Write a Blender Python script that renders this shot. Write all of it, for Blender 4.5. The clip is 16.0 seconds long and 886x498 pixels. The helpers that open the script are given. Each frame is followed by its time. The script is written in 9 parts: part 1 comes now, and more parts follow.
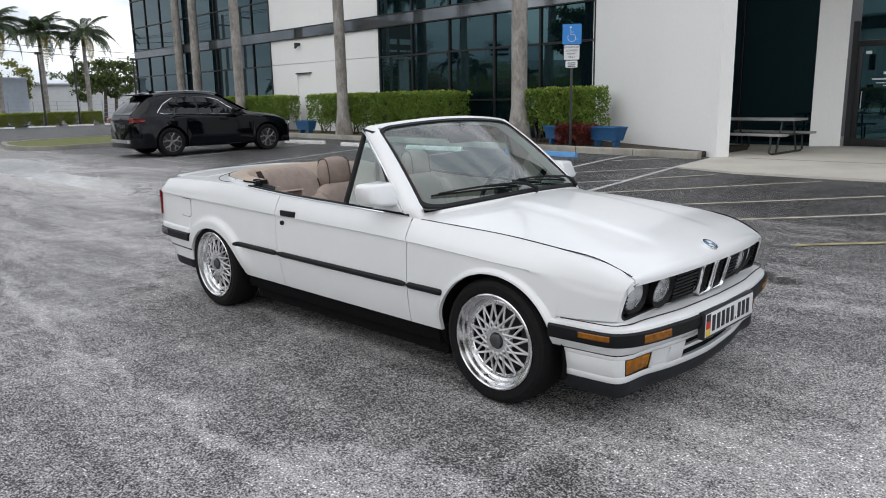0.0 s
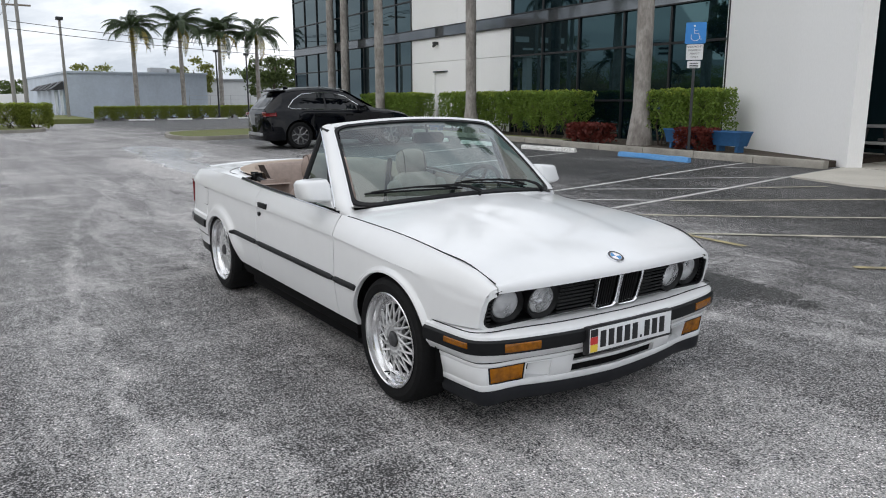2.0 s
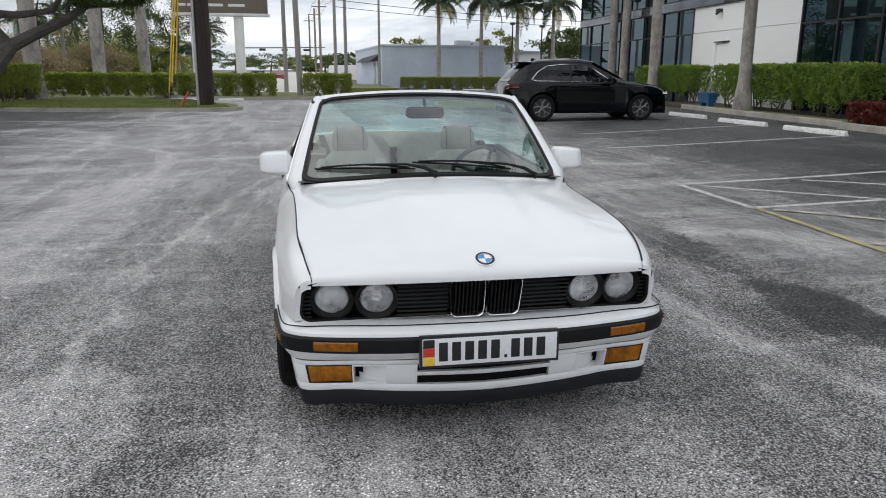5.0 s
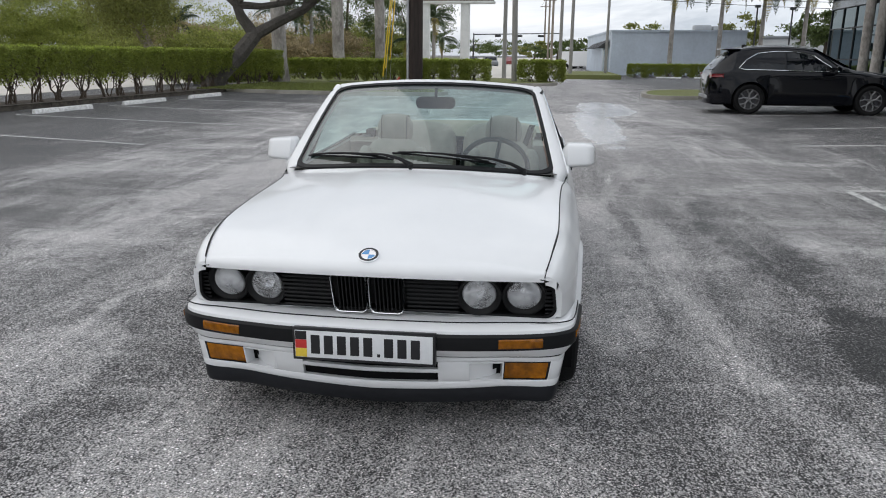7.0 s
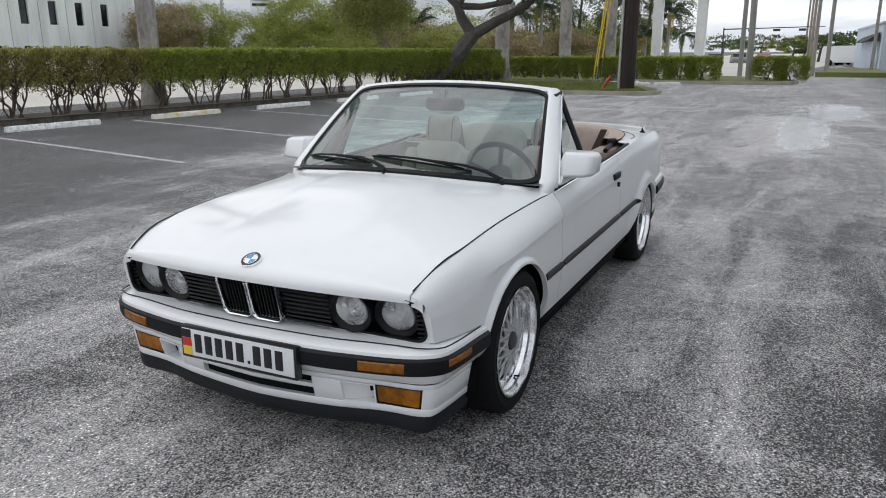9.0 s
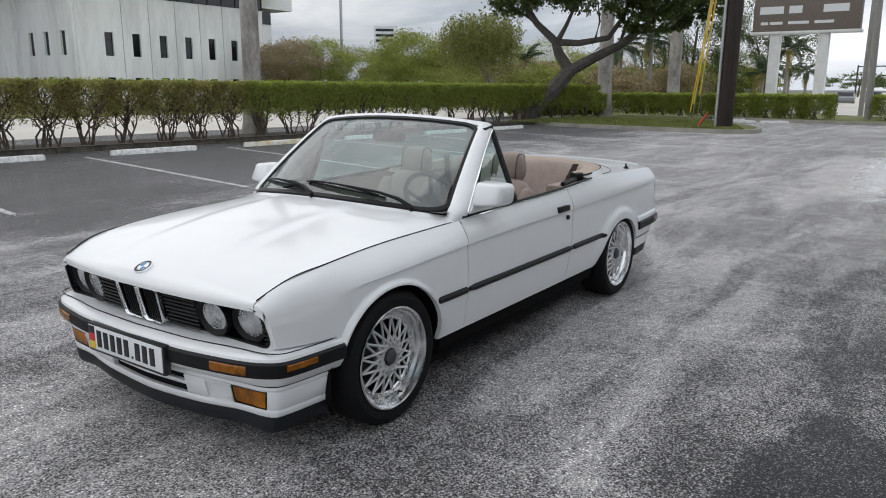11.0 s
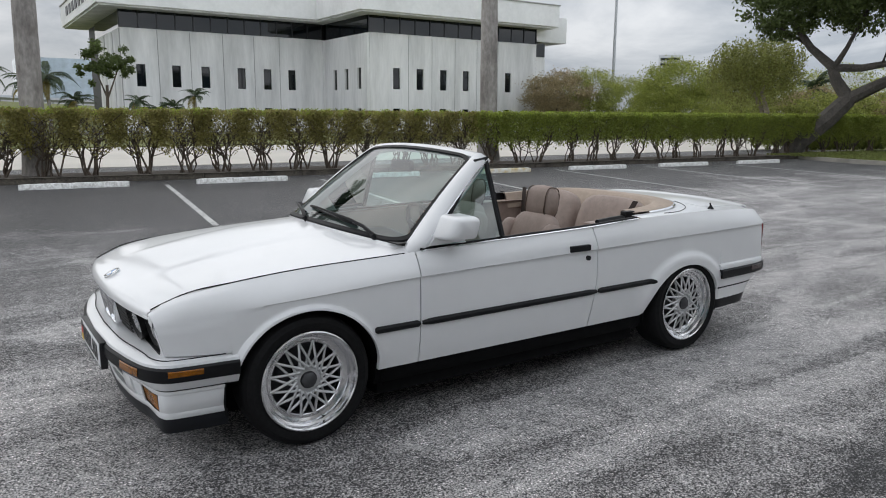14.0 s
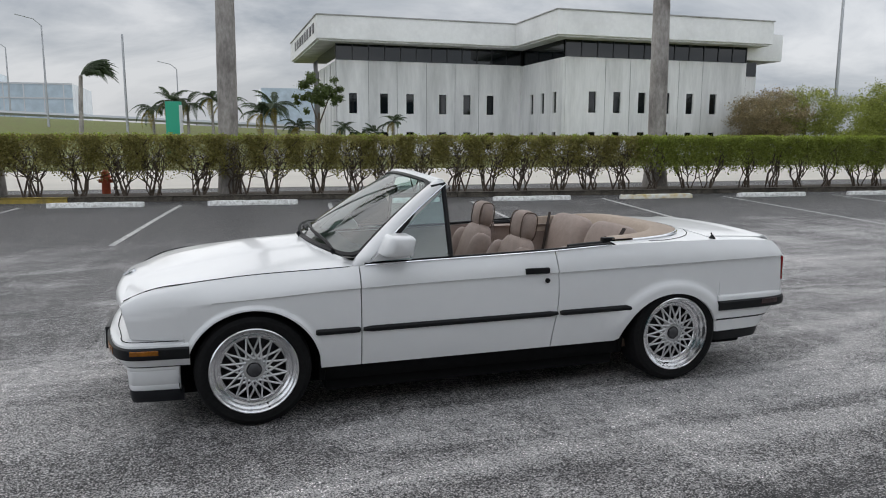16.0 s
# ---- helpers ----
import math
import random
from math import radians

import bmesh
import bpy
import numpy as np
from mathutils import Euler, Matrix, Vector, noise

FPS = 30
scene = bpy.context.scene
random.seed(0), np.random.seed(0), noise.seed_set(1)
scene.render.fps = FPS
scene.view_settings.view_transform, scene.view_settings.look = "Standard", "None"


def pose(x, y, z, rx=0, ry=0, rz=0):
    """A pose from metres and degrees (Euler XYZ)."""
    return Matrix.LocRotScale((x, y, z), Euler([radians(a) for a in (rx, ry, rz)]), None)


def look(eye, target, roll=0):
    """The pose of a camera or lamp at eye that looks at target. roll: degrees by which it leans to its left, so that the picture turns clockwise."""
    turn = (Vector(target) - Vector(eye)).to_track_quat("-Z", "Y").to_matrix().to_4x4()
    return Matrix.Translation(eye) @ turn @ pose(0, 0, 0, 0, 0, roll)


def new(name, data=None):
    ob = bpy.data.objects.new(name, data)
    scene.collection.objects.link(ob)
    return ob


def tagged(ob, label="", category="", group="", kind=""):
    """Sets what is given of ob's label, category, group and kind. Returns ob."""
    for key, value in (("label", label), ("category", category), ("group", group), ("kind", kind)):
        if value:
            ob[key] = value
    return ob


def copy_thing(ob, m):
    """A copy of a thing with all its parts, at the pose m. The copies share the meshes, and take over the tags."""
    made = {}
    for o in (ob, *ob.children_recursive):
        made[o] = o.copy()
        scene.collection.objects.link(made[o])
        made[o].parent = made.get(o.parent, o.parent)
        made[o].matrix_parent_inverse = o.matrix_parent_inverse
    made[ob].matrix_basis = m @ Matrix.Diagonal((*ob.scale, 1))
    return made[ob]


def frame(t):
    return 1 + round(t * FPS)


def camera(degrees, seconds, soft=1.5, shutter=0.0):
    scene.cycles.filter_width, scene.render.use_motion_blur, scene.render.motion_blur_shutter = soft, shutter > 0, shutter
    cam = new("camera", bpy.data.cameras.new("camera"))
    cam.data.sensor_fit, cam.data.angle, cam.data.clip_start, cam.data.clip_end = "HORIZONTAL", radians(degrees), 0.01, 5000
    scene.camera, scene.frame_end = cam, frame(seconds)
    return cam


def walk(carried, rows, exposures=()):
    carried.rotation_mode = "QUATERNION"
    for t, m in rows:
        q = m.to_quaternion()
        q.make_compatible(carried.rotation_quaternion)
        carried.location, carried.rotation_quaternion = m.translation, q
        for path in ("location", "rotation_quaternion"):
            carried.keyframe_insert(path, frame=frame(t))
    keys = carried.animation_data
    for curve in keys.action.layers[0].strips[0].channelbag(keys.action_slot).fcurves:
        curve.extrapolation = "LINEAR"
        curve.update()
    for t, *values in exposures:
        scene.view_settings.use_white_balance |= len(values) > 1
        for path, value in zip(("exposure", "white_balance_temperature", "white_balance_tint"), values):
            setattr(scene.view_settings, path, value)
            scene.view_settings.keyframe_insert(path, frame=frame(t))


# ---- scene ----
cam = camera(62.1, 16.0, soft=1.0)
PATH = [
    (0, (0.06, -0.027, 1.418), (-1.305, 1.378, 1.016), -1.0),
    (0.5, (0.242, 0.184, 1.422), (-1.193, 1.518, 1.021), -1.1),
    (1, (0.407, 0.416, 1.407), (-1.096, 1.674, 1.007), -0.9),
    (1.5, (0.586, 0.634, 1.429), (-0.982, 1.811, 1.031), -0.5),
    (2, (0.851, 0.841, 1.422), (-0.779, 1.928, 1.02), -0.1),
    (2.5, (1.005, 1.053, 1.421), (-0.688, 2.037, 1.013), 0.1),
    (3, (1.085, 1.375, 1.431), (-0.666, 2.247, 1.015), 0.2),
    (3.5, (1.196, 1.678, 1.425), (-0.607, 2.43, 0.995), 0.2),
    (4, (1.303, 1.976, 1.439), (-0.542, 2.604, 0.989), 0.5),
    (4.5, (1.288, 2.326, 1.404), (-0.597, 2.808, 0.941), 0.1),
    (4.7, (1.264, 2.447, 1.412), (-0.632, 2.879, 0.945), 0.2),
    (6.8, (1.173, 3.755, 1.442), (-0.751, 3.548, 0.936), -0.0),
    (7, (1.172, 3.887, 1.446), (-0.745, 3.632, 0.935), 0.4),
    (7.5, (1.121, 4.219, 1.453), (-0.766, 3.796, 0.943), -0.6),
    (8, (0.936, 4.485, 1.438), (-0.908, 3.905, 0.924), -0.6),
    (8.5, (0.766, 4.744, 1.44), (-1.027, 4.026, 0.922), -0.5),
    (9, (0.619, 5.037, 1.453), (-1.117, 4.186, 0.937), -0.3),
    (9.5, (0.391, 5.254, 1.427), (-1.293, 4.301, 0.92), -0.1),
    (9.7, (0.325, 5.337, 1.43), (-1.349, 4.36, 0.937), 0.3),
    (11.8, (0.297, 6.388, 1.462), (-1.227, 5.156, 1.062), -0.6),
    (12, (0.27, 6.481, 1.46), (-1.229, 5.216, 1.068), -0.7),
    (12.5, (0.151, 6.634, 1.465), (-1.274, 5.281, 1.095), -0.5),
    (13, (-0.158, 6.736, 1.474), (-1.483, 5.282, 1.114), -0.4),
    (13.5, (-0.472, 6.847, 1.466), (-1.682, 5.295, 1.11), -0.1),
    (14, (-0.819, 6.981, 1.464), (-1.907, 5.34, 1.109), 0.3),
    (14.5, (-1.19, 7.093, 1.456), (-2.154, 5.376, 1.103), 0.5),
    (15, (-1.512, 7.299, 1.451), (-2.354, 5.518, 1.107), 0.4),
    (15.5, (-1.724, 7.583, 1.479), (-2.441, 5.744, 1.155), 0.2),
    (16, (-1.875, 7.893, 1.504), (-2.47, 6.007, 1.208), 0.1),
]
walk(cam, [(t, look(eye, target, roll)) for t, eye, target, roll in PATH], [(0.0, 0.58), (2.0, 0.52), (3.5, 0.46), (8.0, 0.44), (12.5, 0.50), (16.0, 0.38)])

# ---- light: an overcast day ----
def build_world():
    w = bpy.data.worlds.new("overcast_sky")
    scene.world = w
    w.use_nodes = True
    nt = w.node_tree
    nt.nodes.clear()
    N, L = nt.nodes.new, nt.links.new
    out, bg = N("ShaderNodeOutputWorld"), N("ShaderNodeBackground")
    sky = N("ShaderNodeTexSky")
    sky.sky_type, sky.sun_disc = "NISHITA", False
    sky.sun_elevation, sky.sun_rotation = radians(60), radians(170)
    sky.air_density, sky.dust_density = 1.0, 3.0
    co, sep = N("ShaderNodeTexCoord"), N("ShaderNodeSeparateXYZ")
    L(co.outputs["Generated"], sep.inputs[0])
    up = N("ShaderNodeMapRange")
    up.inputs["From Min"].default_value, up.inputs["From Max"].default_value = 0.0, 0.8
    up.inputs["To Min"].default_value, up.inputs["To Max"].default_value = 0.80, 0.80
    L(sep.outputs["Z"], up.inputs["Value"])
    mp = N("ShaderNodeMapping")
    mp.inputs["Scale"].default_value = (1.0, 1.0, 3.2)
    L(co.outputs["Generated"], mp.inputs["Vector"])
    n1 = N("ShaderNodeTexNoise")
    n1.inputs["Scale"].default_value, n1.inputs["Detail"].default_value, n1.inputs["Roughness"].default_value = 3.0, 7, 0.58
    n1.inputs["Distortion"].default_value = 0.6
    L(mp.outputs[0], n1.inputs["Vector"])
    cr = N("ShaderNodeValToRGB")
    cr.color_ramp.elements[0].position, cr.color_ramp.elements[0].color = 0.38, (0.50, 0.55, 0.62, 1)
    cr.color_ramp.elements[1].position, cr.color_ramp.elements[1].color = 0.64, (0.985, 1.01, 1.05, 1)
    L(n1.outputs["Fac"], cr.inputs[0])
    # brighter towards the north, added to lift the car's dark north flank
    north_gain = N("ShaderNodeMapRange")
    north_gain.inputs["From Min"].default_value, north_gain.inputs["To Min"].default_value, north_gain.inputs["To Max"].default_value = -1.0, 0.63, 1.64
    L(sep.outputs["Y"], north_gain.inputs["Value"])
    both = N("ShaderNodeMath")
    both.operation = "MULTIPLY"
    L(up.outputs[0], both.inputs[0])
    L(north_gain.outputs[0], both.inputs[1])
    # the glow of the veiled sun, high in the south
    dot, glow = N("ShaderNodeVectorMath"), N("ShaderNodeMapRange")
    dot.operation = "DOT_PRODUCT"
    dot.inputs[1].default_value = Vector((0.12, -0.70, 0.70)).normalized()
    L(co.outputs["Generated"], dot.inputs[0])
    glow.interpolation_type = "SMOOTHSTEP"
    glow.inputs["From Min"].default_value, glow.inputs["From Max"].default_value = 0.35, 1.05
    glow.inputs["To Min"].default_value, glow.inputs["To Max"].default_value = 1.0, 1.12
    L(dot.outputs["Value"], glow.inputs["Value"])
    lit = N("ShaderNodeMath")
    lit.operation = "MULTIPLY"
    L(both.outputs[0], lit.inputs[0])
    L(glow.outputs[0], lit.inputs[1])
    mul = N("ShaderNodeVectorMath")
    mul.operation = "SCALE"
    L(cr.outputs[0], mul.inputs[0])
    L(lit.outputs[0], mul.inputs["Scale"])
    sk = N("ShaderNodeVectorMath")
    sk.operation = "SCALE"
    sk.inputs["Scale"].default_value = 0.06
    L(sky.outputs[0], sk.inputs[0])
    mix = N("ShaderNodeMix")
    mix.data_type = "RGBA"
    mix.inputs["Factor"].default_value = 0.88
    L(sk.outputs[0], mix.inputs["A"])
    L(mul.outputs[0], mix.inputs["B"])
    L(mix.outputs["Result"], bg.inputs["Color"])
    bg.inputs["Strength"].default_value = SKY_POWER
    L(bg.outputs[0], out.inputs[0])


SKY_POWER = 1.0
build_world()
sun = new("sun", bpy.data.lights.new("sun", "SUN"))
sun.data.energy, sun.data.angle, sun.data.color = 0.95, radians(110), (1.0, 0.98, 0.95)
sun.matrix_world = look((4.0, -30.0, 19), (0, 0, 0))


# ---- materials ----
def material(name, base, rough=0.6, metal=0.0, spec=0.5, coat=0.0, coat_rough=0.04, grain=0.0, grain_scale=60.0, stain=0.0, stain_scale=2.0,
             stain_to=None, bump=0.0, bump_scale=80.0, island=0.0, random_piece=0.0, stretch=(1, 1, 1), trans=0.0, sheen=0.0, spec_tint=None):
    """A surface: base colour varied by fine grain and by larger stains, with fine relief."""
    m = bpy.data.materials.new(name)
    m.use_nodes = True
    nt = m.node_tree
    N, L = nt.nodes.new, nt.links.new
    b = nt.nodes["Principled BSDF"]
    b.inputs["Roughness"].default_value, b.inputs["Metallic"].default_value = rough, metal
    b.inputs["Specular IOR Level"].default_value = spec
    if spec_tint:
        b.inputs["Specular Tint"].default_value = (*spec_tint, 1)
    b.inputs["Coat Weight"].default_value, b.inputs["Coat Roughness"].default_value = coat, coat_rough
    b.inputs["Transmission Weight"].default_value = trans
    b.inputs["Sheen Weight"].default_value = sheen
    b.inputs["Base Color"].default_value = (*base, 1)
    co, mp = N("ShaderNodeTexCoord"), N("ShaderNodeMapping")
    mp.inputs["Scale"].default_value = stretch
    L(co.outputs["Object"], mp.inputs["Vector"])
    vec, col = mp.outputs[0], None

    def noise_tex(scale, detail=4, rough_=0.55):
        n = N("ShaderNodeTexNoise")
        n.inputs["Scale"].default_value, n.inputs["Detail"].default_value, n.inputs["Roughness"].default_value = scale, detail, rough_
        L(vec, n.inputs["Vector"])
        return n

    def blend(fac, a, c, mode="MIX"):
        x = N("ShaderNodeMix")
        x.data_type, x.blend_type = "RGBA", mode
        if isinstance(fac, float):
            x.inputs["Factor"].default_value = fac
        else:
            L(fac, x.inputs["Factor"])
        for key, v in (("A", a), ("B", c)):
            if isinstance(v, tuple):
                x.inputs[key].default_value = (*v[:3], 1)
            else:
                L(v, x.inputs[key])
        return x.outputs["Result"]

    col = base
    if stain:
        n = noise_tex(stain_scale, 6, 0.62)
        r = N("ShaderNodeMapRange")
        r.inputs["From Min"].default_value, r.inputs["From Max"].default_value, r.inputs["To Max"].default_value = 0.42, 0.68, stain
        L(n.outputs["Fac"], r.inputs["Value"])
        col = blend(r.outputs[0], col, stain_to or tuple(0.55 * c for c in base))
    if grain:
        n = noise_tex(grain_scale, 3, 0.6)
        r = N("ShaderNodeMapRange")
        r.inputs["From Min"].default_value, r.inputs["From Max"].default_value = 0.3, 0.7
        r.inputs["To Min"].default_value, r.inputs["To Max"].default_value = 1 - grain, 1 + grain
        L(n.outputs["Fac"], r.inputs["Value"])
        v = N("ShaderNodeVectorMath")
        v.operation = "SCALE"
        if isinstance(col, tuple):
            v.inputs[0].default_value = col
        else:
            L(col, v.inputs[0])
        L(r.outputs[0], v.inputs["Scale"])
        col = v.outputs[0]
    if island or random_piece:
        g = N("ShaderNodeNewGeometry") if island else N("ShaderNodeObjectInfo")
        r = N("ShaderNodeMapRange")
        amount = island or random_piece
        r.inputs["To Min"].default_value, r.inputs["To Max"].default_value = 1 - amount, 1 + amount
        L(g.outputs["Random Per Island" if island else "Random"], r.inputs["Value"])
        v = N("ShaderNodeVectorMath")
        v.operation = "SCALE"
        if isinstance(col, tuple):
            v.inputs[0].default_value = col
        else:
            L(col, v.inputs[0])
        L(r.outputs[0], v.inputs["Scale"])
        col = v.outputs[0]
    if not isinstance(col, tuple):
        L(col, b.inputs["Base Color"])
    if bump:
        n = noise_tex(bump_scale, 4, 0.6)
        bp = N("ShaderNodeBump")
        bp.inputs["Strength"].default_value, bp.inputs["Distance"].default_value = bump, 0.02
        L(n.outputs["Fac"], bp.inputs["Height"])
        L(bp.outputs[0], b.inputs["Normal"])
    return m


def glass_material(name, tint, rough=0.0, ior=1.5):
    """A thin pane: clear with a tint, and a mirror gloss over it that grows at flat angles."""
    m = bpy.data.materials.new(name)
    m.use_nodes = True
    nt = m.node_tree
    nt.nodes.clear()
    N, L = nt.nodes.new, nt.links.new
    out, mix, tr, gl, fr = (N("ShaderNodeOutputMaterial"), N("ShaderNodeMixShader"), N("ShaderNodeBsdfTransparent"),
                            N("ShaderNodeBsdfGlossy"), N("ShaderNodeFresnel"))
    tr.inputs["Color"].default_value = (*tint, 1)
    gl.inputs["Roughness"].default_value = rough
    fr.inputs["IOR"].default_value = ior
    L(fr.outputs[0], mix.inputs[0])
    L(tr.outputs[0], mix.inputs[1])
    L(gl.outputs[0], mix.inputs[2])
    L(mix.outputs[0], out.inputs[0])
    return m


def frosted_lens(name):
    """A ribbed lamp glass: partly clear, partly scattering, glossy on top."""
    m = glass_material(name, (0.95, 0.96, 0.97), rough=0.06, ior=2.1)
    nt = m.node_tree
    N, L = nt.nodes.new, nt.links.new
    mix = [n for n in nt.nodes if n.type == "MIX_SHADER"][0]
    clear = [n for n in nt.nodes if n.type == "BSDF_TRANSPARENT"][0]
    d, x = N("ShaderNodeBsdfDiffuse"), N("ShaderNodeMixShader")
    d.inputs["Color"].default_value = (0.88, 0.89, 0.91, 1)
    w, n, co = N("ShaderNodeTexWave"), N("ShaderNodeTexNoise"), N("ShaderNodeTexCoord")
    w.bands_direction = "Y"
    w.inputs["Scale"].default_value, w.inputs["Distortion"].default_value = 75.0, 0.2
    n.inputs["Scale"].default_value, n.inputs["Detail"].default_value = 11.0, 2
    L(co.outputs["Object"], w.inputs["Vector"])
    L(co.outputs["Object"], n.inputs["Vector"])
    r, q, a = N("ShaderNodeMapRange"), N("ShaderNodeMapRange"), N("ShaderNodeMath")
    q.inputs["To Min"].default_value, q.inputs["To Max"].default_value = 0.0, 0.12
    L(w.outputs["Fac"], q.inputs["Value"])
    r.inputs["From Min"].default_value, r.inputs["From Max"].default_value = 0.35, 0.65
    r.inputs["To Min"].default_value, r.inputs["To Max"].default_value = 0.12, 0.46
    L(n.outputs["Fac"], r.inputs["Value"])
    L(r.outputs[0], a.inputs[0])
    L(q.outputs[0], a.inputs[1])
    L(a.outputs[0], x.inputs[0])
    L(clear.outputs[0], x.inputs[1])
    L(d.outputs[0], x.inputs[2])
    L(x.outputs[0], mix.inputs[1])
    # the moulded prisms of the glass
    pr, bp = N("ShaderNodeTexVoronoi"), N("ShaderNodeBump")
    pr.inputs["Scale"].default_value = 34.0
    bp.inputs["Strength"].default_value, bp.inputs["Distance"].default_value = 0.9, 0.02
    L(co.outputs["Object"], pr.inputs["Vector"])
    L(pr.outputs["Distance"], bp.inputs["Height"])
    gloss = [n_ for n_ in nt.nodes if n_.type == "BSDF_GLOSSY"][0]
    L(bp.outputs[0], gloss.inputs["Normal"])
    return m


def leaf_material(name, base, vary=0.35, back=0.42):
    m = material(name, base, rough=0.5, spec=0.35, island=vary, stain=0.6, stain_scale=1.1, stain_to=tuple(0.6 * c for c in base))
    nt = m.node_tree
    N, L = nt.nodes.new, nt.links.new
    b = nt.nodes["Principled BSDF"]
    out = nt.nodes["Material Output"]
    t, mx = N("ShaderNodeBsdfTranslucent"), N("ShaderNodeMixShader")
    src = b.inputs["Base Color"].links[0].from_socket
    L(src, t.inputs["Color"])
    mx.inputs[0].default_value = back
    L(b.outputs[0], mx.inputs[1])
    L(t.outputs[0], mx.inputs[2])
    L(mx.outputs[0], out.inputs["Surface"])
    return m


# old tyre scuffs (centre, radius, width, strength) and pale patches (centre, half axes, strength; darker below 0)
SCUFFS = ((-3.0, 26.42, 25.0, 0.07, 0.55), (2.0, -16.6, 22.0, 0.16, 0.4), (-9.0, 17.0, 14.0, 0.14, 0.35))
# first: dried-out pale asphalt, plus the puddle's sky sheen put into its colour
PALE_PATCHES = ((-14.5, 4.6, 3.6, 0.75, 0.6), (-4.4, 4.35, 2.3, 0.30, 0.45), (-6.0, 0.4, 3.2, 0.6, 0.4), (-1.75, 1.5, 0.7, 0.4, 0.45),
                (-0.9, 3.4, 0.9, 0.9, 0.38), (-2.5, 5.7, 0.75, 0.28, -0.5), (-5.2, 5.6, 1.6, 0.35, -0.3))


def asphalt_material():
    """Old asphalt: pale worn aggregate, darker binder, long scuffs and darker patches."""
    m = bpy.data.materials.new("worn_asphalt")
    m.use_nodes = True
    nt = m.node_tree
    N, L = nt.nodes.new, nt.links.new
    b = nt.nodes["Principled BSDF"]
    co = N("ShaderNodeTexCoord")

    def tex(scale, detail, rough, stretch=(1, 1, 1), turn=0.0, warp=0.0):
        mp, n = N("ShaderNodeMapping"), N("ShaderNodeTexNoise")
        mp.inputs["Scale"].default_value, mp.inputs["Rotation"].default_value = stretch, (0, 0, radians(turn))
        n.inputs["Scale"].default_value, n.inputs["Detail"].default_value, n.inputs["Roughness"].default_value = scale, detail, rough
        n.inputs["Distortion"].default_value = warp
        L(co.outputs["Object"], mp.inputs["Vector"])
        L(mp.outputs[0], n.inputs["Vector"])
        return n.outputs["Fac"]

    def ranged(v, a, c, lo, hi):
        r = N("ShaderNodeMapRange")
        for key, val in (("From Min", a), ("From Max", c), ("To Min", lo), ("To Max", hi)):
            r.inputs[key].default_value = val
        L(v, r.inputs["Value"])
        return r.outputs[0]

    def op(kind, a, c):
        x = N("ShaderNodeMath")
        x.operation = kind
        for i, v in enumerate((a, c)):
            if isinstance(v, float):
                x.inputs[i].default_value = v
            else:
                L(v, x.inputs[i])
        return x.outputs[0]

    def cells(scale, warp=0.0):
        """One random value for each stone of the surface."""
        v, w, sp = N("ShaderNodeTexVoronoi"), N("ShaderNodeTexWhiteNoise"), N("ShaderNodeSeparateColor")
        v.inputs["Scale"].default_value = scale
        L(co.outputs["Object"], v.inputs["Vector"])
        L(v.outputs["Color"], sp.inputs[0])
        return sp.outputs[0]

    def round_patch(x, y, rx, ry):
        """1 in the middle of an oval, 0 outside it, with a ragged border."""
        dx, dy = op("MULTIPLY", op("SUBTRACT", sep.outputs["X"], x), 1.0 / rx), op("MULTIPLY", op("SUBTRACT", sep.outputs["Y"], y), 1.0 / ry)
        d = op("ADD", op("POWER", op("ABSOLUTE", dx, 0.0), 2.0), op("POWER", op("ABSOLUTE", dy, 0.0), 2.0))
        return ranged(op("ADD", d, ranged(mid, 0.3, 0.7, -0.6, 0.6)), 0.70, 1.05, 1.0, 0.0)

    def arc_mark(cx, cy, radius, width):
        """A ring-shaped scuff, broken up by noise."""
        dx, dy = op("SUBTRACT", sep.outputs["X"], cx), op("SUBTRACT", sep.outputs["Y"], cy)
        r = op("SQRT", op("ADD", op("MULTIPLY", dx, dx), op("MULTIPLY", dy, dy)), 0.0)
        e = op("ABSOLUTE", op("SUBTRACT", op("ADD", r, ranged(mid, 0.3, 0.7, -0.10, 0.10)), radius), 0.0)
        return op("MULTIPLY", ranged(e, 0.0, width, 1.0, 0.0), ranged(patch_, 0.35, 0.6, 0.15, 1.0))

    sep = N("ShaderNodeSeparateXYZ")
    L(co.outputs["Object"], sep.inputs[0])
    stone = op("ADD", op("MULTIPLY", cells(165.0), 0.62), op("ADD", op("MULTIPLY", cells(85.0), 0.14), op("MULTIPLY", cells(280.0), 0.24)))
    patch_ = tex(0.30, 5, 0.6, warp=0.8)
    mid = tex(1.3, 6, 0.68, warp=0.6)
    streak = tex(0.42, 6, 0.62, stretch=(0.40, 2.0, 1), turn=-14, warp=1.6)
    arcs = tex(0.25, 5, 0.62, stretch=(2.4, 0.5, 1), turn=30, warp=2.2)
    # the driving lane is worn paler than the bays beside it
    wob = op("MULTIPLY", ranged(patch_, 0.3, 0.7, -1.0, 1.0), 1.6)
    yy = op("ADD", sep.outputs["Y"], wob)
    lane = op("MULTIPLY", ranged(yy, -4.0, -1.0, 0.0, 1.0), ranged(yy, 6.6, 9.4, 1.0, 0.0))
    wear_sheen = op("ADD", ranged(patch_, 0.36, 0.66, 0.06, 0.28), ranged(mid, 0.34, 0.70, 0.08, 0.30))
    wear_sheen = op("ADD", wear_sheen, op("ADD", ranged(streak, 0.50, 0.64, 0.0, 0.42), ranged(arcs, 0.52, 0.64, 0.0, 0.34)))
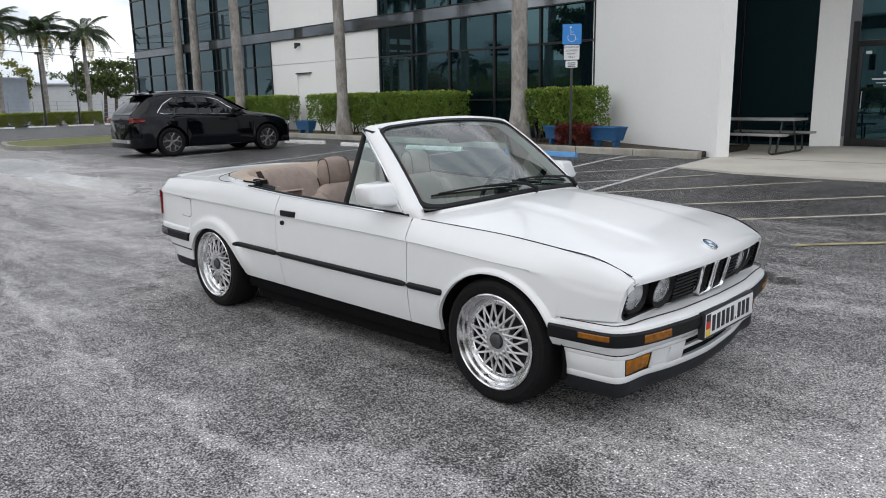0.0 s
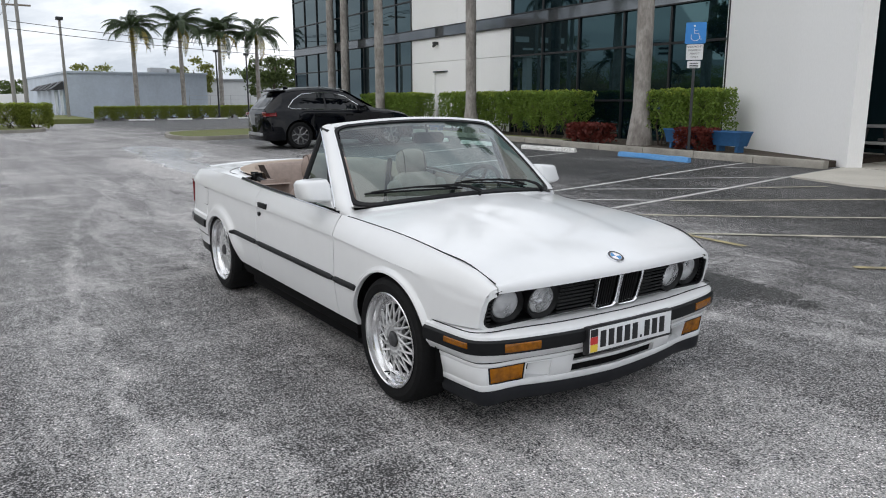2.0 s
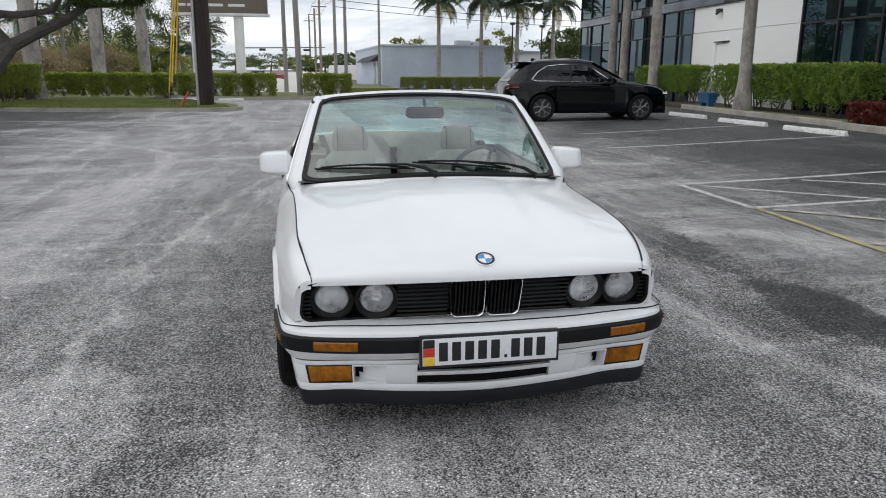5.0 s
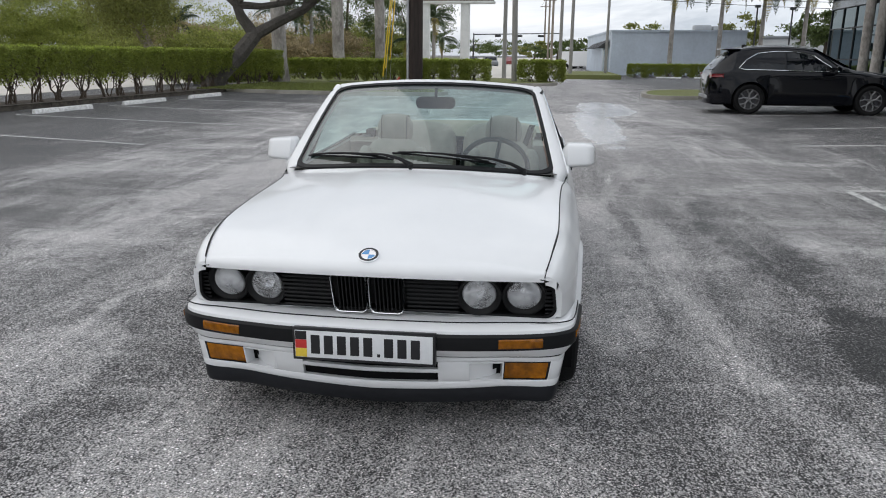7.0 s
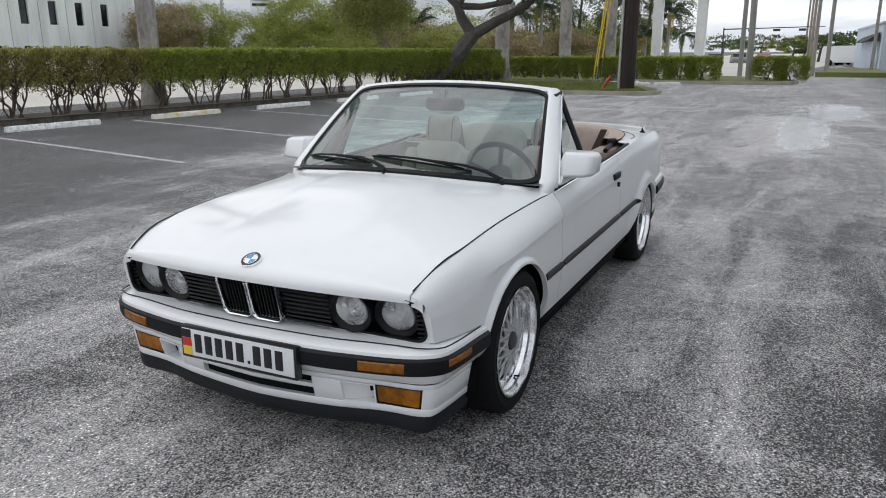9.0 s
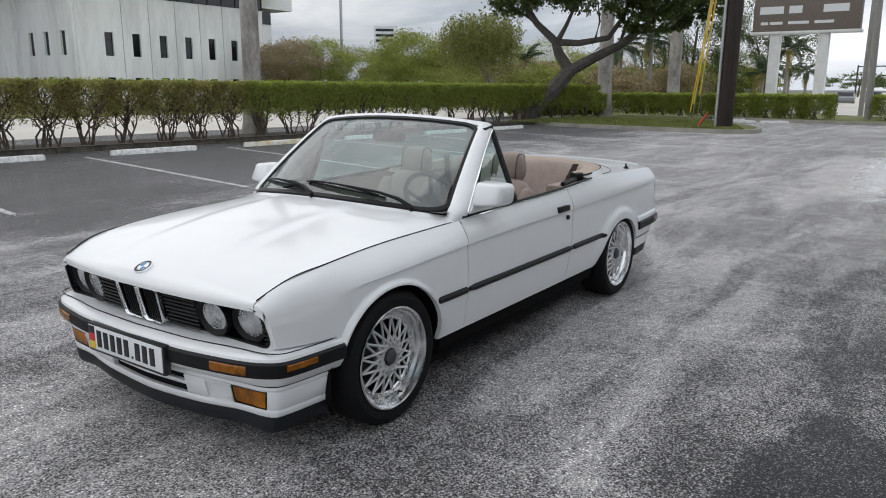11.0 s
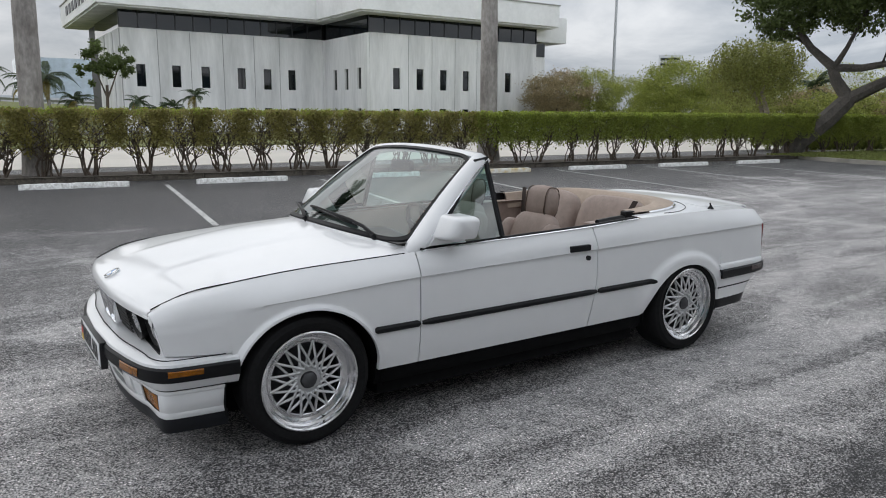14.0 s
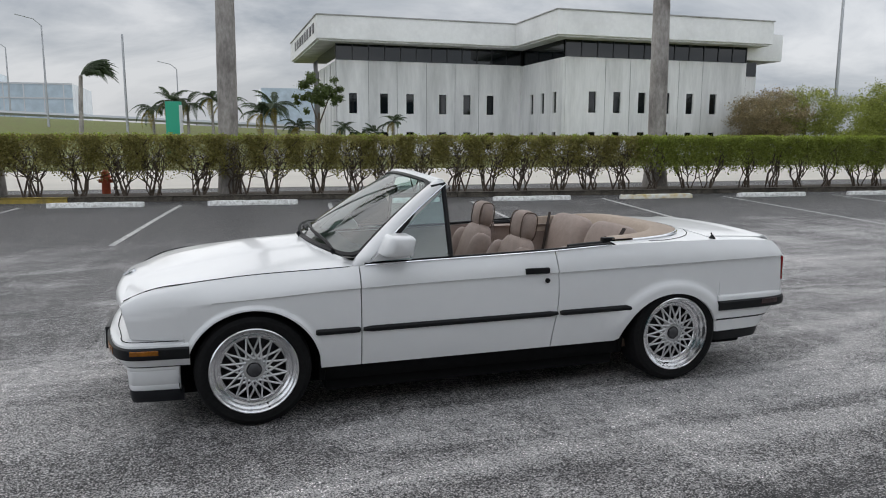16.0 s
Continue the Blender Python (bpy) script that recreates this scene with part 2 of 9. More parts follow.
    wear_sheen = op("MULTIPLY", wear_sheen, op("ADD", 0.36, op("MULTIPLY", lane, 0.64)))
    wear_sheen = op("ADD", wear_sheen, op("MULTIPLY", lane, 0.20))
    # paler towards the west: far asphalt's sheen at a flat angle, put into the colour
    wear_sheen = op("ADD", wear_sheen, op("MULTIPLY", lane, ranged(sep.outputs["X"], -2.5, -11.0, 0.0, 0.34)))
    for cx, cy, radius, width, gain in SCUFFS:
        wear_sheen = op("ADD", wear_sheen, op("MULTIPLY", arc_mark(cx, cy, radius, width), gain))
    for x, y, rx, ry, gain in PALE_PATCHES:
        wear_sheen = op("ADD", wear_sheen, op("MULTIPLY", round_patch(x, y, rx, ry), gain))
    # brushed streaks along the way that cars take, and ragged wear at hand's width and finer
    brush = op("ADD", ranged(tex(1.6, 9, 0.78, stretch=(0.16, 1.5, 1), turn=-9, warp=0.5), 0.46, 0.62, -0.10, 0.20), ranged(tex(2.4, 9, 0.80, stretch=(1.1, 0.22, 1), turn=22, warp=0.8), 0.50, 0.66, -0.04, 0.14))
    wear_sheen = op("ADD", wear_sheen, op("MULTIPLY", brush, op("ADD", 0.42, op("MULTIPLY", lane, 0.58))))
    wear_sheen = op("MULTIPLY", wear_sheen, ranged(tex(5.0, 9, 0.88, warp=0.3), 0.36, 0.64, 0.72, 1.28))
    wear_sheen = op("MAXIMUM", wear_sheen, 0.0)
    # bright stones stand out of the dark binder, more of them where the surface is worn
    shown = ranged(op("ADD", stone, op("MULTIPLY", wear_sheen, 0.45)), 0.67, 0.93, 0.0, 1.0)
    spark = op("MULTIPLY", ranged(cells(150.0), 0.88, 0.97, 0.0, 1.0), op("ADD", 0.07, op("MULTIPLY", wear_sheen, 0.34)))
    val = op("ADD", op("MULTIPLY", shown, 0.345), op("ADD", 0.013, op("MULTIPLY", wear_sheen, 0.045)))
    val = op("MULTIPLY", op("ADD", val, spark), op("MULTIPLY", ranged(tex(105.0, 2, 0.8), 0.37, 0.63, 0.36, 1.68), ranged(tex(17.0, 4, 0.85), 0.36, 0.64, 0.78, 1.22)))
    cx = N("ShaderNodeCombineXYZ")
    # blue-black binder, faintly warm stones
    L(op("MULTIPLY", val, ranged(shown, 0.0, 1.0, 1.01, 1.035)), cx.inputs[0])
    L(val, cx.inputs[1])
    L(op("MULTIPLY", val, ranged(shown, 0.0, 1.0, 1.02, 0.985)), cx.inputs[2])
    L(cx.outputs[0], b.inputs["Base Color"])
    # a shallow puddle in the lane
    wet = op("MAXIMUM", round_patch(-15.2, 5.0, 5.0, 0.50), round_patch(-19.5, 5.5, 3.2, 0.9))
    rough = ranged(wear_sheen, 0.0, 0.8, 0.42, 0.85)
    L(op("ADD", op("MULTIPLY", rough, op("SUBTRACT", 1.0, wet)), op("MULTIPLY", wet, 0.15)), b.inputs["Roughness"])
    L(ranged(wet, 0.0, 1.0, 0.2, 0.5), b.inputs["Specular IOR Level"])
    bp = N("ShaderNodeBump")
    bp.inputs["Distance"].default_value = 0.006
    L(ranged(wet, 0.0, 1.0, 0.9, 0.15), bp.inputs["Strength"])
    L(stone, bp.inputs["Height"])
    L(bp.outputs[0], b.inputs["Normal"])
    return m


M = {
    "asphalt": asphalt_material(),
    "paint": material("white_car_paint", (0.765, 0.77, 0.775), rough=0.34, coat=0.70, coat_rough=0.09, spec=0.5, grain=0.012, grain_scale=9),
    "black_trim": material("black_rubber_trim", (0.007, 0.0075, 0.0085), rough=0.5, spec=0.25, grain=0.15, grain_scale=40, bump=0.05, bump_scale=300),
    "underbody": material("black_underbody", (0.005, 0.005, 0.0055), rough=0.95, spec=0.15, grain=0.2, grain_scale=20),
    "lip": material("charcoal_lip_plastic", (0.010, 0.011, 0.014), rough=0.5, spec=0.3, grain=0.15, grain_scale=30),
    "grille": material("black_grille_plastic", (0.006, 0.006, 0.0065), rough=0.5, spec=0.25, grain=0.1, grain_scale=50),
    "chrome": material("chrome", (0.82, 0.83, 0.85), rough=0.08, metal=1.0, grain=0.03, grain_scale=30),
    "rim": material("polished_rim_lip", (0.80, 0.80, 0.81), rough=0.2, metal=1.0, grain=0.05, grain_scale=60),
    "spoke": material("silver_painted_spokes", (0.54, 0.54, 0.545), rough=0.30, metal=0.5, grain=0.06, grain_scale=60),
    "barrel": material("dark_rim_barrel", (0.09, 0.09, 0.095), rough=0.5, metal=0.6, grain=0.2, grain_scale=30),
    "tyre": material("tyre_rubber", (0.008, 0.008, 0.0085), rough=0.75, spec=0.18, grain=0.25, grain_scale=50, bump=0.1, bump_scale=200),
    "amber": material("amber_lens", (0.23, 0.078, 0.002), rough=0.22, spec=0.35, coat=0.2, grain=0.35, grain_scale=38),
    "amber_glass": material("moulded_amber_glass", (0.33, 0.115, 0.003), rough=0.22, spec=0.3, coat=0.15, grain=0.5, grain_scale=16, stain=0.7, stain_scale=14, stain_to=(0.16, 0.05, 0.002), bump=0.3, bump_scale=60),
    "marker_red": material("dark_red_marker", (0.022, 0.003, 0.004), rough=0.2, coat=0.5, grain=0.2, grain_scale=60),
    "red_lens": material("red_lens", (0.20, 0.008, 0.010), rough=0.18, coat=0.6, grain=0.2, grain_scale=90),
    "lamp_bowl": material("lamp_reflector", (0.92, 0.92, 0.93), rough=0.14, metal=1.0, bump=0.12, bump_scale=45, grain=0.08),
    "leather": material("tan_leather", (0.31, 0.240, 0.205), rough=0.55, grain=0.10, grain_scale=25, stain=0.35, stain_scale=5, bump=0.25, bump_scale=130),
    "belt": material("dark_brown_webbing", (0.030, 0.020, 0.016), rough=0.85, grain=0.15, grain_scale=80),
    "leather_dark": material("tan_leather_piping", (0.10, 0.065, 0.045), rough=0.6, grain=0.1),
    "softtop": material("tan_soft_top_cover", (0.40, 0.320, 0.255), rough=0.7, grain=0.08, grain_scale=40, stain=0.3, stain_scale=3, bump=0.15, bump_scale=60),
    "carpet": material("brown_carpet", (0.10, 0.07, 0.05), rough=0.95, grain=0.3, grain_scale=120),
    "dash": material("grey_dashboard_vinyl", (0.06, 0.058, 0.055), rough=0.6, grain=0.15, grain_scale=60, bump=0.1),
    "ws_glass": glass_material("windscreen_glass", (0.52, 0.77, 0.735), ior=2.3),
    "lens_glass": frosted_lens("ribbed_lamp_glass"),
    "plate": material("white_plate", (0.72, 0.73, 0.74), rough=0.35, grain=0.03),
    "plate_black": material("plate_black", (0.012, 0.012, 0.014), rough=0.4, grain=0.1),
    "plate_red": material("plate_red", (0.55, 0.035, 0.03), rough=0.4, grain=0.05),
    "plate_gold": material("plate_gold", (0.72, 0.52, 0.05), rough=0.4, grain=0.05),
    "badge_blue": material("badge_blue", (0.06, 0.24, 0.52), rough=0.2, coat=0.7, grain=0.05),
    "badge_white": material("badge_white", (0.8, 0.8, 0.8), rough=0.2, coat=0.7, grain=0.05),
    "suv_paint": material("black_suv_paint", (0.0015, 0.002, 0.004), rough=0.04, spec=0.30, grain=0.1),
    "stucco": material("white_painted_stucco", (0.90, 0.90, 0.895), rough=0.85, grain=0.02, grain_scale=40, stain=0.18, stain_scale=0.5, stain_to=(0.82, 0.82, 0.81), bump=0.15, bump_scale=90, stretch=(1, 1, 0.3)),
    "facade_glass": material("dark_tinted_facade_glass", (0.002, 0.006, 0.009), rough=0.015, spec=1.0, grain=0.1, grain_scale=0.3, spec_tint=(0.50, 0.98, 1.10)),
    "window_dark": material("dark_neutral_window_glass", (0.006, 0.008, 0.010), rough=0.03, spec=0.45, grain=0.1, grain_scale=0.3),
    "mullion": material("dark_bronze_mullion", (0.02, 0.021, 0.023), rough=0.4, metal=0.3, grain=0.1),
    "band": material("grey_glazed_band", (0.16, 0.175, 0.19), rough=0.06, metal=0.75, grain=0.2, grain_scale=1.2),
    # near-black for unlit interiors: their shade is put into the colour
    "unlit_black": material("unlit_interior_black", (0.004, 0.005, 0.006), rough=0.6, grain=0.2, grain_scale=3),
    "concrete": material("pale_concrete", (0.58, 0.55, 0.49), rough=0.9, grain=0.12, grain_scale=70, stain=0.5, stain_scale=0.9, stain_to=(0.40, 0.38, 0.335), bump=0.2, bump_scale=60),
    "kerb": material("kerb_concrete", (0.36, 0.34, 0.30), rough=0.9, grain=0.14, grain_scale=50, stain=0.7, stain_scale=1.6, stain_to=(0.17, 0.16, 0.14), bump=0.3, bump_scale=40),
    "kerb_dark": material("dirty_dark_kerb", (0.135, 0.118, 0.095), rough=0.9, grain=0.45, grain_scale=32, stain=0.85, stain_scale=5, stain_to=(0.045, 0.040, 0.034), bump=0.6, bump_scale=30),
    "road": material("pale_concrete_road", (0.58, 0.545, 0.485), rough=0.9, grain=0.06, grain_scale=20, stain=0.4, stain_scale=0.25, stain_to=(0.38, 0.37, 0.34)),
    "stop_yellow": material("yellowed_wheel_stop", (0.76, 0.75, 0.70), rough=0.8, grain=0.10, grain_scale=40, stain=0.95, stain_scale=5, stain_to=(0.62, 0.46, 0.16), bump=0.4, bump_scale=50),
    "stop_white": material("white_painted_wheel_stop", (0.82, 0.82, 0.80), rough=0.8, grain=0.10, grain_scale=40, stain=0.75, stain_scale=15, stain_to=(0.30, 0.28, 0.25), bump=0.4, bump_scale=50),
    "stop_blue": material("blue_painted_wheel_stop", (0.10, 0.30, 0.62), rough=0.75, grain=0.1, grain_scale=40, stain=0.5, stain_scale=4, stain_to=(0.16, 0.36, 0.62), bump=0.3, bump_scale=50),
    "kerb_yellow": material("worn_yellow_kerb_paint", (0.46, 0.34, 0.07), rough=0.85, grain=0.2, grain_scale=40, stain=0.8, stain_scale=3, stain_to=(0.18, 0.15, 0.08), bump=0.3, bump_scale=40),
    "hydrant": material("faded_red_hydrant_paint", (0.48, 0.09, 0.035), rough=0.6, grain=0.15, grain_scale=30, stain=0.4, stain_scale=8),
    "suv_spoke": material("dark_silver_spokes", (0.22, 0.22, 0.225), rough=0.3, metal=0.7, grain=0.08, grain_scale=30),
    "line_white": material("worn_white_line_paint", (0.58, 0.58, 0.56), rough=0.85, grain=0.4, grain_scale=90, stain=0.95, stain_scale=11, stain_to=(0.22, 0.22, 0.22), bump=0.2),
    "line_cream": material("worn_cream_line_paint", (0.50, 0.475, 0.37), rough=0.85, grain=0.3, grain_scale=90, stain=0.9, stain_scale=5, stain_to=(0.14, 0.14, 0.13), bump=0.2),
    "line_yellow": material("worn_yellow_line_paint", (0.47, 0.40, 0.20), rough=0.85, grain=0.3, grain_scale=90, stain=0.95, stain_scale=4, stain_to=(0.15, 0.14, 0.12), bump=0.2),
    "grass": material("lawn_grass", (0.145, 0.165, 0.052), rough=0.95, grain=0.35, grain_scale=45, stain=0.7, stain_scale=0.8, stain_to=(0.15, 0.14, 0.06), bump=0.5, bump_scale=60),
    "mulch": material("dark_mulch", (0.05, 0.038, 0.028), rough=0.95, grain=0.5, grain_scale=40, stain=0.6, stain_scale=2, stain_to=(0.09, 0.07, 0.05), bump=0.6, bump_scale=40),
    "trunk_royal": material("grey_royal_palm_bark", (0.36, 0.335, 0.31), rough=0.9, grain=0.22, grain_scale=14, stain=0.9, stain_scale=2.4, stain_to=(0.135, 0.118, 0.108), bump=0.5, bump_scale=26, stretch=(1, 1, 0.45)),
    "bark": material("brown_bark", (0.11, 0.085, 0.065), rough=0.95, grain=0.3, grain_scale=14, stain=0.6, stain_scale=3, stain_to=(0.055, 0.045, 0.038), bump=0.6, bump_scale=18),
    "bark_grey": material("grey_oak_bark", (0.095, 0.085, 0.075), rough=0.95, grain=0.25, grain_scale=14, stain=0.6, stain_scale=3, stain_to=(0.04, 0.036, 0.032), bump=0.6, bump_scale=18),
    "bark_pale": material("pale_bark", (0.26, 0.22, 0.18), rough=0.95, grain=0.2, grain_scale=14, stain=0.5, stain_scale=3, bump=0.4, bump_scale=18),
    "pole_wood": material("dark_creosoted_pole", (0.022, 0.015, 0.012), rough=0.85, grain=0.4, grain_scale=20, stain=0.7, stain_scale=1.4, stain_to=(0.055, 0.034, 0.026), stretch=(1, 1, 0.08), bump=0.4, bump_scale=30),
    "pole_concrete": material("grey_concrete_pole", (0.30, 0.29, 0.27), rough=0.9, grain=0.1, grain_scale=12, stain=0.5, stain_scale=1, stretch=(1, 1, 0.2)),
    "metal": material("galvanised_metal", (0.42, 0.43, 0.44), rough=0.45, metal=0.8, grain=0.12, grain_scale=14),
    "dark_metal": material("dark_painted_metal", (0.03, 0.031, 0.033), rough=0.5, grain=0.15, grain_scale=20),
    "yellow_plastic": material("yellow_guy_guard", (0.72, 0.50, 0.03), rough=0.55, grain=0.1, grain_scale=10),
    "red_plastic": material("red_marker_plastic", (0.52, 0.07, 0.035), rough=0.55, grain=0.15, grain_scale=12),
    "sign_blue": material("blue_sign_sheet", (0.03, 0.23, 0.62), rough=0.4, grain=0.04),
    "sign_white": material("white_sign_sheet", (0.72, 0.73, 0.74), rough=0.45, grain=0.04),
    "sign_ink": material("dark_sign_ink", (0.05, 0.05, 0.055), rough=0.5, grain=0.05),
    "bench_blue": material("blue_painted_planter", (0.03, 0.12, 0.28), rough=0.6, grain=0.1, grain_scale=12, stain=0.4, stain_scale=4),
    "table": material("grey_picnic_table", (0.30, 0.30, 0.30), rough=0.6, grain=0.1, grain_scale=20),
    "office": material("pale_precast_concrete", (0.78, 0.78, 0.765), rough=0.9, grain=0.05, grain_scale=5, stain=0.85, stain_scale=0.55, stain_to=(0.52, 0.525, 0.51), stretch=(1, 1, 0.16)),
    "parapet": material("pale_office_parapet", (0.86, 0.86, 0.85), rough=0.85, grain=0.03, grain_scale=3, stain=0.3, stain_scale=0.3),
    "office_joint": material("shaded_joint_sealant", (0.33, 0.33, 0.32), rough=0.9, grain=0.1),
    "shed_blue": material("pale_blue_grey_block_wall", (0.52, 0.58, 0.66), rough=0.9, grain=0.05, grain_scale=4, stain=0.3, stain_scale=0.4),
    "far_white": material("white_far_building", (0.62, 0.63, 0.63), rough=0.85, grain=0.04, grain_scale=2, stain=0.3, stain_scale=0.3),
    "far_blue_glass": material("pale_blue_far_glass", (0.48, 0.57, 0.62), rough=0.25, grain=0.12, grain_scale=0.6, stain=0.4, stain_scale=0.2),
    "sign_brown": material("brown_sign_panel", (0.16, 0.13, 0.11), rough=0.6, grain=0.08, grain_scale=6),
    "white_frame": material("white_painted_frame", (0.72, 0.72, 0.71), rough=0.6, grain=0.04, grain_scale=12, stain=0.3, stain_scale=2),
    "green_box": material("green_sign_pylon", (0.02, 0.36, 0.22), rough=0.5, grain=0.06),
    "van_white": material("white_van_paint", (0.72, 0.73, 0.74), rough=0.35, coat=0.6, grain=0.02),
    "car_red": material("dark_red_car_paint", (0.20, 0.03, 0.03), rough=0.35, coat=0.6, grain=0.05),
    "car_grey": material("grey_car_paint", (0.12, 0.125, 0.13), rough=0.35, coat=0.6, grain=0.05),
    "leaf_hedge": leaf_material("clipped_hedge_leaf", (0.27, 0.315, 0.062)),
    "leaf_hedge_thin": leaf_material("thin_hedge_leaf", (0.29, 0.262, 0.085)),
    "leaf_ixora": leaf_material("bright_hedge_leaf", (0.19, 0.285, 0.050)),
    "leaf_fresh": leaf_material("fresh_top_leaf", (0.34, 0.42, 0.070)),
    "leaf_lawn": leaf_material("lawn_blade", (0.22, 0.25, 0.075)),
    "leaf_red": leaf_material("red_shrub_leaf", (0.16, 0.035, 0.026)),
    "leaf_palm": leaf_material("palm_frond_leaf", (0.06, 0.088, 0.040)),
    "leaf_palm_dry": leaf_material("yellowed_palm_leaf", (0.280, 0.228, 0.061)),
    "leaf_tree": leaf_material("tree_leaf", (0.10, 0.135, 0.042)),
    "leaf_grove": leaf_material("grove_tree_leaf", (0.33, 0.36, 0.095)),
    "leaf_bright": leaf_material("bright_green_tree_leaf", (0.29, 0.325, 0.075)),
    "leaf_brown": leaf_material("brownish_tree_leaf", (0.37, 0.30, 0.17)),
    "leaf_willow": leaf_material("weeping_tree_leaf", (0.235, 0.25, 0.070)),
}


# ---- building blocks ----
def smooth(a, b, x):
    t = min(1.0, max(0.0, (x - a) / (b - a)))
    return t * t * (3 - 2 * t)


def curve_at(pts, x):
    """Smooth curve through (x, value) pairs given in rising x."""
    xs = [p[0] for p in pts]
    if x <= xs[0]:
        return pts[0][1]
    if x >= xs[-1]:
        return pts[-1][1]
    for i in range(len(pts) - 1):
        if x <= xs[i + 1]:
            break
    (x0, y0), (x1, y1) = pts[i], pts[i + 1]
    d = (y1 - y0) / (x1 - x0)

    def slope(k):
        if k <= 0 or k >= len(pts) - 1:
            return None
        a = (pts[k][1] - pts[k - 1][1]) / (pts[k][0] - pts[k - 1][0])
        c = (pts[k + 1][1] - pts[k][1]) / (pts[k + 1][0] - pts[k][0])
        return 0.0 if a * c <= 0 else 2 * a * c / (a + c)

    m0, m1 = slope(i), slope(i + 1)
    m0, m1 = d if m0 is None else m0, d if m1 is None else m1
    h, t = x1 - x0, (x - x0) / (x1 - x0)
    return (2 * t**3 - 3 * t**2 + 1) * y0 + (t**3 - 2 * t**2 + t) * h * m0 + (-2 * t**3 + 3 * t**2) * y1 + (t**3 - t**2) * h * m1


def mesh_of(name, bm, mat, sharp=35.0):
    bmesh.ops.recalc_face_normals(bm, faces=bm.faces)
    me = bpy.data.meshes.new(name)
    bm.to_mesh(me)
    bm.free()
    me.materials.append(M[mat])
    if sharp:
        for p in me.polygons:
            p.use_smooth = True
        me.set_sharp_from_angle(angle=radians(sharp))
    return me


def part(name, bm, mat, parent, label="", sharp=35.0):
    ob = new(name, mesh_of(name, bm, mat, sharp))
    ob.parent = parent
    return tagged(ob, label)


def thing(name, label, category, at=(0, 0, 0), turn=0.0, group="", kind=""):
    ob = new(name)
    ob.empty_display_size = 0.2
    ob.matrix_basis = pose(*at, 0, 0, turn)
    return tagged(ob, label, category, group, kind)


def single(name, bm, mat, label, category, at=(0, 0, 0), turn=0.0, group="", kind="", sharp=35.0):
    ob = new(name, mesh_of(name, bm, mat, sharp))
    ob.matrix_basis = pose(*at, 0, 0, turn)
    return tagged(ob, label, category, group, kind)


def box(bm, x0, x1, y0, y1, z0, z1, bevel=0.0, m=None):
    r = bmesh.ops.create_cube(bm, size=1.0)
    vs = r["verts"]
    for v in vs:
        v.co = Vector((x0 + (v.co.x + 0.5) * (x1 - x0), y0 + (v.co.y + 0.5) * (y1 - y0), z0 + (v.co.z + 0.5) * (z1 - z0)))
    if m is not None:
        bmesh.ops.transform(bm, matrix=m, verts=vs)
    if bevel:
        bmesh.ops.bevel(bm, geom=list({e for v in vs for e in v.link_edges}), offset=bevel, segments=2, affect="EDGES", profile=0.6)
    return bm


def rod(bm, p0, p1, r0, r1=None, n=10):
    p0, p1 = Vector(p0), Vector(p1)
    r1 = r0 if r1 is None else r1
    d = p1 - p0
    m = Matrix.Translation((p0 + p1) / 2) @ d.to_track_quat("Z", "Y").to_matrix().to_4x4()
    bmesh.ops.create_cone(bm, cap_ends=True, segments=n, radius1=r0, radius2=r1, depth=d.length, matrix=m)
    return bm


def tube(bm, pts, radii, n=8, flat=1.0, closed=False):
    """A round (or flattened) tube along points."""
    pts = [Vector(p) for p in pts]
    k = len(pts)
    radii = radii if isinstance(radii, (list, tuple)) else [radii] * k
    rings, up = [], Vector((0, 0, 1))
    for i, p in enumerate(pts):
        if closed:
            d = pts[(i + 1) % k] - pts[i - 1]
        else:
            d = pts[min(i + 1, k - 1)] - pts[max(i - 1, 0)]
        d.normalize()
        a = d.cross(up if abs(d.z) < 0.95 else Vector((1, 0, 0))).normalized()
        c = a.cross(d).normalized()
        rings.append([bm.verts.new(p + radii[i] * (math.cos(2 * math.pi * j / n) * a + flat * math.sin(2 * math.pi * j / n) * c)) for j in range(n)])
    for i in range(k if closed else k - 1):
        r, s = rings[i], rings[(i + 1) % k]
        for j in range(n):
            bm.faces.new((r[j], r[(j + 1) % n], s[(j + 1) % n], s[j]))
    if not closed:
        bm.faces.new(rings[0][::-1])
        bm.faces.new(rings[-1])
    return bm


def sheet(bm, fn, nu, nv):
    """A grid of faces over fn(u, v), u and v from 0 to 1. Returns its rows of vertices."""
    g = [[bm.verts.new(fn(i / nu, j / nv)) for j in range(nv + 1)] for i in range(nu + 1)]
    for i in range(nu):
        for j in range(nv):
            bm.faces.new((g[i][j], g[i + 1][j], g[i + 1][j + 1], g[i][j + 1]))
    return g


def lathe(bm, prof, n=48, axis="y", m=None):
    """Turn a profile of (radius, along) about an axis."""
    rings = []
    for r, a in prof:
        ring = []
        for j in range(n):
            t = 2 * math.pi * j / n
            p = Vector((r * math.cos(t), a, r * math.sin(t))) if axis == "y" else Vector((a, r * math.cos(t), r * math.sin(t))) if axis == "x" else Vector((r * math.cos(t), r * math.sin(t), a))
            ring.append(bm.verts.new(m @ p if m is not None else p))
        rings.append(ring)
    for a, b in zip(rings, rings[1:]):
        for j in range(n):
            bm.faces.new((a[j], a[(j + 1) % n], b[(j + 1) % n], b[j]))
    return rings


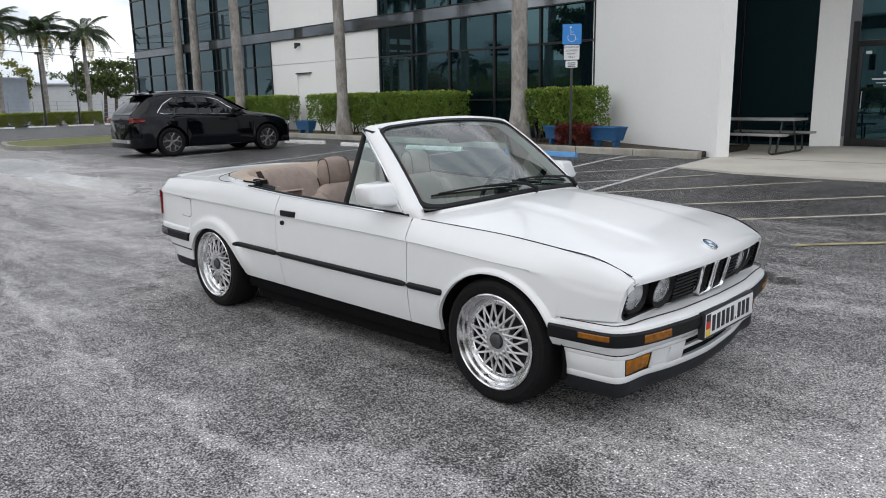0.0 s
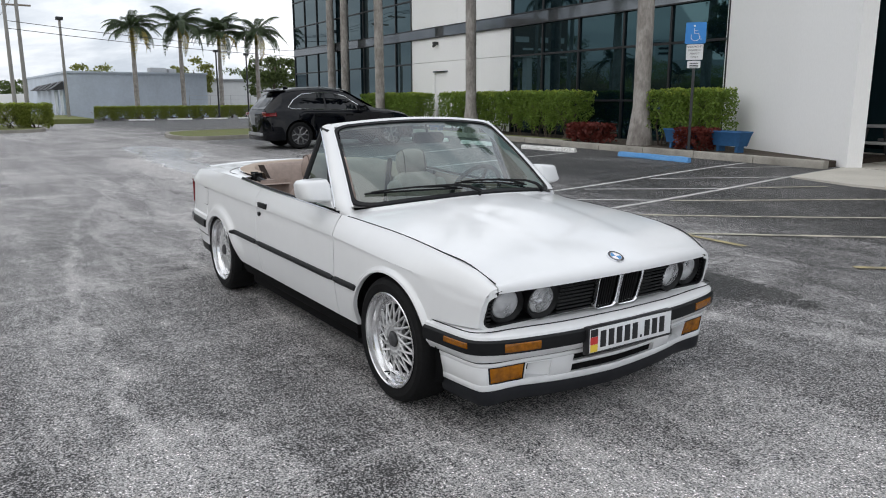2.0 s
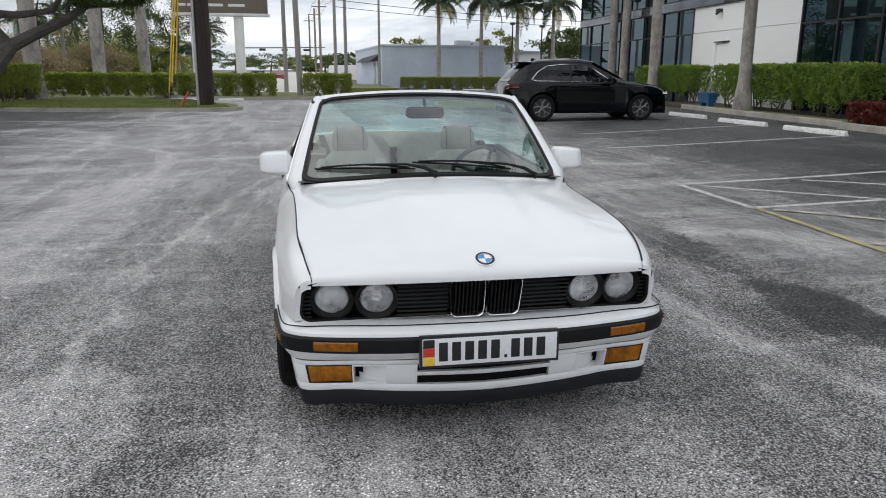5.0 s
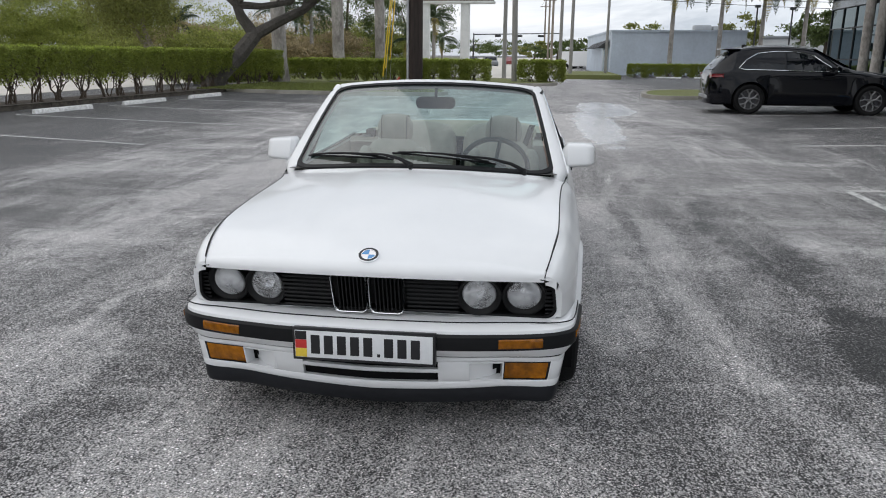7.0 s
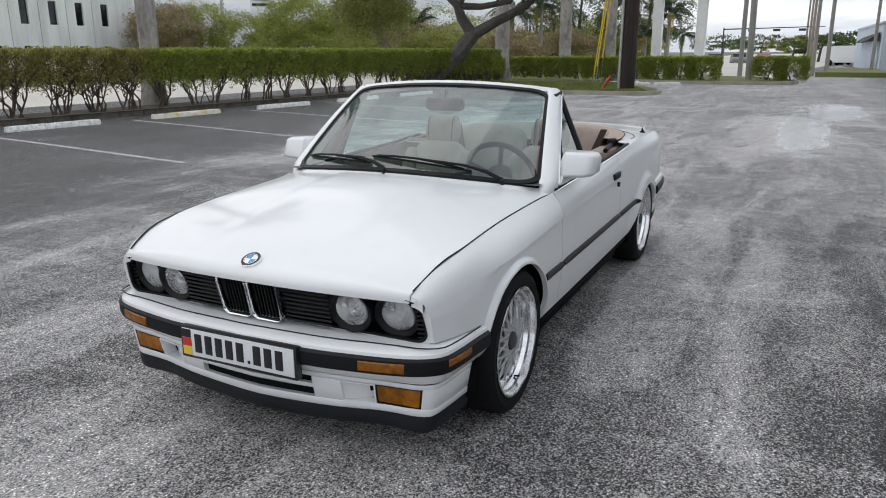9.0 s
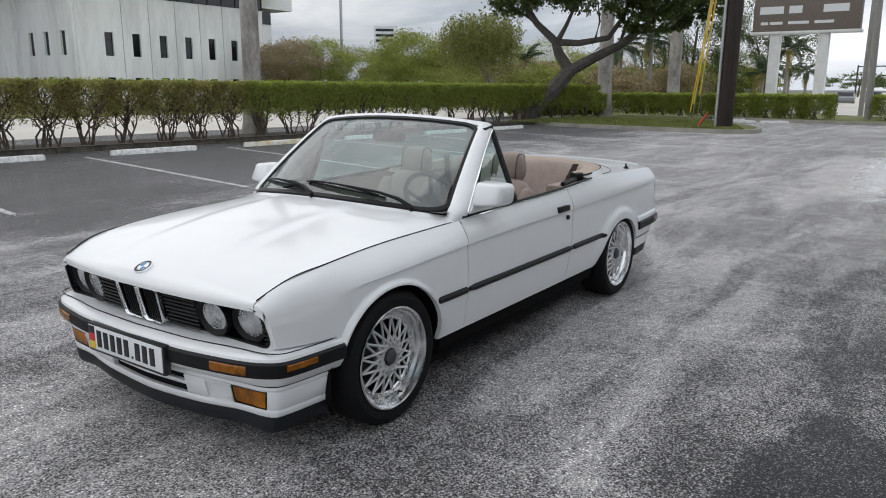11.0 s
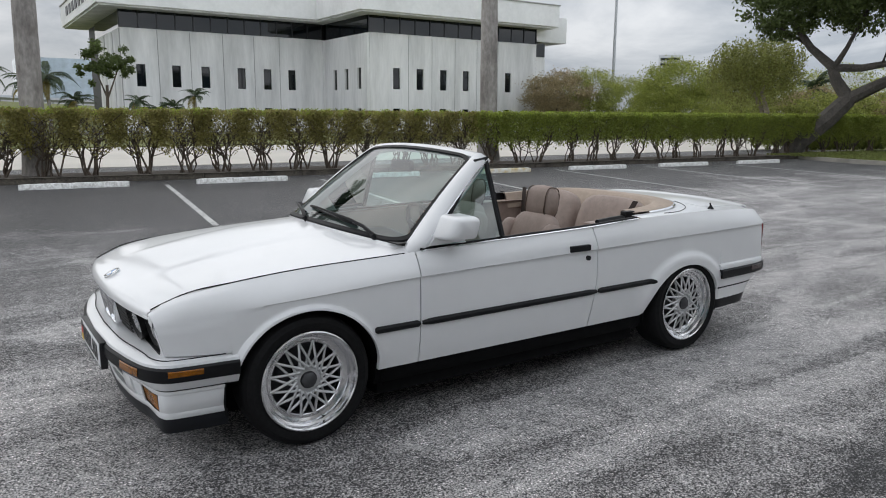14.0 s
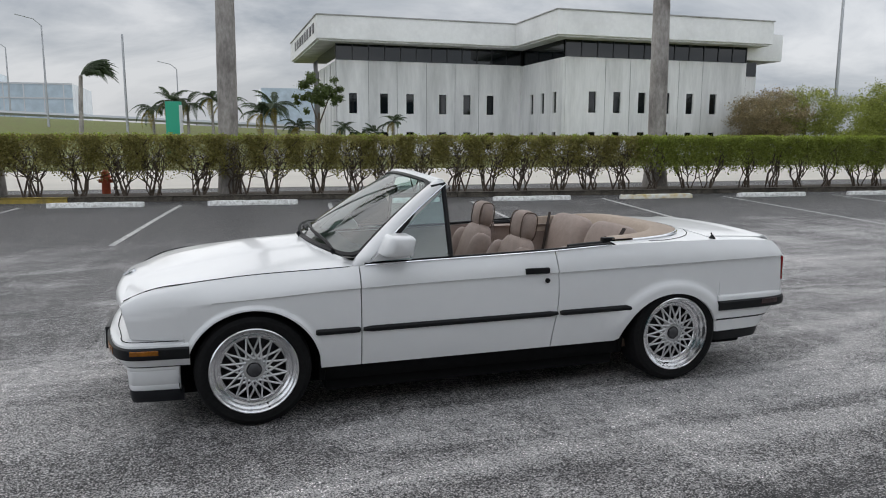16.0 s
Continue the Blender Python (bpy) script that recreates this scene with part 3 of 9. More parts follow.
def prism(bm, outline, z0, z1, m=None):
    """An upright solid over a flat outline of (x, y)."""
    lo = [bm.verts.new((x, y, z0)) for x, y in outline]
    hi = [bm.verts.new((x, y, z1)) for x, y in outline]
    k = len(outline)
    fs = [bm.faces.new(lo[::-1]), bm.faces.new(hi)]
    for i in range(k):
        fs.append(bm.faces.new((lo[i], lo[(i + 1) % k], hi[(i + 1) % k], hi[i])))
    if m is not None:
        bmesh.ops.transform(bm, matrix=m, verts=lo + hi)
    return bm


def rounded(w, h, r, n=6):
    """Outline of a rounded rectangle of that width and height about the origin."""
    out = []
    for cx, cy, a0 in ((w / 2 - r, h / 2 - r, 0), (-w / 2 + r, h / 2 - r, 90), (-w / 2 + r, -h / 2 + r, 180), (w / 2 - r, -h / 2 + r, 270)):
        for i in range(n + 1):
            a = radians(a0 + 90 * i / n)
            out.append((cx + r * math.cos(a), cy + r * math.sin(a)))
    return out


def BM():
    return bmesh.new()


# ---- ground ----
CAR = (-2.052, 3.268)


def ground_z(x, y):
    """The lot falls a few centimetres towards its middle."""
    d = math.hypot(x + 3.3, y - 3.3)
    return 0.04 * smooth(4.5, 12.0, d) + 0.05 * smooth(8.5, 14.5, y) - 0.35 * smooth(-32.0, -62.0, x)


def stop_y(x):
    return -9.18 - 0.095 * (x + 1.0)


def kerb_south_y(x):
    return stop_y(x) - 1.25


def kerb_north_y(x):
    return 14.72 - 0.07 * (x + 9.0)


def facade_y(x):
    return 17.6 - 0.05 * (x + 11.4)


bm = BM()
xs = [-1500, -600, -250, -120] + [-70 + 2.0 * i for i in range(46)] + [30, 60, 120, 300, 1500]
ys = [-1500, -600, -250, -120, -70] + [-40 + 2.0 * i for i in range(41)] + [60, 120, 300, 1500]
gv = [[bm.verts.new((x, y, ground_z(x, y))) for y in ys] for x in xs]
for i in range(len(xs) - 1):
    for j in range(len(ys) - 1):
        bm.faces.new((gv[i][j], gv[i + 1][j], gv[i + 1][j + 1], gv[i][j + 1]))
single("ground", bm, "asphalt", "old grey asphalt of the car park with worn pale scuffs", "ground", kind="structure", sharp=0)


def slab(name, outline, z0, z1, mat, label, category, kind="structure"):
    return single(name, prism(BM(), outline, z0, z1), mat, label, category, kind=kind, sharp=20)


def strip_outline(f0, f1, x0, x1, n=2):
    xs_ = [x0 + (x1 - x0) * i / n for i in range(n + 1)]
    return [(x, f0(x)) for x in xs_] + [(x, f1(x)) for x in reversed(xs_)]


# painted lines, each a thin layer of paint
def line(x0, y0, x1, y1, w=0.088, mat="line_white", label="worn white painted parking line on asphalt", lift=0.004):
    a, b = Vector((x0, y0)), Vector((x1, y1))
    n = Vector((-(b - a).y, (b - a).x)).normalized() * w / 2
    bm, k = BM(), max(2, int((b - a).length / 0.8))
    rows = []
    for i in range(k + 1):
        c = a + (b - a) * i / k
        p, q = c - n, c + n
        z = max(ground_z(*p), ground_z(*q), ground_z(*c)) + lift
        rows.append((bm.verts.new((*p, z)), bm.verts.new((*q, z))))
    for r, s in zip(rows, rows[1:]):
        bm.faces.new((r[0], s[0], s[1], r[1]))
    return single("parking_line", bm, mat, label, "parking line", group="painted parking lines", sharp=0)


for x0, y0, x1, y1 in ((-0.51, -3.2, -1.22, -9.3), (-3.68, -2.85, -4.45, -8.85), (-6.85, -2.55, -7.75, -8.5), (-9.85, -2.4, -11.2, -8.45),
                       (-13.1, -1.95, -14.55, -8.15), (2.6, -3.4, 2.0, -9.6), (-16.3, -1.7, -17.75, -7.8), (-19.5, -1.4, -20.9, -7.4)):
    line(x0, y0, x1, y1)
for x0, y0, x1, y1 in ((-11.6, 8.0, -12.75, 14.0), (-14.5, 8.6, -16.0, 14.0), (-18.0, 8.8, -19.0, 13.6), (-21.3, 9.0, -22.1, 13.6)):
    line(x0, y0, x1, y1, w=0.09)
for x0, y0, x1, y1 in ((-7.44, 7.28, -8.42, 14.6), (-5.80, 7.32, -6.58, 14.5), (-7.40, 7.285, -5.80, 7.28)):
    line(x0, y0, x1, y1, w=0.09, label="worn white border line of the disabled bay")
for x0, y0, x1, y1 in ((-7.25, 7.53, -5.98, 9.06), (-7.48, 9.06, -6.18, 10.8), (-7.74, 10.9, -6.43, 12.76), (-8.0, 13.32, -7.36, 14.5)):
    line(x0, y0, x1, y1, w=0.08, label="worn white hatching line of the disabled bay", lift=0.007)
for i, (x0, y0, x1, y1) in enumerate(((-5.74, 7.29, -3.35, 7.17), (-5.64, 7.42, -2.48, 11.0), (-5.87, 9.14, -3.6, 12.1), (-4.13, 7.25, -1.0, 10.8), (-2.28, 7.12, -0.8, 8.7), (-5.98, 11.08, -5.3, 12.1))):
    line(x0, y0, x1, y1, w=0.08, mat="line_cream" if i in (1, 2, 3, 5) else "line_yellow", label="worn cream hatching line on asphalt" if i in (1, 2, 3, 5) else "worn yellow hatching line on asphalt", lift=0.009 + 0.0006 * i)


def wheel_stop(name, length, mat, label):
    """A precast parking stop: sloped sides, chamfered ends, a slot below."""
    bm = BM()
    prof = [(-0.075, 0.0), (-0.075, 0.02), (-0.05, 0.10), (-0.04, 0.11), (0.04, 0.11), (0.05, 0.10), (0.075, 0.02), (0.075, 0.0)]
    rows, rng = [], random.Random(len(label) + int(length * 100))
    xs = [-length / 2, -length / 2 + 0.03] + [-length / 2 + 0.03 + (length - 0.06) * i / 16 for i in range(1, 16)] + [length / 2 - 0.03, length / 2]
    for x in xs:
        end = 0.80 if abs(x) > length / 2 - 0.01 else 1.0
        chip = [rng.uniform(0.0, 0.022) if rng.random() < 0.28 else rng.uniform(0.0, 0.003) for _ in prof]
        rows.append([bm.verts.new((x, y * end - (c if y > 0 else -c) * 0.8, z * (0.9 if end < 0.9 else 1.0) - (c if z > 0.05 else 0.0))) for (y, z), c in zip(prof, chip)])
    k = len(prof)
    for a, b in zip(rows, rows[1:]):
        for i in range(k):
            bm.faces.new((a[i], a[(i + 1) % k], b[(i + 1) % k], b[i]))
    bm.faces.new(rows[0][::-1])
    bm.faces.new(rows[-1])
    return single(name, bm, mat, label, "wheel stop", group="wheel stops of the car park")


first = None
for i in range(8):
    x = 0.48 - 3.25 * i
    m = pose(x, stop_y(x), ground_z(x, stop_y(x)), 0, 0, -5.4 + (i * 37 % 5 - 2) * 0.4)
    if first is None:
        first = wheel_stop("wheel_stop", 1.95, "stop_white", "chipped white painted concrete wheel stop before the hedge")
        first.matrix_basis = m
    elif i == 4:
        wheel_stop("wheel_stop", 1.95, "stop_yellow", "white concrete wheel stop with remains of yellow paint").matrix_basis = m
    else:
        copy_thing(first, m)
ob = None
for x, y in ((-19.3, 13.75), (-16.35, 13.7), (-13.6, 13.75)):
    m = pose(x, y, ground_z(x, y), 0, 0, 4)
    if ob is None:
        ob = wheel_stop("wheel_stop", 1.9, "stop_white", "worn white concrete wheel stop beside the planting bed")
        ob.matrix_basis = m
    else:
        copy_thing(ob, m)
ob = None
for x, y in ((-31.2, -4.1), (-32.3, -3.0), (-33.1, -1.9), (-33.7, -0.7)):
    m = pose(x, y, ground_z(x, y), 0, 0, 114)
    if ob is None:
        ob = wheel_stop("wheel_stop", 1.15, "stop_white", "short white concrete wheel stop beyond the wooden pole")
        ob.matrix_basis = m
    else:
        copy_thing(ob, m)
ob = wheel_stop("wheel_stop", 2.1, "stop_blue", "blue painted concrete wheel stop of the disabled bay")
ob.matrix_basis = pose(-10.2, 13.8, ground_z(-10.2, 13.8), 0, 0, -4)


# ---- north side: planting bed, office building, entrance ----
def kerb(name, f, x0, x1, width, height, mat, label, n=14, gap=0.01):
    """A run of kerb stones with rounded tops, each a part of the run."""
    k = thing(name, label, "kerb", kind="structure")
    for i in range(n):
        a, b = x0 + (x1 - x0) * i / n, x0 + (x1 - x0) * (i + 1) / n
        pa, pb = Vector((a, f(a))), Vector((b, f(b)))
        d = (pb - pa).normalized()
        q = Vector((-d.y, d.x)) * (1 if d.x > 0 else -1)
        bm = BM()
        rows = []
        for p in (pa + d * gap, pb - d * gap):
            z = ground_z(p.x, p.y)
            rows.append([bm.verts.new((p.x + q.x * o, p.y + q.y * o, z + h)) for o, h in ((0, -0.05), (0.0, height * 0.75), (0.012, height * 0.93), (0.035, height), (width, height), (width, -0.05))])
        for j in range(6):
            bm.faces.new((rows[0][j], rows[0][(j + 1) % 6], rows[1][(j + 1) % 6], rows[1][j]))
        bm.faces.new(rows[0])
        bm.faces.new(rows[1])
        part("kerb_stone", bm, mat, k, sharp=40)
    return k


kerb("kerb_north", kerb_north_y, -14.6, -6.75, 0.16, 0.15, "kerb", "pale concrete kerb along the planting bed", 5)
kerb("kerb_north_far", lambda x: kerb_north_y(x) + 0.25, -24.0, -14.8, 0.16, 0.15, "kerb", "stained concrete kerb along the planting bed", 5)
slab("planting_bed", strip_outline(lambda x: kerb_north_y(x) + 0.10 + (0.25 if x < -14.7 else 0), lambda x: facade_y(x) + 0.1, -27.0, -6.9, 20), 0.02, 0.21, "mulch", "dark mulched planting bed by the office", "planting bed")
slab("bed_lawn", strip_outline(lambda x: kerb_north_y(x) + 0.42, lambda x: kerb_north_y(x) + 1.0, -24.0, -15.2, 8), 0.05, 0.222, "grass", "thin strip of grass in the planting bed", "grass")
slab("entrance_pavement", [(-6.66, 14.9), (-6.32, 12.80), (-5.1, 12.45), (-2.8, 12.48), (9.0, 12.8), (9.0, 24), (-12.0, 24), (-12.0, 18.5), (-7.0, 16.2)], 0.0, 0.100, "concrete", "stained pale concrete entrance pavement", "pavement")
for x0, y0, x1, y1 in ((-6.3, 15.2, 9.0, 15.6), (-2.2, 12.5, -2.6, 20.0)):
    a, b = Vector((x0, y0)), Vector((x1, y1))
    n_ = Vector((-(b - a).y, (b - a).x)).normalized() * 0.008
    bm = BM()
    prism(bm, [tuple(a - n_), tuple(b - n_), tuple(b + n_), tuple(a + n_)], 0.092, 0.1035)
    single("pavement_joint", bm, "kerb_dark", "dark joint in the concrete pavement", "joint", kind="structure")

office = thing("office_building", "white office building with a dark glass curtain wall", "building", (0, 0, 0))
FT, ROOF = 0.30, 8.6


def along(x, off=0.0):
    return Vector((x, facade_y(x) + off))


def wall_box(bm, xa, xb, z0, z1, out=0.0, deep=FT):
    pa, pb = along(xa, -out), along(xb, -out)
    qa, qb = along(xa, deep), along(xb, deep)
    return prism(bm, [tuple(pa), tuple(pb), tuple(qb), tuple(qa)], z0, z1)


# white panel with a recessed door
for xa, xb, z0, z1 in ((-28.0, -26.02, 0.05, 2.90), (-26.02, -25.0, 2.48, 2.90), (-25.0, -20.5, 0.05, 2.90), (-28.0, -20.5, 2.915, 3.90), (-28.0, -24.2, 4.30, ROOF), (-24.19, -20.5, 4.30, ROOF)):
    part("wall_panel", wall_box(BM(), xa, xb, z0, z1), "stucco", office)
part("service_door", wall_box(BM(), -26.02, -25.0, 0.05, 2.48, out=-0.08, deep=0.16), "stucco", office, "white service door")
part("door_head", wall_box(BM(), -26.1, -24.92, 2.48, 2.53, out=0.03), "band", office)
bm = BM()
p = along(-25.75)
box(bm, p.x - 0.08, p.x + 0.08, p.y - 0.20, p.y, 3.60, 3.72, 0.01)
rod(bm, (p.x, p.y - 0.12, 3.60), (p.x, p.y - 0.22, 3.52), 0.05)
part("security_camera", bm, "dark_metal", office)
# grey band between the storeys
part("storey_band", wall_box(BM(), -43.0, -11.2, 3.905, 4.295, out=0.06), "band", office, "grey reflective band between storeys")
part("band_edge", wall_box(BM(), -43.0, -11.2, 3.885, 3.92, out=0.09), "mullion", office)
part("band_edge", wall_box(BM(), -43.0, -11.2, 4.285, 4.32, out=0.09), "mullion", office)
# curtain wall panes and mullions
for xs_, rows_ in (([-20.5, -18.72, -16.88, -14.9, -13.1, -11.2], 1), ([-43.0, -41.1, -39.2, -37.0, -35.0, -33.0, -31.0, -29.5, -28.0], 1)):
    for xa, xb in zip(xs_, xs_[1:]):
        for z0, z1 in ((0.05, 1.32), (1.36, 2.86), (2.91, 3.88), (4.32, 5.55), (5.60, 7.0), (7.05, ROOF)):
            pa, pb = along(xa + 0.035), along(xb - 0.035)
            bm = BM()
            t = random.uniform(-0.004, 0.004)
            prism(bm, [(pa.x, pa.y + 0.02 + t), (pb.x, pb.y + 0.02 - t), (pb.x, pb.y + 0.05), (pa.x, pa.y + 0.05)], z0, z1)
            part("pane", bm, "facade_glass", office, sharp=0)
    for xa in xs_:
        part("mullion", wall_box(BM(), xa - 0.035, xa + 0.035, 0.05, ROOF, out=0.035), "mullion", office)
    for z in (1.34, 2.885, 5.575, 7.02):
        for xa, xb in zip(xs_, xs_[1:]):
            part("transom", wall_box(BM(), xa + 0.036, xb - 0.036, z - 0.03, z + 0.03, out=0.025), "mullion", office)
# solid near-black core, standing for the dim rooms behind the glass
part("core_wall", prism(BM(), [(-43, 19.75), (-43, 32), (-7, 32), (-7, 21.5), (-11.0, 21.5), (-11.2, 18.2)], 0.0, ROOF), "unlit_black", office)
part("roof_slab", prism(BM(), [(-43.1, 19.1), (-43.1, 32), (6, 32), (6, 15), (-6.5, 15), (-11.4, 17.55)], ROOF + 0.004, ROOF + 0.5), "stucco", office)
# angled white wall beside the entrance
A, B = Vector((-11.38, 17.66)), Vector((-6.62, 15.12))
d = (B - A).normalized()
q = Vector((-d.y, d.x))
part("angled_wall", prism(BM(), [tuple(A), tuple(B), tuple(B + q * 0.30 + d * 0.03), tuple(A + q * 0.30)], 0.06, ROOF), "stucco", office, "tall white angled wall")
# recess: dark glazing, column, door
part("recess_wall", prism(BM(), [(-11.0, 19.4), (-6.03, 19.15), (-6.0, 19.4), (-11.0, 19.7)], 0.12, ROOF), "facade_glass", office, "dark glazed recess wall", sharp=0)
for x in (-9.6, -7.9):
    part("recess_mullion", prism(BM(), [(x - 0.03, 19.28 - 0.05 * (x + 9) - 0.02), (x + 0.03, 19.27 - 0.05 * (x + 9) - 0.02), (x + 0.03, 19.45), (x - 0.03, 19.45)], 0.12, ROOF), "mullion", office)
part("entrance_column", prism(BM(), [(-6.03, 18.98), (-5.44, 19.30), (-5.55, 19.62), (-6.15, 19.35)], 0.12, ROOF), "stucco", office, "white entrance column")
part("recess_ceiling", prism(BM(), [(-11.2, 17.9), (-6.4, 15.5), (6, 15.5), (6, 20.5), (-11.2, 20.5)], 5.4, 5.6), "stucco", office)
dr = part("entrance_door", prism(BM(), [(-5.42, 19.50), (-5.30, 19.50), (-5.28, 19.60), (-5.42, 19.60)], 0.12, 3.0), "mullion", office, "dark framed glass entrance door")
for bx in ((-5.30, -3.9, 2.42, 2.56), (-5.30, -3.9, 0.125, 0.30), (-4.02, -3.88, 0.30, 2.42), (-5.30, -5.18, 0.30, 2.42)):
    bm = BM()
    box(bm, bx[0], bx[1], 19.52, 19.60, bx[2], bx[3], 0.005)
    part("door_frame", bm, "mullion", dr)
bm = BM()
box(bm, -5.18, -4.02, 19.55, 19.57, 0.30, 2.42)
part("door_pane", bm, "facade_glass", dr, sharp=0)
bm = BM()
box(bm, -5.28, -3.9, 19.55, 19.57, 2.57, 5.4)
part("transom_pane", bm, "facade_glass", dr, sharp=0)
bm = BM()
box(bm, -3.88, 5.5, 19.55, 19.60, 0.12, 5.4)
part("lobby_glazing", bm, "facade_glass", office, sharp=0)
part("side_wall", prism(BM(), [(5.5, 15), (6.0, 15), (6.0, 22), (5.5, 22)], 0.1, ROOF), "stucco", office)
bm = tube(BM(), [(-5.12, 19.50, 1.0), (-5.12, 19.46, 1.02), (-5.12, 19.46, 1.38), (-5.12, 19.50, 1.40)], 0.012, 8)
part("door_handle", bm, "metal", dr)
# unreadable white lettering on the door: plain bars
for z, x0, x1, h in ((1.78, -4.72, -4.52, 0.06), (1.66, -4.95, -4.25, 0.035), (1.58, -4.85, -4.35, 0.018), (1.52, -4.70, -4.42, 0.015), (2.25, -5.12, -5.0, 0.07)):
    bm = BM()
    box(bm, x0, x1, 19.543, 19.549, z, z + h)
    part("lettering_bar", bm, "sign_white", dr)

# picnic table in the recess
pt = thing("picnic_table", "grey picnic table with attached benches on dark frame", "table", (-6.45, 16.95, 0.100), -4)
for nm, y0, y1, z in (("tabletop", -0.36, 0.36, 0.76), ("bench_seat", -0.86, -0.58, 0.45), ("bench_seat", 0.58, 0.86, 0.45)):
    bm = BM()
    box(bm, -0.90, 0.90, y0, y1, z - 0.05, z, 0.015)
    part(nm, bm, "table", pt)
for x in (-0.62, 0.62):
    bm = BM()
    tube(bm, [(x, -0.78, 0.40), (x, -0.82, 0.05), (x, -0.70, 0.02), (x, 0.70, 0.02), (x, 0.82, 0.05), (x, 0.78, 0.40)], 0.024, 8)
    tube(bm, [(x, -0.5, 0.03), (x, -0.28, 0.71)], 0.022, 8)
    tube(bm, [(x, 0.5, 0.03), (x, 0.28, 0.71)], 0.022, 8)
    tube(bm, [(x, -0.80, 0.40), (x, 0.80, 0.40)], 0.02, 8)
    part("frame", bm, "dark_metal", pt)


# sign of the disabled bay
sg = thing("parking_sign", "blue disabled parking sign above two white plates on post", "sign", (-10.18, 14.86 + 0.12, 0.20), 31)
bm = BM()
box(bm, -0.03, 0.03, -0.012, 0.012, 0.0, 2.75, 0.004)
part("post", bm, "dark_metal", sg, "dark green-grey steel post")


def plate_board(name, w, z0, z1, mat, y=-0.02):
    o = [(x, (z0 + z1) / 2 + z) for x, z in rounded(w, z1 - z0, 0.025, 4)]
    return part(name, prism(BM(), o, -0.004, 0.004, Matrix(((1, 0, 0, 0), (0, 0, -1, y), (0, 1, 0, 0), (0, 0, 0, 1)))), mat, sg)


bb = plate_board("blue_plate", 0.44, 2.40, 2.86, "sign_blue")
ww = plate_board("white_plate", 0.36, 2.05, 2.385, "sign_white")
w2 = plate_board("small_plate", 0.28, 1.87, 2.03, "sign_white")
# wheelchair symbol in strokes
bm = BM()
tube(bm, [(0.0 + 0.095 * math.cos(radians(a)), -0.027, 2.555 + 0.095 * math.sin(radians(a))) for a in range(150, 375, 15)], 0.013, 6, flat=0.5)
tube(bm, [(-0.03, -0.027, 2.74), (-0.025, -0.027, 2.62), (0.06, -0.027, 2.62), (0.10, -0.027, 2.49), (0.135, -0.027, 2.50)], 0.013, 6, flat=0.5)
tube(bm, [(-0.028, -0.027, 2.68), (0.05, -0.027, 2.675)], 0.011, 6, flat=0.5)
lathe(bm, [(0.001, -0.003), (0.024, -0.003), (0.024, 0.003)], 12, "y", Matrix.Translation((-0.03, -0.027, 2.785)))
part("wheelchair_symbol", bm, "sign_white", bb, "white wheelchair symbol")


def words(text, size, x, y, z, mat, parent, name="lettering"):
    cu = bpy.data.curves.new(name, "FONT")
    cu.body, cu.size, cu.extrude, cu.align_x, cu.resolution_u = text, size, 0.001, "CENTER", 2
    ob = new(name, cu)
    dg = bpy.context.evaluated_depsgraph_get()
    me = bpy.data.meshes.new_from_object(ob.evaluated_get(dg))
    bpy.data.objects.remove(ob)
    me.materials.clear()
    me.materials.append(M[mat])
    t = new(name, me)
    t.parent = parent
    t.matrix_basis = pose(x, y, z, 90, 0, 0)
    return t


for i, w in enumerate(("PARKING BY", "DISABLED", "PERMIT", "ONLY")):
    words(w, 0.062, 0, -0.0265, 2.315 - 0.075 * i, "sign_ink", ww)
for z in (1.975, 1.93, 1.895):
    bm = BM()
    box(bm, -0.09, 0.09, -0.0275, -0.0245, z - 0.010, z + 0.010)
    part("lettering_bar", bm, "sign_ink", w2)

# blue planter boxes in the bed
def planter(at, turn):
    p = thing("planter_box", "blue painted trough planter on short legs in the bed", "planter", at, turn, group="blue planters")
    bm = BM()
    rows = []
    for z, sx, sy in ((0.14, 0.38, 0.13), (0.42, 0.46, 0.17), (0.44, 0.475, 0.185), (0.47, 0.475, 0.185), (0.47, 0.44, 0.15), (0.36, 0.42, 0.14)):
        rows.append([bm.verts.new((sx * a, sy * b, z)) for a, b in ((-1, -1), (1, -1), (1, 1), (-1, 1))])
    for a, b in zip(rows, rows[1:]):
        for j in range(4):
            bm.faces.new((a[j], a[(j + 1) % 4], b[(j + 1) % 4], b[j]))
    bm.faces.new(rows[0])
    bm.faces.new(rows[-1])
    part("trough", bm, "bench_blue", p)
    for x in (-0.28, 0.28):
        bm = BM()
        box(bm, x - 0.04, x + 0.04, -0.10, 0.10, 0.0, 0.15, 0.008)
        part("leg", bm, "bench_blue", p)
    return p


planter((-9.55, 15.62, 0.21), -10)
planter((-11.0, 15.75, 0.21), -10)
planter((-22.9, 16.4, 0.21), -4)


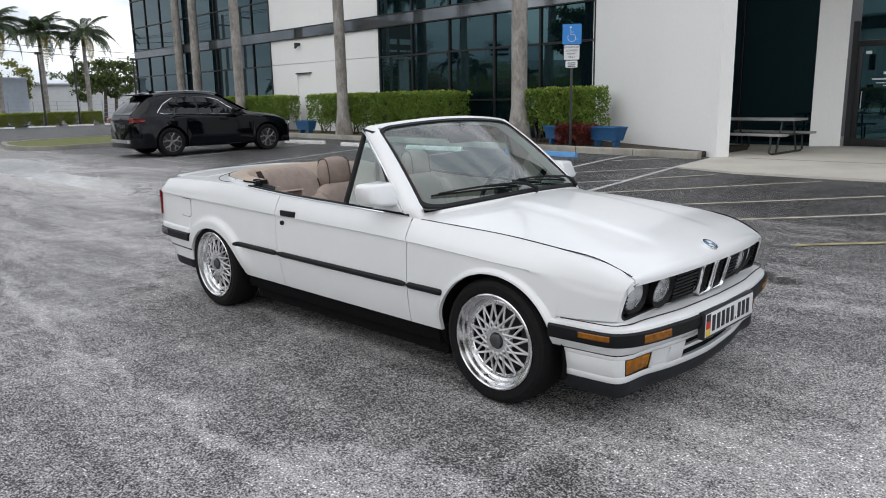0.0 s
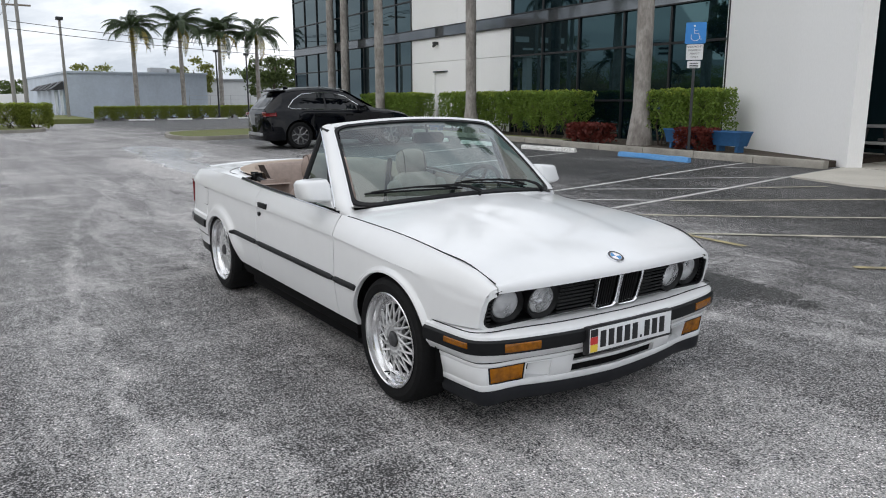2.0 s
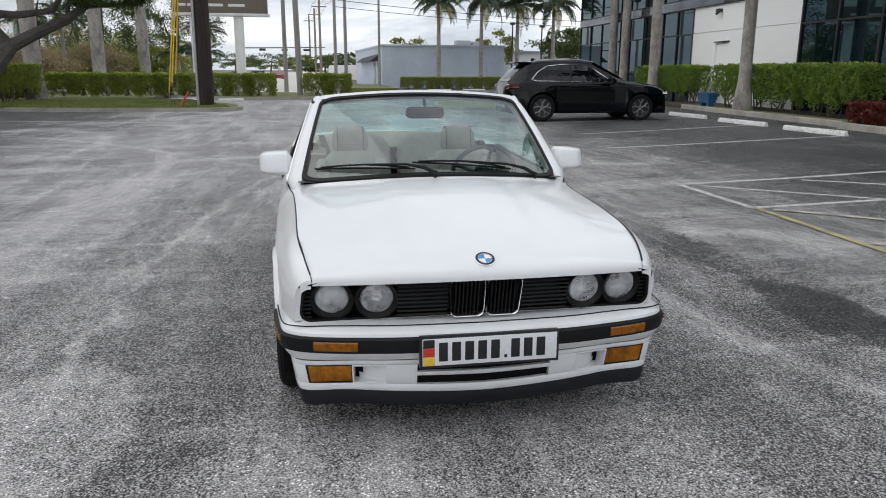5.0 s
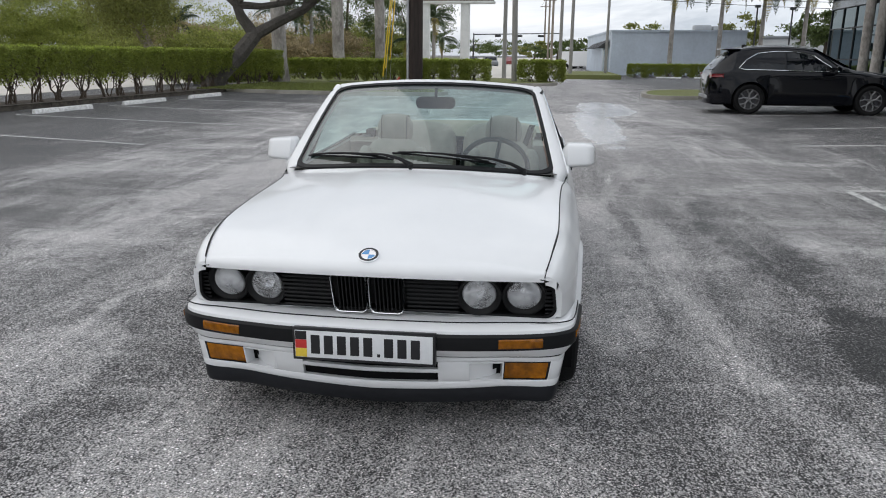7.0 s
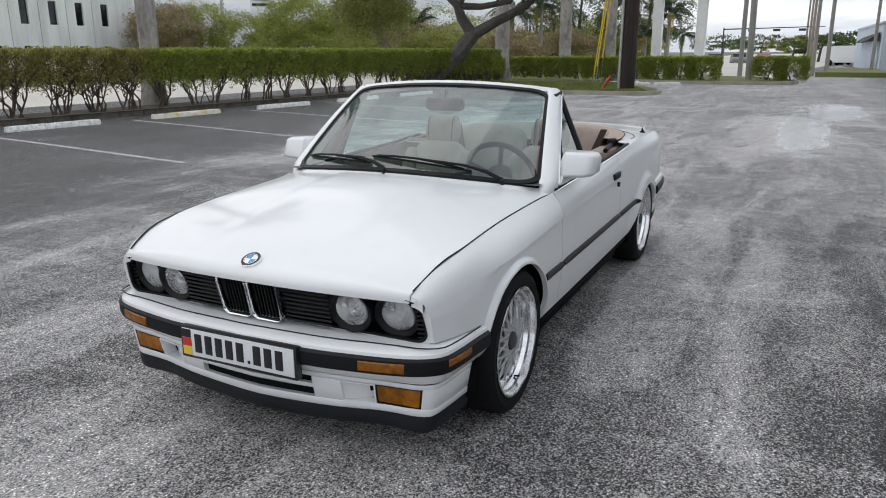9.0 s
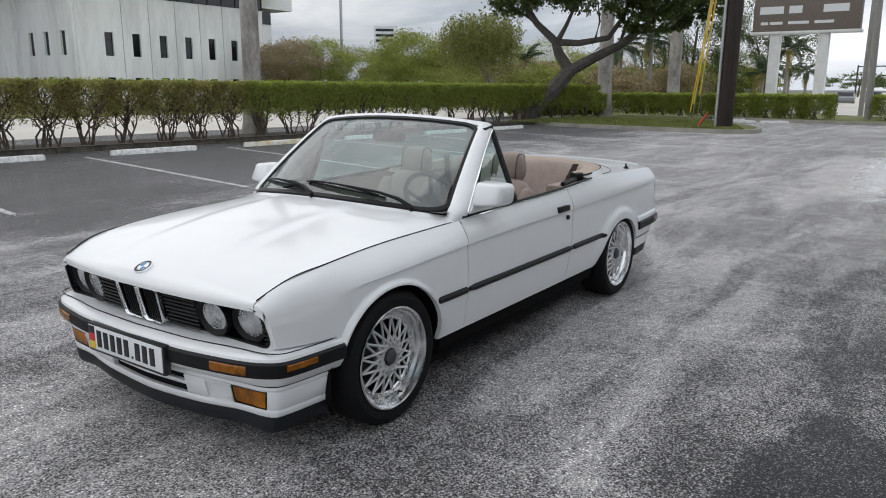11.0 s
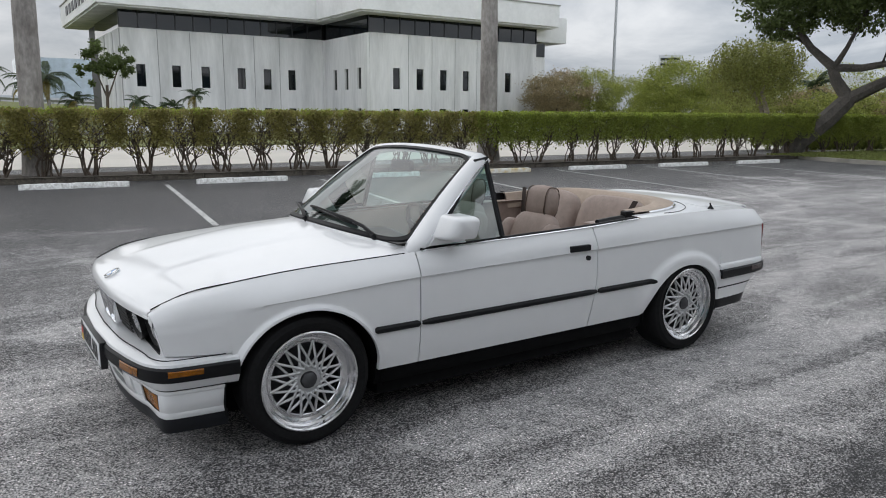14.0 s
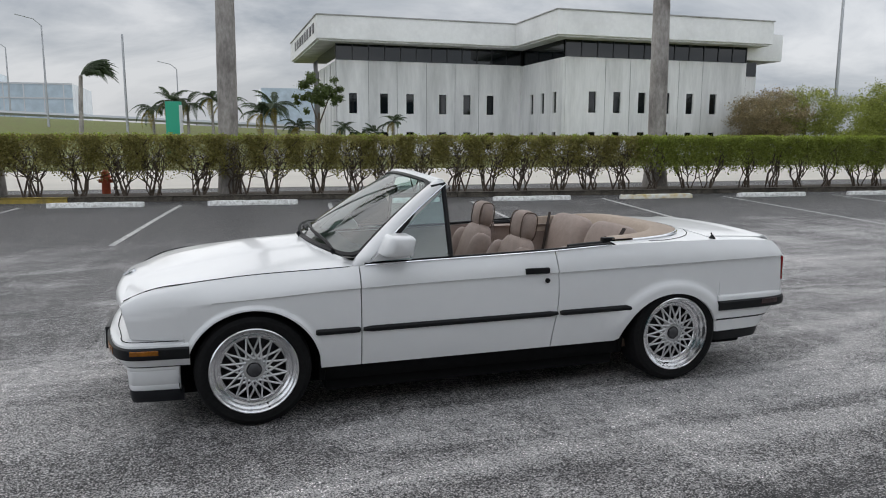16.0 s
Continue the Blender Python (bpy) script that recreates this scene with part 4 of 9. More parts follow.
# ---- the white convertible: x forward from the front axle, y to its left ----
car = thing("convertible_car", "white 1980s convertible with its tan top folded, parked on asphalt", "car", (CAR[0], CAR[1], 0))
AXLE2 = -2.553
WIDTH = [(-3.39, 0.752), (-3.36, 0.766), (-3.30, 0.778), (-3.0, 0.804), (-2.5, 0.818), (-1.5, 0.820), (-0.6, 0.818), (0.0, 0.812), (0.3, 0.791), (0.5, 0.756), (0.60, 0.722), (0.66, 0.696)]
TOP = [(-3.39, 0.786), (-3.372, 0.818), (-3.345, 0.838), (-3.30, 0.851), (-3.15, 0.862), (-2.9, 0.872), (-2.5, 0.879), (-2.15, 0.876), (-1.7, 0.857), (-0.6, 0.826), (-0.467, 0.815), (-0.02, 0.796), (0.25, 0.773), (0.4, 0.752), (0.48, 0.736), (0.54, 0.714), (0.575, 0.696), (0.593, 0.684), (0.602, 0.676), (0.606, 0.669)]
TOP_Y = [(-3.39, 0.700), (-3.2, 0.718), (-2.9, 0.735), (-2.4, 0.755), (-1.7, 0.762), (-0.6, 0.752), (-0.45, 0.728), (-0.1, 0.712), (0.3, 0.702), (0.42, 0.691), (0.52, 0.673), (0.62, 0.648)]
CREASE = [(-3.39, 0.754), (-3.3, 0.754), (-1.7, 0.734), (-0.56, 0.712), (0.0, 0.684), (0.50, 0.659), (0.66, 0.651)]


def side_y(x, z):
    """Half width of the body at x and height z."""
    w, zt, yt, zc = curve_at(WIDTH, x), curve_at(TOP, x), curve_at(TOP_Y, x), curve_at(CREASE, x)
    yc = w - 0.010
    # the crease fades out into a round shoulder towards the nose
    nose = smooth(0.12, 0.50, x)
    zc -= 0.045 * nose
    if z >= zc:
        t = min(1.0, (z - zc) / max(1e-4, zt - zc))
        y = yc + (yt - yc) * ((1 - nose) * (t**1.7 * 0.75 + 0.25 * t) + nose * (0.85 * (1 - math.sqrt(1 - t * t)) + 0.15 * t * t))
    else:
        y = curve_at([(0.15, w - 0.060), (0.24, w - 0.040), (0.36, w - 0.014), (0.50, w - 0.002), (0.60, w - 0.003), (0.76, w - 0.012)], z) - 0.0105 + 0.0085 * smooth(0.12, 0.42, x)
    for cx, cz, hw, hz, far, near in ((0.0, 0.29, 0.35, 0.340, 1.075, 1.02), (AXLE2 + 0.035, 0.28, 0.335, 0.285, 1.31, 1.15)):
        d = math.hypot((x - cx) / hw, (z - cz) / hz)
        if z < zc:
            y += (0.020 if far < 1.2 else 0.027) * smooth(far, near, d) * smooth(0.26, 0.42, z)
    return y


def arch_z(x):
    z = 0.0
    for cx, cz, hw, hz in ((0.0, 0.28, 0.352, 0.348), (AXLE2 + 0.035, 0.27, 0.338, 0.295)):
        q = 1 - ((x - cx) / hw) ** 2
        if q > 0:
            z = max(z, cz + hz * math.sqrt(q))
    return z


def low_z(x):
    base = 0.285 + 0.008 * (x + 1.0) * -0.4
    if x > 0.2:
        base = 0.500 - 0.03 * (0.62 - x) if x > 0.340 else 0.285
    if x < AXLE2 - 0.305:
        base = 0.508
    return max(base, arch_z(x))


def x_columns(x0, x1):
    cols, edges = [], [0.352 * math.cos(radians(a)) for a in range(0, 181, 6)] + [AXLE2 + 0.035 + 0.338 * math.cos(radians(a)) for a in range(0, 181, 6)]
    k = max(2, int(abs(x1 - x0) / 0.05))
    cols = [x0 + (x1 - x0) * i / k for i in range(k + 1)]
    cols += [e for e in edges if min(x0, x1) + 0.006 < e < max(x0, x1) - 0.006]
    cols = sorted(set(round(c, 4) for c in cols))
    out = [cols[0]]
    for c in cols[1:]:
        if c - out[-1] > 0.004:
            out.append(c)
    return out


def skin(x0, x1, side, bend0=None, bend1=None, power=2):
    """A panel of the flank between two edges, which may be bent by height, with its folded-in rim."""
    bm = BM()
    cols = x_columns(x0, x1)
    cols[0], cols[-1] = x0, x1
    grid = []
    for x in cols:
        zb, zt, zc = low_z(x), curve_at(TOP, x), curve_at(CREASE, x)
        zc = max(zc, zb + 0.012)
        zs = [zb + (zc - 0.004 - zb) * i / 12 for i in range(13)] + [zc] + [zc + (zt - zc) * i / 7 for i in range(1, 8)]
        u = (x - x0) / (x1 - x0)
        col = []
        for z in zs:
            xx = x + (bend0(z) * (1 - u) ** 2 if bend0 else 0) + (bend1(z) * u**power if bend1 else 0)
            col.append(Vector((xx, side * side_y(x, z), z)))
        grid.append(col)
    vs = [[bm.verts.new(p) for p in c] for c in grid]
    for a, b in zip(vs, vs[1:]):
        for i in range(len(a) - 1):
            bm.faces.new((a[i], b[i], b[i + 1], a[i + 1]) if side > 0 else (a[i + 1], b[i + 1], b[i], a[i]))
    # folded-in rim all round, so that the panel has depth and the gaps read dark
    rim = [e for e in bm.edges if e.is_boundary]
    r = bmesh.ops.extrude_edge_only(bm, edges=rim)
    for v in [g for g in r["geom"] if isinstance(g, bmesh.types.BMVert)]:
        if v.co.z > curve_at(TOP, min(v.co.x, 0.603)) - 0.006 - 0.03 * smooth(0.56, 0.60, v.co.x):
            v.co.z -= 0.035
            v.co.y += side * 0.001
        else:
            v.co.y -= side * 0.022
    return bm


for side in (1, -1):
    part("front_fender", skin(-0.567, 0.606, side, bend1=lambda z: 0.012 + 0.25 * (z - 0.60), power=6), "paint", car)
    bend = lambda z: 0.040 * smooth(0.62, 0.28, z) + 0.012 * smooth(0.66, 0.86, z)
    d = part("door", skin(-1.738, -0.573, side, bend0=bend), "paint", car)
    part("rear_quarter_panel", skin(-3.378, -1.744, side, bend1=bend), "paint", car)
    # door furniture
    hx, hz = -1.60, 0.752
    yh = side_y(hx, hz)
    bm = BM()
    box(bm, hx - 0.075, hx + 0.075, side * (yh - 0.004) - 0.012, side * (yh - 0.004) + 0.016 * 1, hz - 0.017, hz + 0.017, 0.006)
    part("door_handle", bm, "black_trim", d, "black door handle")
    bm = BM()
    rod(bm, (-1.665, side * (yh - 0.005), 0.692), (-1.665, side * (yh + 0.008), 0.692), 0.014, n=16)
    part("door_lock", bm, "black_trim", d)
    # rubbing strip in three lengths
    for a, b in ((-0.322, -0.562), (-0.578, -1.733), (-1.749, -2.21)):
        bm, n = BM(), 24
        rows = []
        for i in range(n + 1):
            x = a + (b - a) * i / n
            z = 0.490 - 0.006 * (x + 1.0)
            y = side_y(x, z)
            tip = 0.6 if i in (0, n) else 1.0
            rows.append([bm.verts.new((x, side * (y + dy), z + dz * tip)) for dy, dz in ((-0.004, -0.017), (0.009, -0.0155), (0.015, -0.007), (0.015, 0.005), (0.008, 0.0145), (-0.004, 0.016))])
        for r, s in zip(rows, rows[1:]):
            for j in range(6):
                bm.faces.new((r[j], r[(j + 1) % 6], s[(j + 1) % 6], s[j]))
        bm.faces.new(rows[0])
        bm.faces.new(rows[-1])
        part("rubbing_strip", bm, "black_trim", car)
    # black sill below the doors
    bm = BM()
    rows = []
    for i in range(25):
        x = -0.345 - 1.855 * i / 24
        y = side_y(x, 0.26)
        rows.append([bm.verts.new((x, side * yy, z)) for yy, z in ((y - 0.016, 0.300), (y - 0.012, 0.274), (y - 0.018, 0.232), (y - 0.045, 0.196), (y - 0.2, 0.180), (y - 0.2, 0.30))])
    for r, s in zip(rows, rows[1:]):
        for j in range(6):
            bm.faces.new((r[j], r[(j + 1) % 6], s[(j + 1) % 6], s[j]))
    bm.faces.new(rows[0])
    bm.faces.new(rows[-1])
    part("sill", bm, "underbody", car)

# hood
HOOD_C = [(-0.55, 0.893), (-0.46, 0.892), (-0.33, 0.885), (-0.06, 0.862), (0.2, 0.824), (0.43, 0.779), (0.54, 0.753), (0.61, 0.733), (0.66, 0.714), (0.71, 0.693)]
HOOD_E = [(-0.60, 0.824), (-0.467, 0.815), (-0.02, 0.796), (0.26, 0.773), (0.412, 0.751), (0.50, 0.731), (0.56, 0.708), (0.603, 0.689), (0.628, 0.676)]


def nose_x(y):
    return 0.711 - 0.070 * (abs(y) / 0.70) ** 2.4


def hood_z(x, y):
    ye = curve_at(TOP_Y, x) - 0.004
    ze, zc = curve_at(HOOD_E, x), curve_at(HOOD_C, x)
    q = min(1.0, abs(y) / ye)
    z = ze + (zc - ze) * (1 - q**2.1)
    return z + 0.007 * smooth(0.32, 0.24, abs(y)) * smooth(0.62, 0.40, x) + 0.003


def hood_point(u, v):
    s = 2 * v - 1
    x0 = -0.350 - 0.190 * s * s
    x1 = nose_x(s * 0.700) - 0.002
    x = x0 + (x1 - x0) * (1 - (1 - u) ** 1.9)
    y = s * (curve_at(TOP_Y, x - 0.034 * smooth(0.40, 0.60, x)) - 0.0050)
    e, r = x1 - x, 0.034 * (1 - 0.7 * abs(s) ** 8)
    lip = 0.668 - 0.012 * abs(s) ** 2.5
    z = hood_z(x, y)
    if e < r:
        top = hood_z(x1, y)
        z -= (top - lip) * (1 - math.sqrt(max(0.0, 1 - (1 - e / r) ** 2.4)))
    return Vector((x, y, z))


bm = BM()
sheet(bm, hood_point, 56, 48)
r = bmesh.ops.extrude_edge_only(bm, edges=[e for e in bm.edges if e.is_boundary])
for v in [g for g in r["geom"] if isinstance(g, bmesh.types.BMVert)]:
    v.co.z -= 0.010
part("hood", bm, "paint", car, sharp=40)

for s in (1, -1):
    pts = []
    for i in range(41):
        x = -0.52 + 1.145 * i / 40
        y = curve_at(TOP_Y, x - 0.034 * smooth(0.40, 0.60, x)) - 0.0022
        pts.append((x, s * y, hood_z(x, y) - 0.0015 + 0.0070 * smooth(0.28, 0.46, x)))
    part("hood_joint", tube(BM(), pts, 0.0030, 5), "black_trim", car)

# windscreen
WS_B, WS_T = (-0.345, -0.56), (-0.985, -1.045)


def screen(u, v, grow=0.0, lift=0.0):
    """u up the glass, v from the car's right to its left."""
    s = 2 * v - 1
    yb, yt = 0.690, 0.560
    xb = WS_B[0] + (WS_B[1] - WS_B[0]) * abs(s) ** 2.2
    xt = WS_T[0] + (WS_T[1] - WS_T[0]) * abs(s) ** 2.2
    zb, zt = 0.905 - 0.058 * abs(s) ** 2, 1.288 - 0.034 * abs(s) ** 2
    uu = u
    x, z = xb + (xt - xb) * uu, zb + (zt - zb) * uu
    z += 0.020 * 4 * uu * (1 - uu)
    y = s * (yb + (yt - yb) * uu)
    return Vector((x + lift * 0.55, y, z + lift * 0.83))


def cowl_pt(u, v):
    """From under the hood's rear edge up to the foot of the glass."""
    s_ = 2 * v - 1
    x, y = -0.335 - 0.190 * s_ * s_, s_ * 0.738
    a = Vector((x, y, hood_z(x, y) - 0.010))
    return a.lerp(screen(-0.01, v), u)


# cowl below the windscreen
bm = BM()
sheet(bm, cowl_pt, 4, 28)
part("cowl", bm, "paint", car)

bm = BM()
sheet(bm, lambda u, v: screen(0.015 + 0.965 * u, 0.02 + 0.96 * v), 14, 26)
ws = part("windscreen", bm, "ws_glass", car, "clear green-tinted windscreen")
ws.visible_shadow = False


def ring_on_screen(t, inset):
    """A point on the screen's border, t from 0 to 1, with rounded corners."""
    o = rounded(2.0, 2.0, 0.16, 5)
    k = len(o)
    f = t * k
    i = int(f) % k
    a, b = o[i], o[(i + 1) % k]
    x, y = a[0] + (b[0] - a[0]) * (f - int(f)), a[1] + (b[1] - a[1]) * (f - int(f))
    return 0.5 + 0.5 * x * (1 - inset), 0.5 + 0.5 * y * (1 - inset)


def border(t, inset, lift):
    v, u = ring_on_screen(t, 0)
    s = 1 - inset
    return screen(0.5 + (u - 0.5) * (1 - inset * 2.2), 0.5 + (v - 0.5) * (1 - inset), lift=lift)


bm, n = BM(), 160
rows = []
for i in range(n):
    t = i / n
    rows.append([bm.verts.new(border(t, a, l)) for a, l in ((0.026, 0.001), (0.023, 0.008), (-0.003, 0.010), (-0.008, 0.002))])
for i in range(n):
    a, b = rows[i], rows[(i + 1) % n]
    for j in range(3):
        bm.faces.new((a[j], a[j + 1], b[j + 1], b[j]))
part("screen_gasket", bm, "black_trim", car)

# white header and pillars
bm = BM()
n = 30
rows = []
for i in range(n + 1):
    v = i / n
    p = screen(1.0, v, lift=0.004)
    a = screen(1.012, v, lift=0.006)
    rows.append([bm.verts.new(q) for q in (p, a + Vector((-0.016, 0, 0.013)), a + Vector((-0.055, 0, 0.010)), a + Vector((-0.078, 0, -0.016)), p + Vector((-0.065, 0, -0.036)), p + Vector((-0.01, 0, -0.022)))])
for a, b in zip(rows, rows[1:]):
    for j in range(6):
        bm.faces.new((a[j], a[(j + 1) % 6], b[(j + 1) % 6], b[j]))
bm.faces.new(rows[0])
bm.faces.new(rows[-1])
part("windscreen_header", bm, "paint", car)
for side in (1, -1):
    v = 1.0 if side > 0 else 0.0
    bm = BM()
    rows = []
    for i in range(27):
        u = -0.13 + 1.16 * i / 26
        p = screen(u, v, lift=0.006)
        w = 0.062 - 0.012 * u
        o = (0.044 + 0.024 * max(0.0, 1 - u)) * smooth(-0.16, 0.06, u) + 0.006
        sink = 0.022 * smooth(0.03, -0.10, u)
        prof = ((0.006, -0.004, -0.002), (0.002, 0.16 * o, 0.004), (-0.008, 0.45 * o, 0.006), (-0.022, 0.75 * o, 0.002), (-w * 0.75, 0.96 * o, -0.008), (-w, o, -0.018), (-w - 0.03, o - 0.014, -0.034), (-0.06, -0.012, -0.035))
        rows.append([bm.verts.new(p + Vector((dx, side * dy, dz - sink))) for dx, dy, dz in prof])
    for a, b in zip(rows, rows[1:]):
        for j in range(8):
            bm.faces.new((a[j], a[(j + 1) % 8], b[(j + 1) % 8], b[j]))
    bm.faces.new(rows[0])
    bm.faces.new(rows[-1])
    part("windscreen_pillar", bm, "paint", car)
    # chrome drip line along the pillar
    bm = BM()
    tube(bm, [screen(0.03 + 0.98 * i / 14, v) + Vector((-0.058, side * (0.050 + 0.022 * (1 - i / 14)), -0.008)) for i in range(15)], 0.0042, 6)
    part("pillar_chrome", bm, "chrome", car)
    # quarter light: black frame and glass
    def q_pt(a, b):
        """a: from pillar to post, b: up."""
        bot = Vector((-0.66, side * 0.765, 0.845)) * (1 - a) + Vector((-1.085, side * 0.768, 0.858)) * a
        top = Vector((-1.03, side * 0.600, 1.222)) * (1 - a) + Vector((-1.093, side * 0.602, 1.240)) * a
        return bot * (1 - b) + top * b
    bm = BM()
    sheet(bm, lambda a, b: q_pt(a, b), 3, 4)
    g = part("quarter_glass", bm, "ws_glass", car, "small tinted triangular side pane")
    g.visible_shadow = False
    bm = BM()
    tube(bm, [q_pt(0, 0.09 + 0.91 * i / 8) for i in range(9)], 0.014, 6)
    tube(bm, [q_pt(1, i / 8) for i in range(9)], 0.015, 6)
    tube(bm, [q_pt(1, 1.0) + Vector((-0.012, 0, 0.010)), q_pt(0, 1.0) + Vector((0.01, 0, 0.012))], 0.011, 6)
    part("quarter_frame", bm, "black_trim", car)
    # belt moulding along the door top
    bm = BM()
    tube(bm, [(x, side * (curve_at(TOP_Y, x) - 0.006), curve_at(TOP, x) + 0.006) for x in [-0.60 - 1.50 * i / 30 for i in range(31)]], 0.009, 6)
    part("belt_moulding", bm, "black_trim", car)
    bm = BM()
    tube(bm, [(x, side * (curve_at(TOP_Y, x) + 0.004), curve_at(TOP, x) + 0.001) for x in [-0.60 - 1.5 * i / 30 for i in range(31)]], 0.005, 6)
    part("belt_chrome", bm, "chrome", car)
    # door mirror
    mir = BM()
    rows = []
    for y, sx, sz, dx, dz in ((0.765, 0.020, 0.030, 0.0, -0.02), (0.785, 0.045, 0.055, -0.004, -0.006), (0.80, 0.058, 0.066, -0.006, 0.0), (0.90, 0.060, 0.066, -0.012, 0.002), (0.928, 0.055, 0.062, -0.018, 0.002), (0.942, 0.040, 0.048, -0.024, 0.0)):
        o = rounded(2.1 * sx, 1.84 * sz, min(sx, sz) * 0.38, 4)
        rows.append([mir.verts.new((-0.765 + dx + a * ((1.25 if b > 0 else 1.65) if a > 0 else 1.0) - (0.012 if b > 0 else 0.0), side * (y - 0.043 + 0.10 * b * (y - 0.765)), 0.934 + dz + b * (1 - 1.1 * max(0.0, y - 0.82)))) for a, b in o])
    k = len(rows[0])
    for a, b in zip(rows, rows[1:]):
        for j in range(k):
            mir.faces.new((a[j], a[(j + 1) % k], b[(j + 1) % k], b[j]))
    mir.faces.new(rows[0])
    mir.faces.new(rows[-1])
    mo = part("door_mirror", mir, "paint", car, sharp=50)
    bm = BM()
    prism(bm, [(-0.64, 0.0), (-0.86, 0.0), (-0.80, 0.09), (-0.73, 0.10)], -0.030, 0.012, Matrix(((1, 0, 0, 0), (0, 0, side, side * 0.752), (0, 1, 0, 0.848), (0, 0, 0, 1))))
    part("mirror_base", bm, "paint", mo)
    bm = BM()
    sheet(bm, lambda u, v: Vector((-0.8395, side * (0.762 + 0.11 * u), 0.884 + 0.10 * v)), 1, 1)
    part("mirror_glass", bm, "chrome", mo)

# wipers: a jointed blade on a bent arm, parked along the foot of the glass
def on_glass(y, u, lift):
    return screen(u, 0.5 + 0.5 * y / 0.69, lift=lift)


for y0, y1, yp in ((-0.625, -0.115, -0.02), (-0.130, 0.400, 0.535)):
    along_blade = lambda f, lift: on_glass(y0 + (y1 - y0) * f, 0.120 - 0.062 * f, lift)
    wp = part("wiper", tube(BM(), [along_blade(i / 10, 0.009) for i in range(11)], 0.0075, 6, flat=0.7), "black_trim", car)
    part("blade_bridge", tube(BM(), [along_blade(f, l) for f, l in ((0.06, 0.016), (0.25, 0.026), (0.5, 0.033), (0.75, 0.026), (0.94, 0.016))], 0.0055, 6), "black_trim", wp)
    arm = [along_blade(0.5, 0.034), on_glass(0.45 * y1 + 0.55 * yp - 0.10, 0.060, 0.040), on_glass(yp - 0.06, 0.034, 0.034), on_glass(yp, 0.004, 0.018)]
    part("wiper_arm", tube(BM(), arm, [0.0045, 0.0070, 0.0095, 0.0115], 6), "black_trim", wp)
    part("pivot_cap", rod(BM(), on_glass(yp, 0.0, -0.01), on_glass(yp, 0.0, 0.026), 0.013, n=12), "black_trim", wp)
bm = BM()
prism(bm, rounded(0.22, 0.065, 0.028), -0.012, 0.012, Matrix.Translation((-0.93, 0.02, 1.185)) @ Euler((radians(90), 0, radians(90))).to_matrix().to_4x4())
rod(bm, (-0.93, 0.02, 1.20), (-0.955, 0.02, 1.262), 0.008)
part("rear_view_mirror", bm, "black_trim", car)

# the nose: grille panel, kidneys, lamps
bm = BM()


def grille_pt(y, z, back=0.0):
    return Vector((nose_x(y) - 0.012 + 0.21 * (z - 0.668) - back, y, z - 0.003 - 0.009 * (abs(y) / 0.70) ** 2.2))


# the panel and its white surround narrow towards the hood
slanted = lambda outline: [(y * (1 - 0.013 * (1 + z / 0.075)), z) for y, z in outline]
o = slanted(rounded(1.405, 0.162, 0.046, 6))
front = [bm.verts.new(grille_pt(y, 0.588 + z, 0.0)) for y, z in o]
mid_ = [bm.verts.new(grille_pt(y * 0.985, 0.588 + z * 0.90, 0.002)) for y, z in o]
deep = [bm.verts.new(grille_pt(y * 0.98, 0.588 + z * 0.88, 0.090)) for y, z in o]
k = len(o)
for a, b in ((front, mid_), (mid_, deep)):
    for j in range(k):
        bm.faces.new((a[j], a[(j + 1) % k], b[(j + 1) % k], b[j]))
sheet(bm, lambda u, v: grille_pt(-0.69 + 1.38 * u, 0.516 + 0.144 * v, 0.085), 24, 1)
gp = part("grille_panel", bm, "grille", car, "black grille panel")
for i in range(9):
    z = 0.521 + 0.0170 * i
    for y0, y1 in ((-0.335, -0.145), (0.145, 0.335), (-0.690, -0.655), (0.655, 0.690)):
        bm = BM()
        tube(bm, [grille_pt(y0 + (y1 - y0) * j / 4, z, 0.018) for j in range(5)], 0.0045, 6)
        part("slat", bm, "grille", gp)
